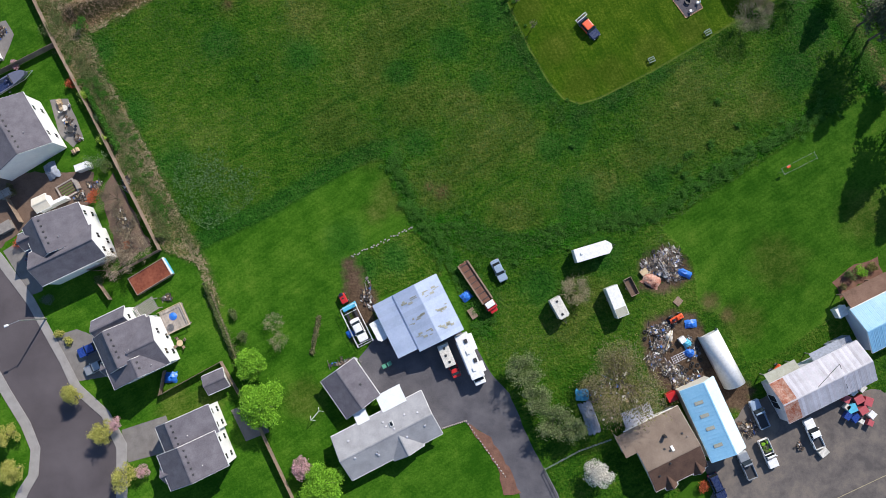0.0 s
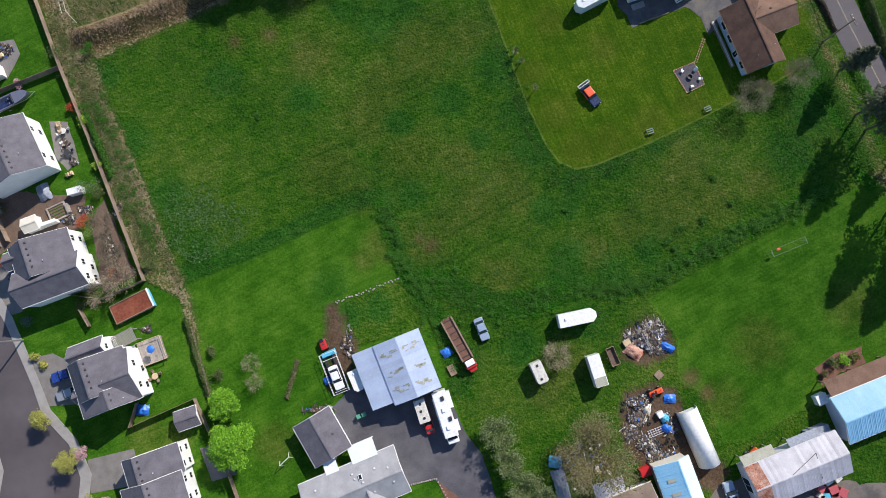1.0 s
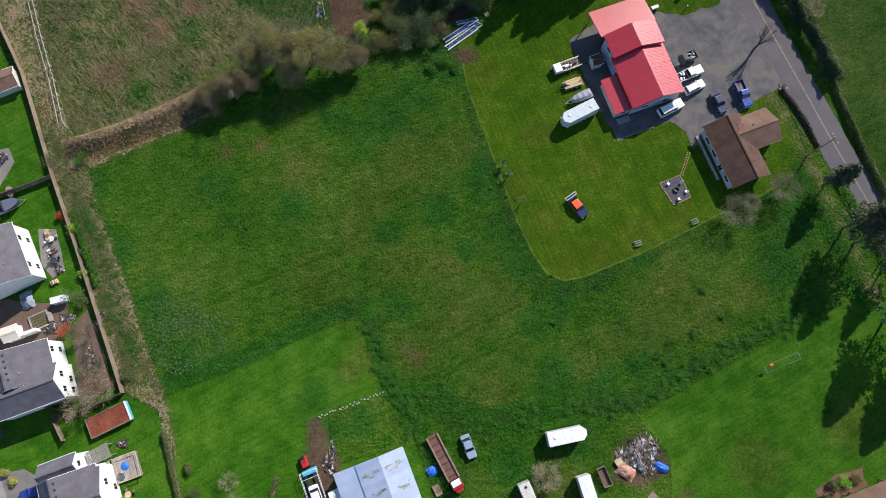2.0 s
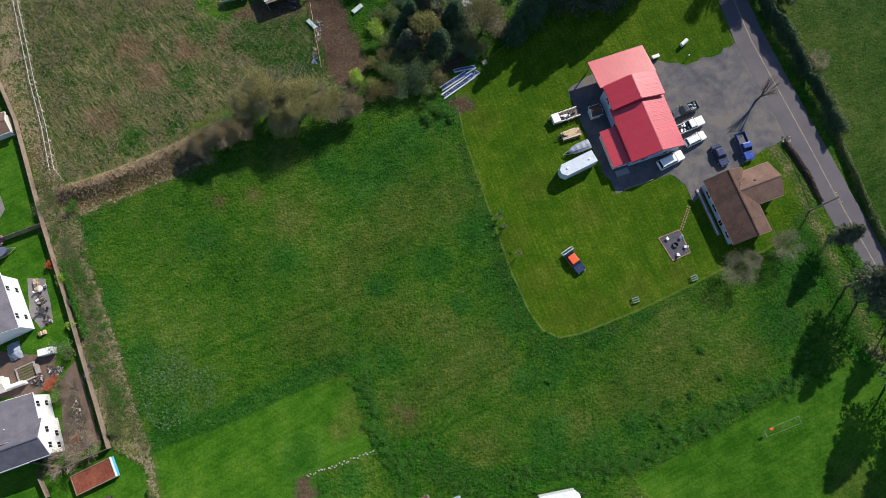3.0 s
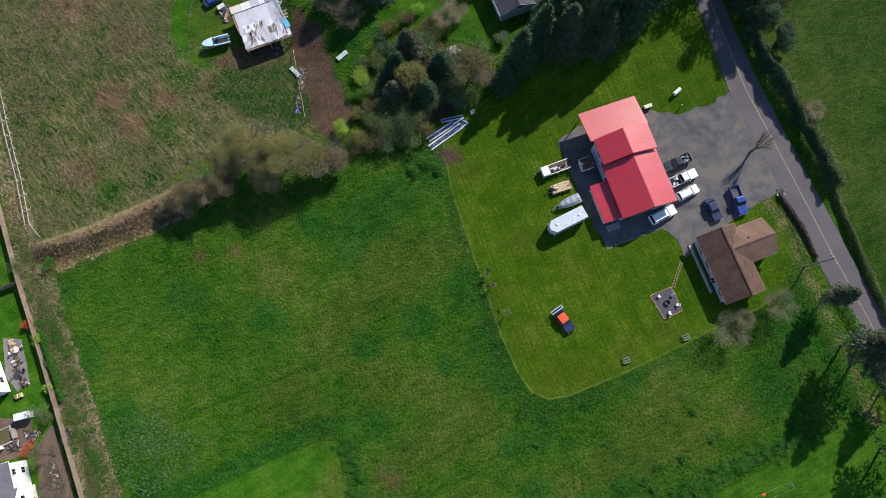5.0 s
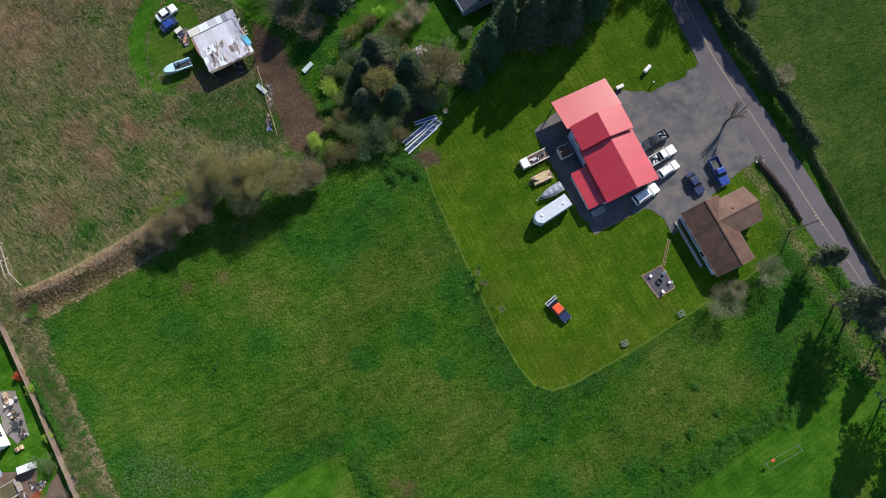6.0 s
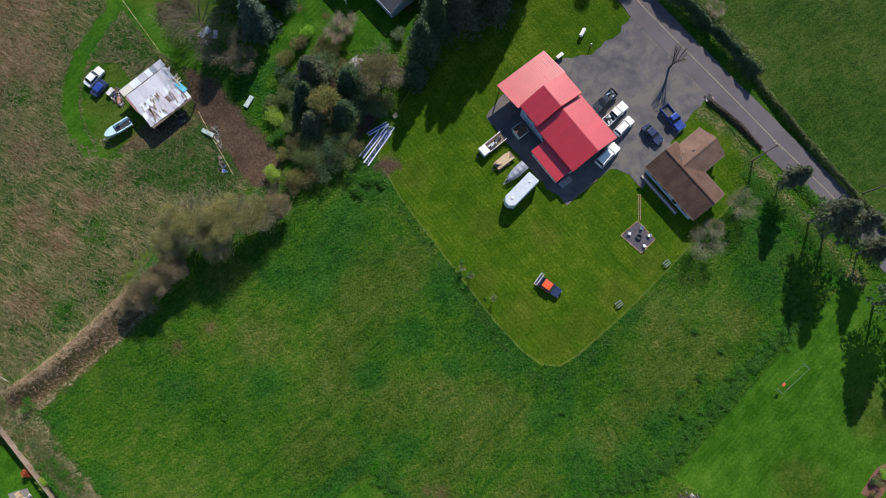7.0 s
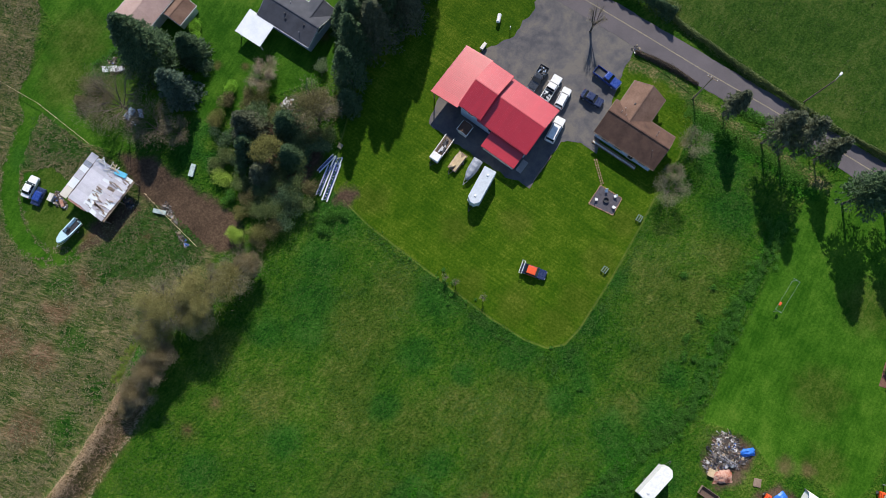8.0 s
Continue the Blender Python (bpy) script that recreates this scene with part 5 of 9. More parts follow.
# two-storey houses along the street
def street_house(x, y, rz, label, shade, blocks, gables, seed):
    """Blocks: (y0, y1, x0, x1, ridge x, eave, ridge) with ridges along local y; gables: (x0, x1, y0, y1, eave, ridge) with ridges along local x."""
    h = thing("street_house", x, y, rz, label, "house", "houses along the street")
    for k, (y0, y1, x0, x1, xr, eave, ridge) in enumerate(blocks):
        n = y1 - y0
        win = [("s", n * f, z, 0.95, 1.0) for f in ((-0.28, 0.25) if n > 4 else (0.0,)) for z in (1.5, 4.0)] + [("n", 0, 4.0, 1.2, 1.1)]
        before = set(h.children)
        gable_building("wing", "", "", (x0 + x1) / 2, (y0 + y1) / 2, 90, n, x1 - x0, eave, ridge, MAT["siding_white"], shade, 0.25, parent=h, ridge_shift=(x0 + x1) / 2 - xr, roof_label="grey shingle roof", wall_label="white lap siding", windows=win)
        wing = [c for c in h.children if c not in before][0]
        slope = [c for c in wing.children if c.name.startswith("roof")][1]
        for q in range(int(n / 1.1)):
            part("roof_vent", soft_box(0.32, 0.32, 0.16, 0.04, 1), MAT["dark_metal"], slope, "dark roof vent", pose(-n / 2 + 0.6 + q * 1.1, 0.75, 0))
        part("vent_pipe", Geo().tube((0, 0, 0), (0, 0, 0.4), 0.06, n=8), MAT["trim"], slope, "pale vent pipe", pose(0.2 * n, 2.6, 0))
    for x0, x1, y0, y1, eave, ridge in gables:
        win = [("e", f * (y1 - y0), z, 1.0, 1.05) for f, z in ((-0.26, 4.0), (0.2, 4.0), (-0.3, 1.5), (0.05, 1.4))] if x1 > 4 else [("e", 0, 4.2, 0.9, 0.9)]
        gable_building("wing", "", "", (x0 + x1) / 2, (y0 + y1) / 2, 0, x1 - x0, y1 - y0, eave, ridge, MAT["siding_white"], shade, 0.25, parent=h, roof_label="grey shingle roof", wall_label="white lap siding", windows=win)
    return h


street_house(-83.9, 41.6, 23, "two-storey white house with grey-purple shingle roof", MAT["shingle_grey"], [(-5.2, 5.2, -6.0, 6.0, 1.0, 5.2, 7.8)], [(-6.8, -3.0, -3.6, 0.4, 4.6, 6.0)], 3)
street_house(-76.4, 20.6, 17, "two-storey white house with dark grey shingle roof", MAT["shingle_grey"], [(-1.2, 5.2, -5.2, 5.4, -1.6, 5.2, 7.7)],
             [(-6.0, 5.9, -5.4, 0.6, 5.2, 7.3), (-6.8, -3.0, 2.0, 4.8, 4.5, 5.7)], 5)
street_house(-67.3, 0.2, 17, "two-storey white house with grey roof and rear deck", MAT["shingle_grey"], [(-2.7, 3.8, -4.4, 5.3, -1.2, 5.2, 7.7), (-5.6, -2.7, -4.4, 5.3, 1.2, 5.2, 7.5)],
             [(1.0, 5.9, -5.5, 3.2, 5.2, 7.3), (-3.6, 2.4, 3.4, 6.8, 5.0, 6.6), (-5.4, -3.0, -2.6, -0.6, 4.2, 5.2)], 8)
street_house(-58.0, -18.2, 15, "two-storey white house with grey shingle roof and white gables", MAT["shingle_grey"], [(0.3, 5.0, -4.5, 5.2, -1.9, 4.9, 6.8), (-5.8, 0.3, -5.9, 4.6, -1.0, 5.2, 7.8)],
             [(-6.6, -3.8, -4.4, -1.8, 4.4, 5.5)], 11)
gable_building("garden_shed", "small grey-roofed garden shed by the fence", "shed", -53.4, -8.2, 15, 3.8, 3.2, 2.0, 2.7, MAT["siding_white"], MAT["shingle_grey"], 0.2)
gable_building("garden_shed", "pale little shed behind a house", "shed", -81.3, 29.0, 17, 2.6, 2.4, 1.9, 2.5, MAT["siding_white"], MAT["siding_cream"], 0.15)


# ---- vehicles ----
WHEELS = {}


def wheels(parent, xs, y, r=0.36, w=0.24):
    if (r, w) not in WHEELS:
        g = Geo()
        rings = []
        for yy, rr in ((-w / 2, r * 0.82), (-w / 2 + 0.03, r), (w / 2 - 0.03, r), (w / 2, r * 0.82)):
            rings.append([(rr * math.cos(2 * math.pi * k / 14), yy, rr * math.sin(2 * math.pi * k / 14)) for k in range(14)])
        t = g.loft(rings).mesh("tyre")
        t.materials.append(MAT["rubber"])
        rim = Geo().tube((0, -w / 2 - 0.01, 0), (0, w / 2 + 0.01, 0), r * 0.58, n=10).mesh("rim")
        rim.materials.append(MAT["steel"])
        WHEELS[(r, w)] = (t, rim)
    t, rim = WHEELS[(r, w)]
    for x in xs:
        for s in (-1, 1):
            tyre = part("wheel", t, None, parent, at=pose(x, s * y, r))
            part("rim", rim, None, tyre)


def body_shell(L, W, z0, z1, nose=0.3, r=0.12):
    """Rounded lower body in plan: an outline with curved corners, slightly tucked in at the top."""
    def ring(z, k, cut):
        pts = []
        for cx, cy, a0 in ((L / 2 - nose, W / 2 - nose, 0), (-L / 2 + nose * 0.7, W / 2 - nose * 0.7, 90), (-L / 2 + nose * 0.7, -W / 2 + nose * 0.7, 180), (L / 2 - nose, -W / 2 + nose, 270)):
            rad = nose if cx > 0 else nose * 0.7
            for j in range(4):
                a = radians(a0 + j * 30)
                pts.append(((cx + rad * math.cos(a)) * k, (cy + rad * math.sin(a)) * k - 0, z))
        return [(p[0] - (cut if p[0] > 0 else -cut) * 0, p[1], p[2]) for p in pts]
    h = z1 - z0
    return Geo().loft([ring(z0, 0.96, 0), ring(z0 + h * 0.3, 1.0, 0), ring(z0 + h * 0.75, 0.995, 0), ring(z1 - 0.03, 0.965, 0), ring(z1, 0.93, 0)])


def cabin(x0, x1, W, z0, z1, rake_f, rake_r, tuck=0.13):
    """Glasshouse as a frustum: x0 rear, x1 front at the waist."""
    lo = [(x0, -W / 2, z0), (x1, -W / 2, z0), (x1, W / 2, z0), (x0, W / 2, z0)]
    hi = [(x0 + rake_r, -W / 2 + tuck, z1), (x1 - rake_f, -W / 2 + tuck, z1), (x1 - rake_f, W / 2 - tuck, z1), (x0 + rake_r, W / 2 - tuck, z1)]
    return Geo().loft([lo, hi])


def slab_roof(x0, x1, W, z, mat_thick=0.06):
    g = Geo()
    lo = [(x0, -W / 2, z), (x1, -W / 2, z), (x1, W / 2, z), (x0, W / 2, z)]
    mid = [(x0 + 0.02, -W / 2 + 0.02, z + mat_thick * 0.6), (x1 - 0.02, -W / 2 + 0.02, z + mat_thick * 0.6), (x1 - 0.02, W / 2 - 0.02, z + mat_thick * 0.6), (x0 + 0.02, W / 2 - 0.02, z + mat_thick * 0.6)]
    hi = [(x0 + 0.15, -W / 2 + 0.15, z + mat_thick), (x1 - 0.15, -W / 2 + 0.15, z + mat_thick), (x1 - 0.15, W / 2 - 0.15, z + mat_thick), (x0 + 0.15, W / 2 - 0.15, z + mat_thick)]
    return g.loft([lo, mid, hi])


def lights(parent, L, W, z):
    for s in (-1, 1):
        part("headlight", soft_box(0.16, 0.36, 0.16, 0.03, 1), MAT["lamp"], parent, "", pose(L / 2 - 0.1, s * (W / 2 - 0.32), z))
        part("tail_light", soft_box(0.1, 0.22, 0.2, 0.02, 1), MAT["tail"], parent, "", pose(-L / 2 + 0.06, s * (W / 2 - 0.2), z))


def car(name, label, x, y, rz, mat, L=4.7, W=1.85, H=1.5, style="sedan", roof_mat=None, category="car", z=0.0):
    t = thing(name, x, y, rz, label, category, z=z)
    waist = H * 0.62
    part("body", body_shell(L, W, 0.24, waist, 0.34), mat, t)
    if style == "sedan":
        x0, x1, rf, rr = -L * 0.36, L * 0.20, 0.62, 0.55
    elif style == "suv":
        x0, x1, rf, rr = -L * 0.47, L * 0.22, 0.55, 0.22
    else:
        x0, x1, rf, rr = -L * 0.45, L * 0.34, 0.6, 0.15
    part("glazing", cabin(x0, x1, W * 0.9, waist - 0.03, H - 0.05, rf, rr), MAT["glass"], t, "tinted windows")
    part("roof", slab_roof(x0 + rr - 0.06, x1 - rf + 0.06, W * 0.9 - 0.2, H - 0.055, 0.07), roof_mat or mat, t)
    for s in (-1, 1):
        for px, lean in ((x0 + rr * 0.5, 0), (x1 - rf * 0.5, 0), ((x0 + x1) / 2 - 0.1, 0)):
            part("pillar", Geo().box(px, s * (W * 0.45 - 0.055), waist - 0.02, 0.1, 0.05, H - waist - 0.02), mat, t)
        part("mirror", soft_box(0.16, 0.22, 0.14, 0.03, 1), mat, t, "", pose(x1 - 0.25, s * (W / 2 + 0.06), waist))
    if style == "suv":
        for s in (-1, 1):
            part("roof_rail", Geo().box((x0 + x1) / 2 - 0.1, s * W * 0.36, H + 0.01, (x1 - x0) * 0.6, 0.05, 0.05), MAT["dark_metal"], t)
    part("bumper", soft_box(0.16, W * 0.9, 0.2, 0.05, 1), MAT["dark_metal"], t, "", pose(L / 2 - 0.03, 0, 0.28))
    wheels(t, (L * 0.31, -L * 0.30), W / 2 - 0.1, 0.34, 0.22)
    lights(t, L, W, waist - 0.25)
    return t


def pickup(label, x, y, rz, mat, L=5.6, W=1.95, H=1.85, bed_mat=None, load=None, crew=True, group="parked vehicles"):
    t = thing("pickup_truck", x, y, rz, label, "pickup truck", group)
    waist = H * 0.60
    xb = -L * 0.10 if crew else L * 0.02
    part("body", body_shell(L, W, 0.42, waist * 0.72, 0.3), mat, t)
    # bonnet and cab base
    part("bonnet", soft_box(L * 0.5 - 0.04 - L * 0.16, W * 0.93, waist * 0.3, 0.08, 2), mat, t, "", pose((L * 0.16 + L * 0.5 - 0.04) / 2, 0, waist * 0.70))
    part("cab", soft_box(L * 0.17 - xb, W * 0.97, waist * 0.32, 0.05, 1), mat, t, "", pose((L * 0.17 + xb) / 2, 0, waist * 0.70))
    part("glazing", cabin(xb + 0.02, L * 0.20, W * 0.92, waist, H - 0.05, 0.55, 0.12), MAT["glass"], t, "tinted windows")
    part("roof", slab_roof(xb + 0.12, L * 0.20 - 0.5, W * 0.92 - 0.2, H - 0.055, 0.07), mat, t)
    xe = -L / 2 + 0.06
    bl = xb - 0.06 - xe
    part("bed_floor", Geo().box((xb - 0.06 + xe) / 2, 0, waist * 0.72, bl, W * 0.8, 0.03), bed_mat or MAT["dark_metal"], t, "dark load bed")
    for s in (-1, 1):
        part("bed_side", soft_box(bl, 0.12, waist * 0.36, 0.03, 1), mat, t, "", pose((xb - 0.06 + xe) / 2, s * (W * 0.47 - 0.02), waist * 0.70))
        part("mirror", soft_box(0.16, 0.24, 0.18, 0.03, 1), mat, t, "", pose(L * 0.15, s * (W / 2 + 0.1), waist))
        for px in (xb + 0.12, (xb + L * 0.17) / 2):
            part("pillar", Geo().box(px, s * (W * 0.46 - 0.07), waist - 0.02, 0.1, 0.05, H - waist - 0.02), mat, t)
    part("tailgate", soft_box(0.1, W * 0.9, waist * 0.36, 0.03, 1), mat, t, "", pose(xe, 0, waist * 0.70))
    part("bumper", soft_box(0.18, W * 0.94, 0.2, 0.05, 1), MAT["steel"], t, "chrome bumper", pose(L / 2 - 0.02, 0, 0.45))
    wheels(t, (L * 0.32, -L * 0.31), W / 2 - 0.12, 0.40, 0.26)
    lights(t, L, W, waist - 0.25)
    if load:
        r = random.Random(int(x * 10))
        for k in range(16):
            part("load_item", soft_box(r.uniform(0.2, 0.6), r.uniform(0.2, 0.5), r.uniform(0.15, 0.4), 0.03, 1), r.choice(load), t, "", pose(r.uniform(xe + 0.3, xb - 0.35), r.uniform(-W * 0.3, W * 0.3), waist * 0.78, 0, 0, r.uniform(0, 90)))
    return t


def box_trailer(name, label, category, x, y, rz, L, W, H, mat, nose=0.7, vents=2, vent_mat=None, axle=(-0.4,), ground=0.45, ribs=False, tongue=1.3, windows=False):
    t = thing(name, x, y, rz, label, category)
    out = [(-L / 2, -W / 2), (L / 2 - nose, -W / 2), (L / 2, -W / 2 + min(nose, W * 0.42)), (L / 2, W / 2 - min(nose, W * 0.42)), (L / 2 - nose, W / 2), (-L / 2, W / 2)] if nose else [(-L / 2, -W / 2), (L / 2, -W / 2), (L / 2, W / 2), (-L / 2, W / 2)]
    bm = bmesh.new()
    me = Geo().prism(out, ground, H).mesh("shell")
    bm.from_mesh(me)
    bmesh.ops.bevel(bm, geom=[e for e in bm.edges], offset=0.07, segments=2, affect="EDGES", profile=0.5)
    part("shell", bm, mat, t)
    if ribs:
        k = int(L / 0.6)
        for i in range(k):
            part("roof_seam", Geo().box(-L / 2 + 0.3 + i * (L - nose) / k, 0, H - 0.004, 0.05, W - 0.3, 0.016), mat, t)
    for i in range(vents):
        xx = -L * 0.32 + i * L * 0.62 / max(1, vents - 1)
        part("roof_vent", soft_box(0.42, 0.42, 0.16, 0.05, 1), vent_mat or MAT["trim"], t, "square roof vent", pose(xx, 0.12 * (-1) ** i, H - 0.005))
    for a in axle:
        wheels(t, (L * a * 0.3,), W / 2 - 0.02, 0.34, 0.2)
    part("trim_strip", Geo().box(0, 0, ground + 0.05, L * 0.86, W + 0.02, 0.08), MAT["steel"], t)
    if tongue:
        part("tongue", Geo().tube((L / 2 - 0.3, -0.5, 0.42), (L / 2 + tongue, 0, 0.42), 0.05).tube((L / 2 - 0.3, 0.5, 0.42), (L / 2 + tongue, 0, 0.42), 0.05).tube((L / 2 + tongue - 0.1, 0, 0), (L / 2 + tongue - 0.1, 0, 0.7), 0.04), MAT["dark_metal"], t, "black drawbar")
    if windows:
        for s in (-1, 1):
            window(t, pose(-L * 0.15, s * W / 2, H * 0.62, 0, 0, 0 if s < 0 else 180), 0.9, 0.6, MAT["steel"])
    return t


def boat(label, x, y, rz, L, W, hull, inside, z=0.55, name="boat"):
    t = thing(name, x, y, rz, label, "boat")
    def section(f, k, zz):
        wx = W / 2 * k * (1 - max(0, (f - 0.35) / 0.65) ** 2.2)
        return wx, zz
    rings_lo = []
    outer, inner = [], []
    n = 12
    for i in range(n + 1):
        f = i / n
        xx = -L / 2 + f * L
        w = W / 2 * math.sqrt(max(0.0, 1 - max(0, (f - 0.3) / 0.7) ** 2.4)) + 0.02
        zz = 0.9 + 0.25 * f * f
        outer.append((xx, w, zz))
    g = Geo()
    rings = []
    for xx, w, zz in outer:
        rings.append([(xx, -w, z + zz), (xx, -w * 0.75, z + 0.25), (xx, 0, z), (xx, w * 0.75, z + 0.25), (xx, w, z + zz), (xx, max(w - 0.22, 0.01), z + zz), (xx, max(w * 0.6 - 0.1, 0.005), z + 0.35), (xx, -max(w * 0.6 - 0.1, 0.005), z + 0.35), (xx, -max(w - 0.22, 0.01), z + zz)])
    part("hull", g.loft(rings), hull, t)
    deck = Geo().prism([(x0, w) for x0, w, _ in outer[7:]] + [(x0, -w) for x0, w, _ in reversed(outer[7:])], z + 1.0, z + 1.12)
    part("foredeck", deck, hull, t)
    part("cockpit_floor", Geo().box(-L * 0.15, 0, z + 0.36, L * 0.6, W * 0.62, 0.04), inside, t)
    for s in (-1, 1):
        part("seat", soft_box(0.5, 0.5, 0.45, 0.08, 1), inside, t, "", pose(-L * 0.08, s * W * 0.2, z + 0.4))
    part("windscreen", Geo().box(L * 0.08, 0, z + 1.0, 0.06, W * 0.75, 0.35, ry=-25), MAT["glass"], t)
    part("outboard", soft_box(0.45, 0.4, 0.9, 0.1, 2), MAT["black"], t, "black outboard motor", pose(-L / 2 - 0.15, 0, z + 0.5))
    fr = Geo()
    for s in (-1, 1):
        fr.tube((-L / 2, s * W * 0.35, 0.5), (L * 0.35, s * W * 0.3, 0.5), 0.05).tube((L * 0.35, s * W * 0.3, 0.5), (L / 2 + 0.9, 0, 0.5), 0.05)
    part("trailer_frame", fr, MAT["steel"], t, "galvanised boat trailer")
    wheels(t, (-L * 0.18,), W / 2 - 0.05, 0.3, 0.18)
    return t


# vehicles round the red house
race = car("stock_car", "navy and orange stock car with a rear wing on the lawn", 24.6, 46.8, -58, MAT["navy"], 4.9, 1.9, 1.4, "sedan", MAT["orange"])
part("stripe", Geo().box(-1.55, 0, 0.872, 1.3, 1.2, 0.012), MAT["navy"], race)
part("door_panel", Geo().box(-0.2, 0.945, 0.35, 1.7, 0.02, 0.45).box(-0.2, -0.945, 0.35, 1.7, 0.02, 0.45), MAT["orange"], race, "orange door panel")
part("rear_wing", Geo().box(0, 0, 0, 0.1, 2.5, 0.05).box(-0.5, 0, 0, 0.1, 2.5, 0.05), MAT["white"], race, "white rear wing edge", pose(-2.05, 0, 1.25))
for k in range(7):
    part("wing_rib", Geo().box(-2.3, -1.2 + k * 0.4, 1.25, 0.45, 0.05, 0.04), MAT["white"] if k in (0, 6) else MAT["dark_metal"], race)
for s in (-1, 1):
    part("wing_stay", Geo().box(-2.15, s * 0.5, 0.8, 0.2, 0.04, 0.46), MAT["dark_metal"], race)
car("estate_car", "white full-size estate car with dark windows", 45.0, 65.7, 24, MAT["white"], 5.4, 2.0, 1.85, "suv")
pickup("dark grey-blue pickup truck parked on gravel", 49.0, 75.9, 201, MAT["black"], 5.4, load=[MAT["bluegrey"], MAT["dark_metal"]])
pickup("white pickup truck with loaded bed", 49.7, 72.7, 21, MAT["white"], 5.7, load=[MAT["dark_metal"], MAT["steel"], MAT["white"]])
car("hatchback", "white compact car with silver roof rails", 50.3, 69.8, 24, MAT["white"], 4.4, 1.8, 1.6, "suv")
car("black_car", "dark navy hatchback parked on gravel", 54.7, 66.3, -70, MAT["navy"], 4.6, 1.85, 1.5, "sedan")
pickup("bright blue pickup truck with black bed", 59.7, 67.8, -76, MAT["blue"], 5.7)
box_trailer("cargo_trailer", "long white enclosed cargo trailer on the lawn", "trailer", 26.5, 65.2, 204, 7.4, 2.5, 2.9, MAT["trailer_grey"], 0.8, 2, MAT["trim"], (-0.6, -0.1), ribs=True)


def load_trailer(name, label, x, y, rz, L, W, kind):
    t = thing(name, x, y, rz, label, "trailer")
    part("deck", Geo().box(0, 0, 0.5, L, W, 0.1), MAT["wood"], t)
    part("tongue", Geo().tube((L / 2 - 0.2, -0.5, 0.5), (L / 2 + 1.1, 0, 0.5), 0.05).tube((L / 2 - 0.2, 0.5, 0.5), (L / 2 + 1.1, 0, 0.5), 0.05), MAT["dark_metal"], t)
    wheels(t, (-0.3,), W / 2 + 0.1, 0.32, 0.2)
    r = random.Random(int(abs(x) * 7))
    if kind == "lumber":
        for k in range(16):
            part("plank", Geo().box(0, 0, 0, r.uniform(L * 0.45, L * 0.95), r.uniform(0.14, 0.3), 0.06), MAT["wood_pale"], t, "", pose(r.uniform(-0.3, 0.3), -W / 2 + 0.12 + (k % 8) * (W - 0.2) / 8, 0.61 + 0.065 * (k // 8) + 0.1 * r.random(), 0, r.uniform(-1, 1), r.uniform(-4, 4)))
        for k in range(7):
            part("log", Geo().tube((0, -0.25, 0), (0, 0.25, 0), 0.16, n=8), MAT["wood_pale"], t, "", pose(L * 0.3 + r.uniform(-0.5, 0.4), r.uniform(-0.6, 0.6), 0.95, 0, 0, r.uniform(0, 90)))
    elif kind == "rails":
        part("tool_box", soft_box(1.5, W * 0.95, 0.9, 0.06, 2), MAT["white"], t, "white front locker", pose(L / 2 - 0.85, 0, 0.6))
        for s in (-1, 1):
            part("side_rail", Geo().box(-0.7, s * W * 0.46, 1.2, L - 1.6, 0.07, 0.07).box(-0.7, s * W * 0.46, 0.9, L - 1.6, 0.07, 0.07), MAT["white"], t)
            for k in range(5):
                part("stake", Geo().box(-L / 2 + 0.1 + k * (L - 1.8) / 4, s * W * 0.46, 0.6, 0.07, 0.07, 0.68), MAT["white"], t)
        for k in range(9):
            part("cargo", soft_box(r.uniform(0.4, 1.5), r.uniform(0.15, 0.5), r.uniform(0.2, 0.5), 0.03, 1), r.choice([MAT["white"], MAT["dark_metal"], MAT["steel"]]), t, "", pose(r.uniform(-L / 2 + 0.6, 0.3), r.uniform(-0.5, 0.5), 0.62, 0, 0, r.uniform(-20, 20)))
    return t


load_trailer("utility_trailer", "white railed utility trailer with a front locker", 25.4, 75.9, 198, 5.8, 2.0, "rails")
load_trailer("lumber_trailer", "flat trailer stacked with pale lumber", 26.3, 72.1, 196, 4.0, 1.9, "lumber")
cov = thing("covered_boat", 27.5, 69.1, 201, "boat under a sagging grey-blue tarpaulin on a trailer", "boat")
rings = []
for i in range(9):
    f = i / 8
    w = 0.95 * math.sqrt(max(0.02, 1 - max(0, (f - 0.35) / 0.65) ** 2))
    h = 1.15 + 0.35 * math.sin(math.pi * f * 0.9) + (0.05 if i % 2 else -0.05)
    rings.append([(-2.3 + 4.6 * f, -w, 0.6), (-2.3 + 4.6 * f, -w, 0.95), (-2.3 + 4.6 * f, -w * 0.5, h - 0.06), (-2.3 + 4.6 * f, 0, h), (-2.3 + 4.6 * f, w * 0.5, h - 0.08), (-2.3 + 4.6 * f, w, 0.95), (-2.3 + 4.6 * f, w, 0.6)])
part("tarpaulin", Geo().loft(rings), MAT["tarp_grey"], cov)
part("trailer_frame", Geo().tube((-2.2, 0.6, 0.5), (2.2, 0.4, 0.5), 0.06).tube((-2.2, -0.6, 0.5), (2.2, -0.4, 0.5), 0.06).tube((2.1, 0.4, 0.5), (3.4, 0, 0.5), 0.06).tube((2.1, -0.4, 0.5), (3.4, 0, 0.5), 0.06), MAT["steel"], cov)
wheels(cov, (-0.5,), 0.95, 0.3, 0.18)

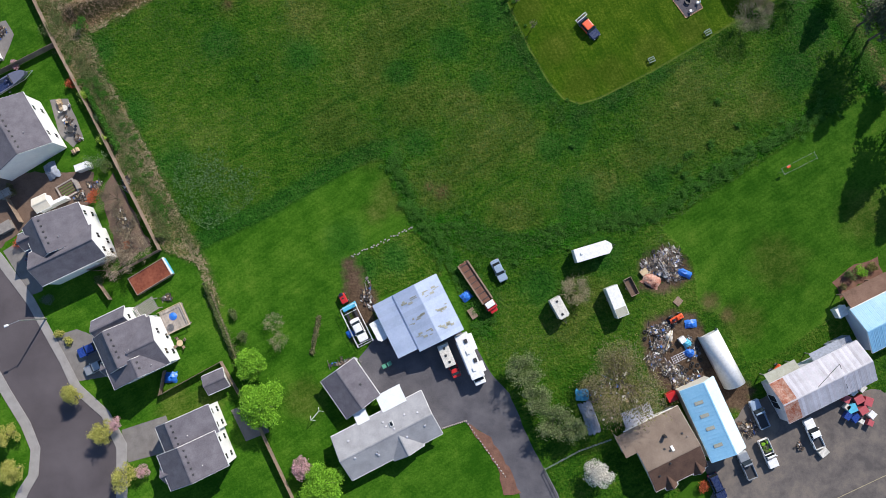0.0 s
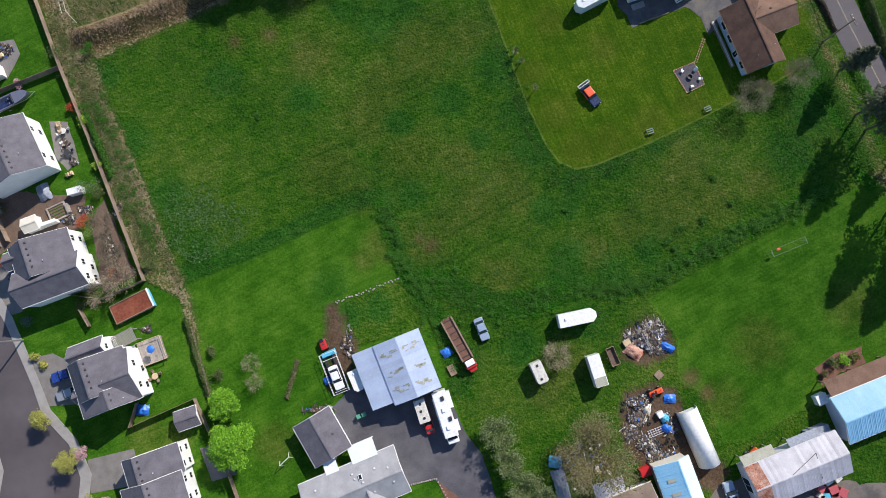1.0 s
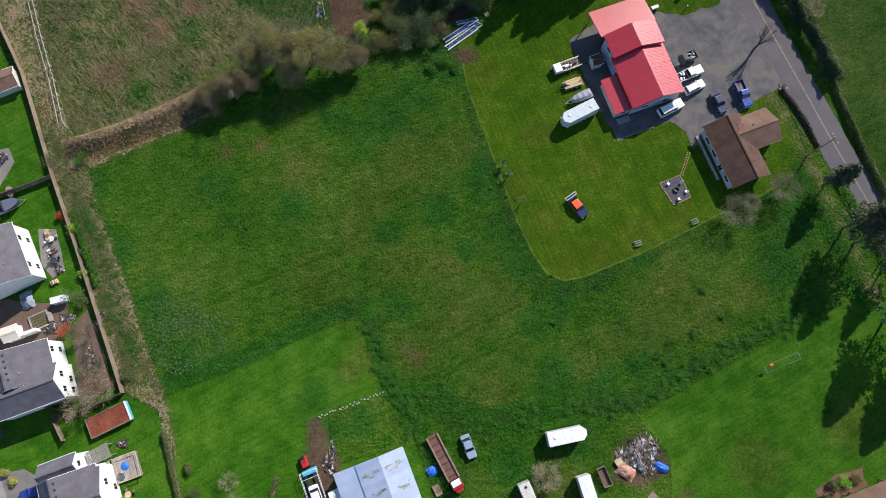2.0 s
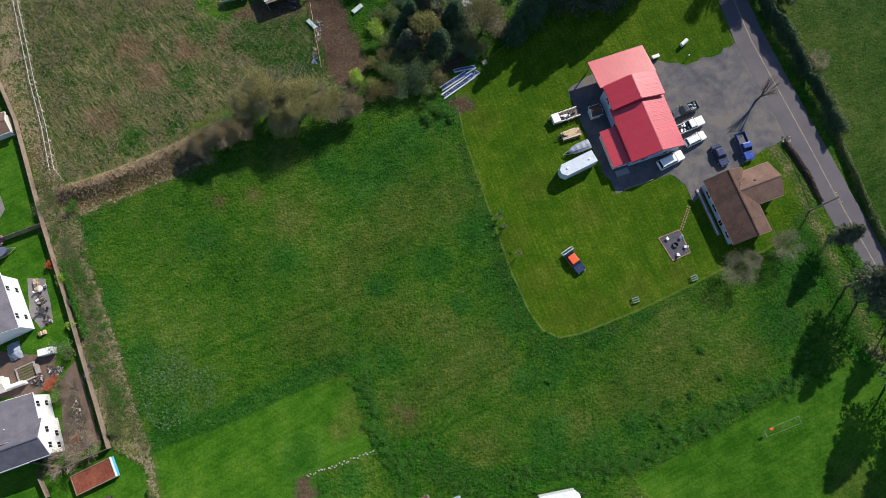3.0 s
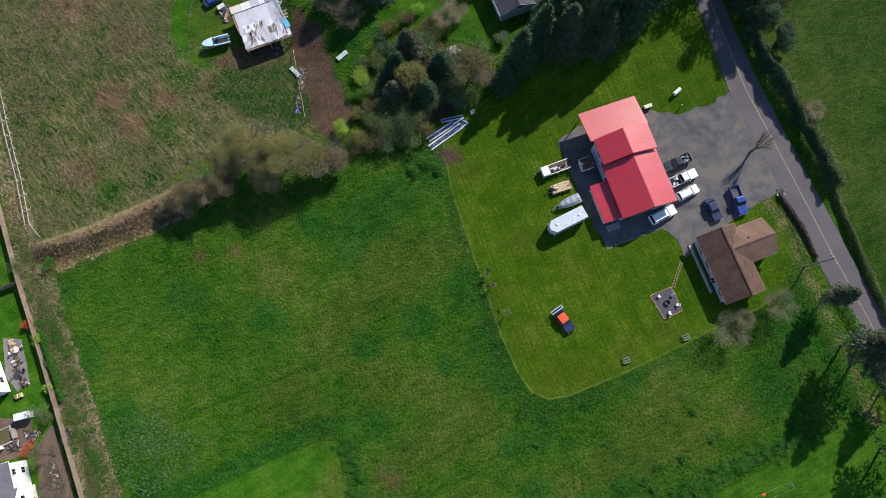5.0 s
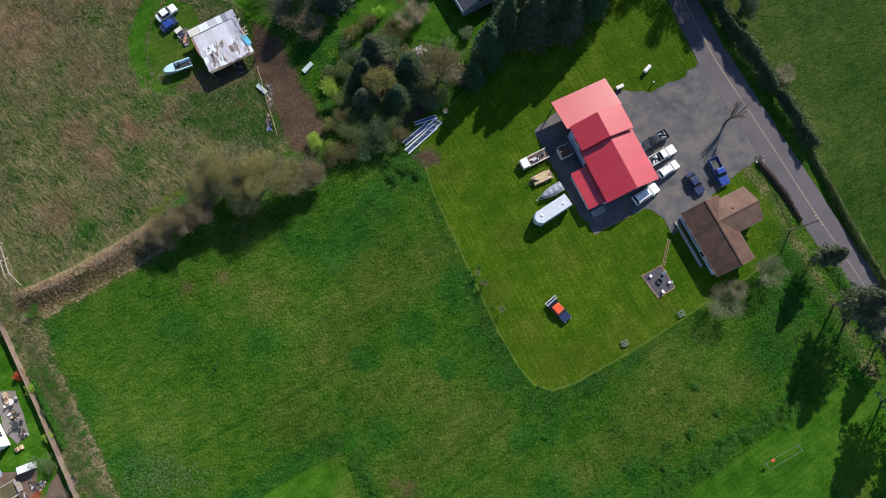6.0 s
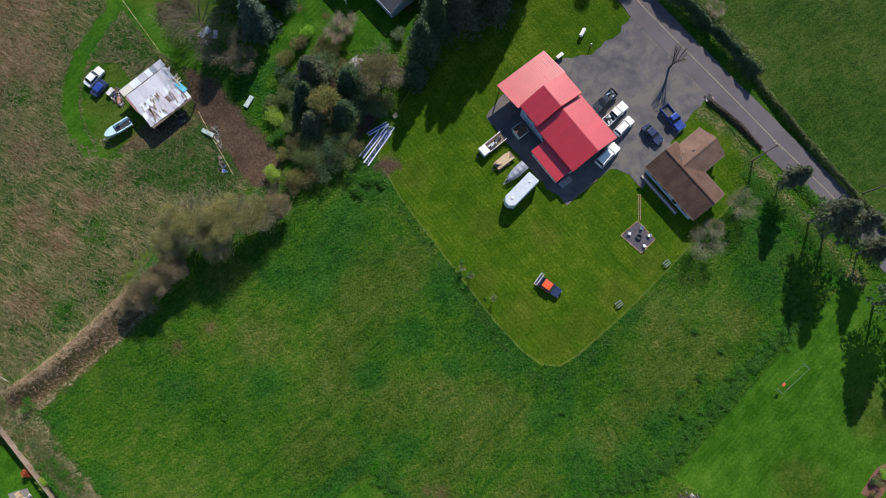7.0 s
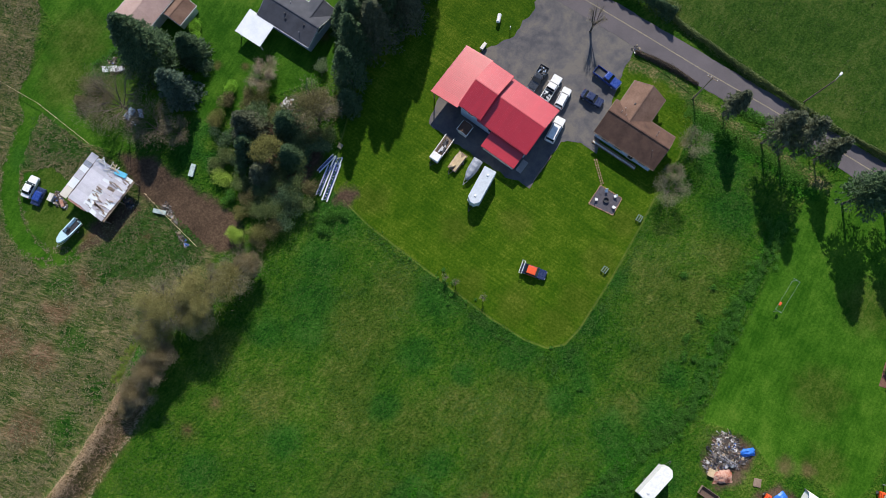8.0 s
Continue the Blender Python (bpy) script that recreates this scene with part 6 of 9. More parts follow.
# trailers and vehicles in the long grass
box_trailer("cargo_trailer", "white enclosed trailer parked in long grass", "trailer", 18.1, 4.9, 8, 7.0, 2.5, 2.8, MAT["white"], 0.8, 1, MAT["trim"])
box_trailer("camper", "small cream camper with dark roof vents", "camper", 10.4, -4.4, -70, 4.0, 2.1, 2.7, MAT["offwhite"], 0.3, 2, MAT["dark_metal"], windows=True)
box_trailer("box_truck_body", "old white box body with a peeling roof", "trailer", 20.9, -4.8, -77, 5.8, 2.3, 2.8, MAT["white"], 0, 0, None, tongue=0)
part("stained_roof", Geo().box(2.0, 0, 2.792, 1.6, 2.1, 0.02), MAT["stain"], bpy.data.objects["box_truck_body"], "peeling stained roof end")
tr = thing("open_trailer", 24.3, -2.6, -72, "rusty empty open-sided trailer", "trailer")
part("floor", Geo().box(0, 0, 0.5, 3.4, 1.5, 0.06), MAT["soil"], tr)
for s in (-1, 1):
    part("side_board", Geo().box(0, s * 0.74, 0.5, 3.4, 0.06, 0.6), MAT["wood_dark"], tr)
    part("end_board", Geo().box(s * 1.68, 0, 0.5, 0.06, 1.42, 0.6), MAT["wood_dark"], tr)
wheels(tr, (0,), 0.85, 0.3, 0.18)
car("old_saloon", "silver-blue saloon car in long grass", 0.7, 4.0, -72, MAT["bluegrey"], 4.3, 1.75, 1.42, "sedan")

fb = thing("flatbed_truck", -3.6, 1.7, -65, "old red tilt-bed truck with rusty open bed rails", "truck")
part("frame", Geo().box(-0.6, 0.5, 0.75, 9.2, 0.16, 0.22).box(-0.6, -0.5, 0.75, 9.2, 0.16, 0.22), MAT["rust"], fb)
for s in (-1, 1):
    part("bed_rail", Geo().box(-0.9, s * 1.02, 0.97, 8.4, 0.3, 0.3), MAT["wood"], fb, "weathered bed rail")
part("bed_floor", Geo().box(-0.9, 0, 0.95, 8.4, 1.7, 0.05), MAT["mulch"], fb)
for k in range(7):
    part("cross_member", Geo().box(-4.6 + k * 1.2, 0, 1.0, 0.14, 1.7, 0.12), MAT["dark_metal"], fb)
part("cab", soft_box(1.5, 2.0, 1.1, 0.12, 2), MAT["red"], fb, "faded red cab", pose(4.2, 0, 0.8))
part("cab_roof", soft_box(1.1, 1.7, 0.2, 0.08, 2), MAT["white"], fb, "white cab roof", pose(3.9, 0, 2.0))
part("glazing", cabin(3.2, 4.6, 1.85, 1.88, 2.05, 0.1, 0.05, 0.05), MAT["glass"], fb)
part("bonnet", soft_box(0.9, 1.4, 0.5, 0.1, 2), MAT["red"], fb, "", pose(5.2, 0, 0.9))
wheels(fb, (4.6, -2.6, -3.6), 0.95, 0.45, 0.28)

rv = thing("motorhome", -7.0, -10.9, -76, "large white motorhome with slide-outs open", "motorhome")
part("body", soft_box(8.4, 2.5, 2.6, 0.12, 2, 0.45), MAT["white"], rv, "", pose(-0.4, 0, 0))
part("slide_out", soft_box(3.0, 0.8, 1.9, 0.06, 2, 0.8), MAT["white"], rv, "white slide-out room", pose(-2.6, 1.5, 0))
part("slide_out", soft_box(1.8, 0.7, 1.9, 0.06, 2, 0.8), MAT["white"], rv, "white slide-out room", pose(2.2, 1.5, 0))
part("cab", soft_box(1.7, 2.1, 1.5, 0.2, 3, 0.45), MAT["white"], rv, "", pose(4.3, 0, 0))
part("windscreen", cabin(3.6, 4.9, 2.0, 1.5, 2.1, 0.6, 0.0), MAT["glass"], rv)
part("awning", Geo().tube((-3.6, -1.32, 2.8), (2.6, -1.32, 2.8), 0.1, n=8), MAT["bluegrey"], rv, "rolled blue awning")
for xx, yy, m in ((-3.2, 0.4, "dark_metal"), (-1.2, 0, "trim"), (0.6, 0.7, "dark_metal"), (2.0, -0.1, "trim")):
    part("roof_unit", soft_box(0.75, 0.6, 0.24, 0.06, 2), MAT[m], rv, "roof air unit", pose(xx, yy, 3.04))
part("ladder", Geo().tube((-4.65, 0.3, 0.8), (-4.65, 0.3, 3.2), 0.03).tube((-4.65, 0.7, 0.8), (-4.65, 0.7, 3.2), 0.03).box(-4.65, 0.5, 1.4, 0.04, 0.4, 0.04).box(-4.65, 0.5, 2.0, 0.04, 0.4, 0.04).box(-4.65, 0.5, 2.6, 0.04, 0.4, 0.04), MAT["steel"], rv)
wheels(rv, (3.4, -2.0), 1.1, 0.42, 0.28)
box_trailer("travel_trailer", "small white travel trailer with dark roof hatches", "camper", -11.2, -9.8, -76, 4.2, 2.0, 2.6, MAT["offwhite"], 0, 3, MAT["dark_metal"])
car("red_car", "small red car behind the travel trailer", -10.2, -12.6, 105, MAT["red"], 3.2, 1.6, 1.2, "sedan")

# car hauler with pipe frame and white sports car
hauler = thing("car_hauler", -26.7, -2.0, -72, "pipe-framed car hauler trailer", "trailer")
part("deck", Geo().box(0, 0.8, 0.45, 7.4, 0.5, 0.08).box(0, -0.8, 0.45, 7.4, 0.5, 0.08), MAT["dark_metal"], hauler)
for s in (-1, 1):
    part("top_rail", Geo().tube((-3.8, s * 1.5, 1.6), (3.8, s * 1.5, 1.6), 0.04), MAT["white"], hauler, "pale pipe rail")
    part("side_rail", Geo().tube((-3.8, s * 1.5, 0.9), (3.8, s * 1.5, 0.9), 0.035), MAT["white"], hauler, "pale pipe rail")
    for xx in (-3.8, -1.3, 1.3, 3.8):
        part("upright", Geo().tube((xx, s * 1.5, 0.45), (xx, s * 1.5, 1.6), 0.05), MAT["white"], hauler)
        part("floor_bearer", Geo().box(xx, s * 1.28, 0.4, 0.1, 0.5, 0.1), MAT["dark_metal"], hauler)
for xx in (-3.8, -2.6, 3.4, 3.8):
    part("cross_bar", Geo().tube((xx, -1.5, 1.6), (xx, 1.5, 1.6), 0.04), MAT["white"], hauler)
wheels(hauler, (-0.6, 0.3), 1.25, 0.34, 0.2)
car("sports_car", "white sports coupe with dark windows on a hauler", -26.4, -2.9, -72, MAT["white"], 4.5, 1.8, 1.3, "sedan", z=0.5)
mower = thing("ride_on_mower", -28.5, 3.2, -72, "red ride-on mower with cart", "mower")
part("body", soft_box(1.9, 1.2, 0.8, 0.15, 2, 0.4), MAT["red"], mower)
part("seat", soft_box(0.6, 0.7, 0.3, 0.1, 2), MAT["black"], mower, "", pose(-0.8, 0, 1.1))
part("steering_wheel", Geo().tube((0, 0, 1.2), (0.05, 0, 1.25), 0.25, n=12), MAT["black"], mower)
wheels(mower, (0.7, -0.7), 0.6, 0.32, 0.22)
tarp = thing("covered_crate", -27.6, 1.5, 20, "blue plastic sheet draped over a crate", "tarpaulin")
part("crate", Geo().box(0, 0, 0, 2.4, 0.7, 0.6), MAT["wood"], tarp)
part("sheet", soft_box(2.8, 0.95, 0.16, 0.07, 2, 0.6), MAT["cyan"], tarp)
box_trailer("canopy_camper", "white rounded pop-up camper by the barn", "camper", -22.7, -3.6, -70, 3.9, 2.0, 2.2, MAT["white"], 0.5, 1, MAT["trim"])

# forecourt vehicles
pickup("pale blue-white pickup with dark bed", 43.4, -28.9, 104, MAT["bluegrey"], 5.3, crew=False)
pickup("white pickup truck loaded with green cuttings", 43.8, -36.0, -76, MAT["white"], 5.4, load=[MAT["leaf_green"], MAT["leaf_olive"]], crew=False)
pickup("white pickup truck with open dark bed", 52.5, -33.8, 104, MAT["white"], 5.6)
pickup("silver-grey pickup truck on the forecourt", 39.6, -37.6, 104, MAT["silver"], 5.0, crew=False)
car("off_roader", "dark blue estate car on the forecourt", 33.6, -40.4, -74, MAT["navy"], 4.9, 1.9, 1.75, "suv")
car("parked_car", "blue compact car on a house drive", -76.2, 1.0, 197, MAT["blue"], 4.4, 1.8, 1.5, "sedan")
car("parked_car", "grey compact car on a house drive", -75.4, -2.4, 197, MAT["silver"], 4.3, 1.8, 1.5, "sedan")
car("parked_car", "dark navy car on a house drive", -84.3, 20.5, 60, MAT["navy"], 4.3, 1.8, 1.5, "sedan")
# by the patched shed
car("white_car", "white car parked on rough grass by the shed", -41.2, 117.4, 30, MAT["white"], 4.4, 1.8, 1.5, "sedan")
cvr = thing("covered_car", -41.0, 114.9, 32, "small car under a dark blue cover", "car")
part("cover", soft_box(3.6, 1.8, 0.75, 0.25, 3, 0.1), MAT["navy"], cvr)
part("cover_top", soft_box(1.9, 1.5, 0.5, 0.22, 3, 0.75), MAT["blue"], cvr)
boat("white and pale blue open boat on a trailer", -39.9, 105.4, 193, 5.4, 1.9, paint("pale_cyan_hull", (0.50, 0.70, 0.78), 0.35), MAT["dark_metal"])
boat("long covered boat with dark seats behind a house", -85.0, 53.0, 23, 7.2, 2.4, paint("slate_hull", (0.12, 0.13, 0.19), 0.4), MAT["navy"])


# ---- plants ----
def quads_from(centres, u, v):
    """Flat leaves: n centres with two half-axes each."""
    n = len(centres)
    pts = np.stack([centres - u - v, centres + u - v, centres + u + v, centres - u + v], 1).reshape(-1, 3)
    return pts, np.arange(n * 4).reshape(n, 4)


def random_axes(n, r, up=0.9):
    """Two half-axes of flat leaves whose faces lean towards the sky."""
    f = r.normal(size=(n, 3)) * 0.7 + np.array([0, 0, up])
    f /= np.linalg.norm(f, axis=1)[:, None]
    a = np.cross(f, r.normal(size=(n, 3)))
    a /= np.linalg.norm(a, axis=1)[:, None] + 1e-9
    return a, np.cross(f, a)


def leaf_cloud(lobes, n, size, seed, shell=0.55, flat=0.8, up=0.9):
    """Leaves gathered in the outer part of several round lobes (x, y, z, radius)."""
    r = np.random.default_rng(seed)
    lob = np.array(lobes, dtype=float)
    w = lob[:, 3] ** 2
    pick = r.choice(len(lob), n, p=w / w.sum())
    d = r.normal(size=(n, 3))
    d /= np.linalg.norm(d, axis=1)[:, None]
    rad = lob[pick, 3] * (shell + (1 - shell) * r.random(n)) * (1 + 0.12 * r.normal(size=n))
    c = lob[pick, :3] + d * rad[:, None] * np.array([1, 1, flat])
    c[:, 2] = np.maximum(c[:, 2], 0.08)
    a, b = random_axes(n, r, up)
    s = size * 0.62 * r.uniform(0.6, 1.4, n)
    return quads_from(c, a * s[:, None], b * (s * 0.6)[:, None])


def crown_lobes(h, rad, seed, k=11, low=0.35):
    r = np.random.default_rng(seed)
    lobes = [(0, 0, h * (0.5 + low / 2), rad * 0.62)]
    for i in range(k):
        a = 2 * math.pi * i / k + r.uniform(-0.3, 0.3)
        q = rad * r.uniform(0.42, 0.72)
        lobes.append((q * math.cos(a), q * math.sin(a), h * r.uniform(low, 0.82), rad * r.uniform(0.26, 0.42)))
    for i in range(4):
        lobes.append((rad * r.uniform(-0.25, 0.25), rad * r.uniform(-0.25, 0.25), h * r.uniform(0.72, 0.9), rad * r.uniform(0.25, 0.36)))
    return lobes


def limb_geo(h, rad, seed, n=6, thick=0.16):
    r = random.Random(seed)
    limbs = []
    for i in range(n):
        a = 2 * math.pi * i / n + r.uniform(-0.4, 0.4)
        z0 = h * r.uniform(0.25, 0.5)
        tip = (rad * 0.7 * math.cos(a), rad * 0.7 * math.sin(a), h * r.uniform(0.6, 0.85))
        mid = (tip[0] * 0.45, tip[1] * 0.45, z0 + (tip[2] - z0) * 0.6)
        limbs.append(Geo().tube((0, 0, z0), mid, thick * 0.6, thick * 0.4, 5).tube(mid, tip, thick * 0.4, thick * 0.12, 5))
    return limbs


def leafy_tree(x, y, h, rad, mat, label, seed, leaves=2600, size=0.17, name="tree", group=""):
    t = thing(name, x, y, seed * 37 % 360, label, "tree", group)
    part("trunk", Geo().tube((0, 0, 0), (0.05, 0, h * 0.35), h * 0.032, h * 0.024, 8).tube((0.05, 0, h * 0.35), (0, 0.05, h * 0.75), h * 0.024, h * 0.008, 7), MAT["bark"], t)
    for g in limb_geo(h, rad, seed, thick=h * 0.03):
        part("limb", g, MAT["bark"], t)["kind"] = "stuff"
    v, f = leaf_cloud(crown_lobes(h, rad, seed), int(leaves * 2.3), size, seed)
    part("crown", fast_mesh("crown", v, f), mat, t)
    return t


def shrub(x, y, h, rad, mat, label, seed, leaves=420, size=0.11, name="shrub", category="shrub"):
    t = thing(name, x, y, seed * 53 % 360, label, category)
    part("stem", Geo().tube((0, 0, 0), (0.1, 0, h * 0.6), 0.05, 0.02, 5).tube((0, 0, 0), (-0.15, 0.1, h * 0.6), 0.05, 0.02, 5).tube((0, 0, 0), (0.05, -0.18, h * 0.6), 0.05, 0.02, 5), MAT["bark"], t)
    r = np.random.default_rng(seed)
    lobes = [(r.uniform(-0.5, 0.5) * rad, r.uniform(-0.5, 0.5) * rad, h * r.uniform(0.35, 0.65), rad * r.uniform(0.4, 0.6)) for _ in range(6)]
    v, f = leaf_cloud(lobes, int(leaves * 1.8), size, seed, 0.4)
    part("foliage", fast_mesh("foliage", v, f), mat, t)
    return t


def bare_tree(x, y, h, rad, twig, label, seed, twigs=2600, name="bare_tree", leaves=0, leaf=None, width=0.013, length=0.42):
    """Leafless tree: trunk, forking limbs and a haze of fine twigs."""
    t = thing(name, x, y, 0, label, "tree")
    r = random.Random(seed)
    part("trunk", Geo().tube((0, 0, 0), (0.08, 0.05, h * 0.3), h * 0.03, h * 0.022, 8), MAT["bark"], t)
    tips = []
    nl = 7
    for i in range(nl):
        a = 2 * math.pi * i / nl + r.uniform(-0.3, 0.3)
        g = Geo()
        p0 = Vector((0.05, 0.03, h * r.uniform(0.18, 0.3)))
        p1 = Vector((rad * 0.32 * math.cos(a), rad * 0.32 * math.sin(a), h * r.uniform(0.42, 0.55)))
        g.tube(p0, p1, h * 0.014, h * 0.009, 5)
        for j in range(3):
            b = a + r.uniform(-0.8, 0.8)
            q = rad * r.uniform(0.55, 0.85)
            p2 = Vector((q * math.cos(b), q * math.sin(b), h * r.uniform(0.62, 0.92)))
            g.tube(p1, p2, h * 0.008, h * 0.003, 4)
            tips.append((p1, p2))
            for k in range(2):
                c = b + r.uniform(-0.7, 0.7)
                p3 = p2 + Vector((rad * 0.25 * math.cos(c), rad * 0.25 * math.sin(c), h * r.uniform(-0.06, 0.12)))
                ps = p1.lerp(p2, r.uniform(0.5, 0.95))
                g.tube(ps, p3, h * 0.004, h * 0.0015, 3)
                tips.append((ps, p3))
        part("limb", g, MAT["bark"], t)["kind"] = "stuff"
    twigs = int(twigs * 1.6)
    rg = np.random.default_rng(seed)
    a0 = np.array([tuple(a) for a, _ in tips])
    b0 = np.array([tuple(b) for _, b in tips])
    pick = rg.integers(0, len(tips), twigs)
    f = rg.random(twigs)[:, None]
    c = a0[pick] * (1 - f) + b0[pick] * f + rg.normal(size=(twigs, 3)) * rad * np.array([0.17, 0.17, 0.08])
    out = c.copy()
    out[:, 2] = 0.3 * rad
    out = out / (np.linalg.norm(out, axis=1)[:, None] + 1e-6) + rg.normal(size=(twigs, 3)) * 0.7
    out /= np.linalg.norm(out, axis=1)[:, None]
    side = np.cross(out, rg.normal(size=(twigs, 3)))
    side /= np.linalg.norm(side, axis=1)[:, None] + 1e-9
    s = length * rg.uniform(0.5, 1.3, twigs)
    v, q = quads_from(c + out * (s / 2)[:, None], out * (s / 2)[:, None], side * width)
    part("crown", fast_mesh("crown", v, q), twig, t, "fine leafless twigs")["kind"] = "stuff"
    if leaves:
        c2 = c[rg.integers(0, twigs, leaves)] + rg.normal(size=(leaves, 3)) * 0.25
        a, b = random_axes(leaves, rg)
        v, q = quads_from(c2, a * 0.11, b * 0.07)
        part("new_growth", fast_mesh("new_growth", v, q), leaf, t)["kind"] = "stuff"
    return t


def conifer(x, y, h, rad, mat, label, seed, boughs=150, name="conifer", base=0.12, ragged=0.3, spray=0.17):
    """Evergreen: straight trunk, whorls of drooping boughs made of fine needle sprays."""
    t = thing(name, x, y, seed * 71 % 360, label, "conifer")
    part("trunk", Geo().tube((0, 0, 0), (0, 0, h * 0.5), h * 0.014, h * 0.010, 8).tube((0, 0, h * 0.5), (0, 0, h * 0.97), h * 0.010, 0.02, 6), MAT["bark"], t)
    r = np.random.default_rng(seed)
    per = 34
    i = np.repeat(np.arange(boughs), per)
    f = (i + 0.5) / boughs
    z = h * (base + (0.97 - base) * f)
    reach = rad * (1 - f) ** 0.72 * np.repeat(r.uniform(1 - ragged, 1.12, boughs), per) + 0.2
    a = i * 2.39996 + np.repeat(r.uniform(-0.3, 0.3, boughs), per)
    n = len(i)
    s = np.sqrt(r.random(n) * 0.95 + 0.04)
    d = np.stack([np.cos(a), np.sin(a), -0.22 + 0.34 * f], 1)
    lat = np.stack([-np.sin(a), np.cos(a), np.zeros(n)], 1)
    wide = (0.30 * reach * np.sin(np.pi * np.minimum(1, s * 0.82 + 0.14)) + 0.08) * r.uniform(-1, 1, n)
    c = np.stack([np.zeros(n), np.zeros(n), z - 0.14 * reach * s * s], 1) + d * (reach * s)[:, None] + lat * wide[:, None] + r.normal(size=(n, 3)) * 0.07
    u = d * 0.7 + lat * (np.sign(wide) * r.uniform(0.1, 0.9, n))[:, None] + r.normal(size=(n, 3)) * 0.25
    u /= np.linalg.norm(u, axis=1)[:, None]
    w = np.cross(u, r.normal(size=(n, 3)) * 0.6 + np.array([0, 0, 0.8]))
    w = np.cross(w, u) * r.normal(size=n)[:, None] * 0.5 + w
    w /= np.linalg.norm(w, axis=1)[:, None] + 1e-9
    le = spray * r.uniform(0.6, 1.5, n)
    v, q = quads_from(c, u * le[:, None], w * (le * 0.34)[:, None])
    part("crown", fast_mesh("crown", v, q), mat, t)
    return t


# trees in the yards and by the drive
leafy_tree(-45.6, -13.2, 6.5, 4.6, MAT["leaf_green"], "full round bright green tree by the fence", 1, 5200, 0.17)
leafy_tree(-46.3, -5.8, 5.5, 3.2, MAT["leaf_green"], "bright green spreading tree by the fence", 2, 3000, 0.17)
leafy_tree(-36.7, -29.0, 5.5, 4.2, MAT["leaf_green"], "bright green bushy tree beside the fence", 3, 4200, 0.17)
for i, (x, y, s) in enumerate([(-79.3, -6.8, 2.1), (-74.7, -14.2, 2.5), (-71.8, -22.4, 2.6), (-91.9, -11.9, 2.2), (-91.7, -18.5, 2.6)]):
    leafy_tree(x, y, 4.6, s, MAT["leaf_yellow"], "small yellow-green street tree in new leaf", 10 + i, 1100, 0.13, "street_tree", "street trees")
leafy_tree(-39.8, -25.9, 3.6, 2.4, MAT["blossom_pink"], "small cherry tree in pink blossom", 21, 1300, 0.13, "cherry_tree")
leafy_tree(12.4, -34.6, 4.4, 3.0, MAT["blossom_white"], "fruit tree in creamy white blossom", 22, 1700, 0.13, "blossom_tree")
leafy_tree(-68.2, 2.6, 3.0, 1.3, MAT["blossom_pink"], "little pink-blossomed shrub tree", 23, 260, 0.12, "cherry_tree")
leafy_tree(-72.6, -13.2, 3.0, 1.5, MAT["blossom_pink"], "little pinkish ornamental tree by the street", 24, 300, 0.12, "cherry_tree")
leafy_tree(-68.6, -22.2, 3.0, 1.4, MAT["blossom_pink"], "little pinkish ornamental tree by the drive", 25, 300, 0.12, "cherry_tree")
bare_tree(18.9, -19.2, 8.5, 6.4, MAT["twig_pale"], "large leafless spreading tree over yard clutter", 31, 7000, leaves=5200, leaf=MAT["leaf_gold"])
for i, (x, y, rr) in enumerate([(2.0, -14.3, 2.8), (6.2, -24.0, 2.8), (3.6, -19.4, 2.2), (9.4, -25.8, 1.8)]):
    bare_tree(x, y, 4.8, rr, MAT["twig_grey"], "grey-green tree just coming into leaf", 40 + i, 800, leaves=2400, leaf=MAT["leaf_pale"])
bare_tree(13.9, -1.8, 3.2, 2.4, MAT["twig_pale"], "low leafless shrub in the grass", 46, 1700, "bare_shrub")
for i, (x, y) in enumerate([(-67.6, 27.8), (-65.6, 22.4), (-64.3, 17.8), (-68.0, 15.6)]):
    bare_tree(x, y, 4.6, 2.6, MAT["twig_brown" if i < 2 else "twig_pale"], "pale leafless garden tree by the fence", 50 + i, 1300)
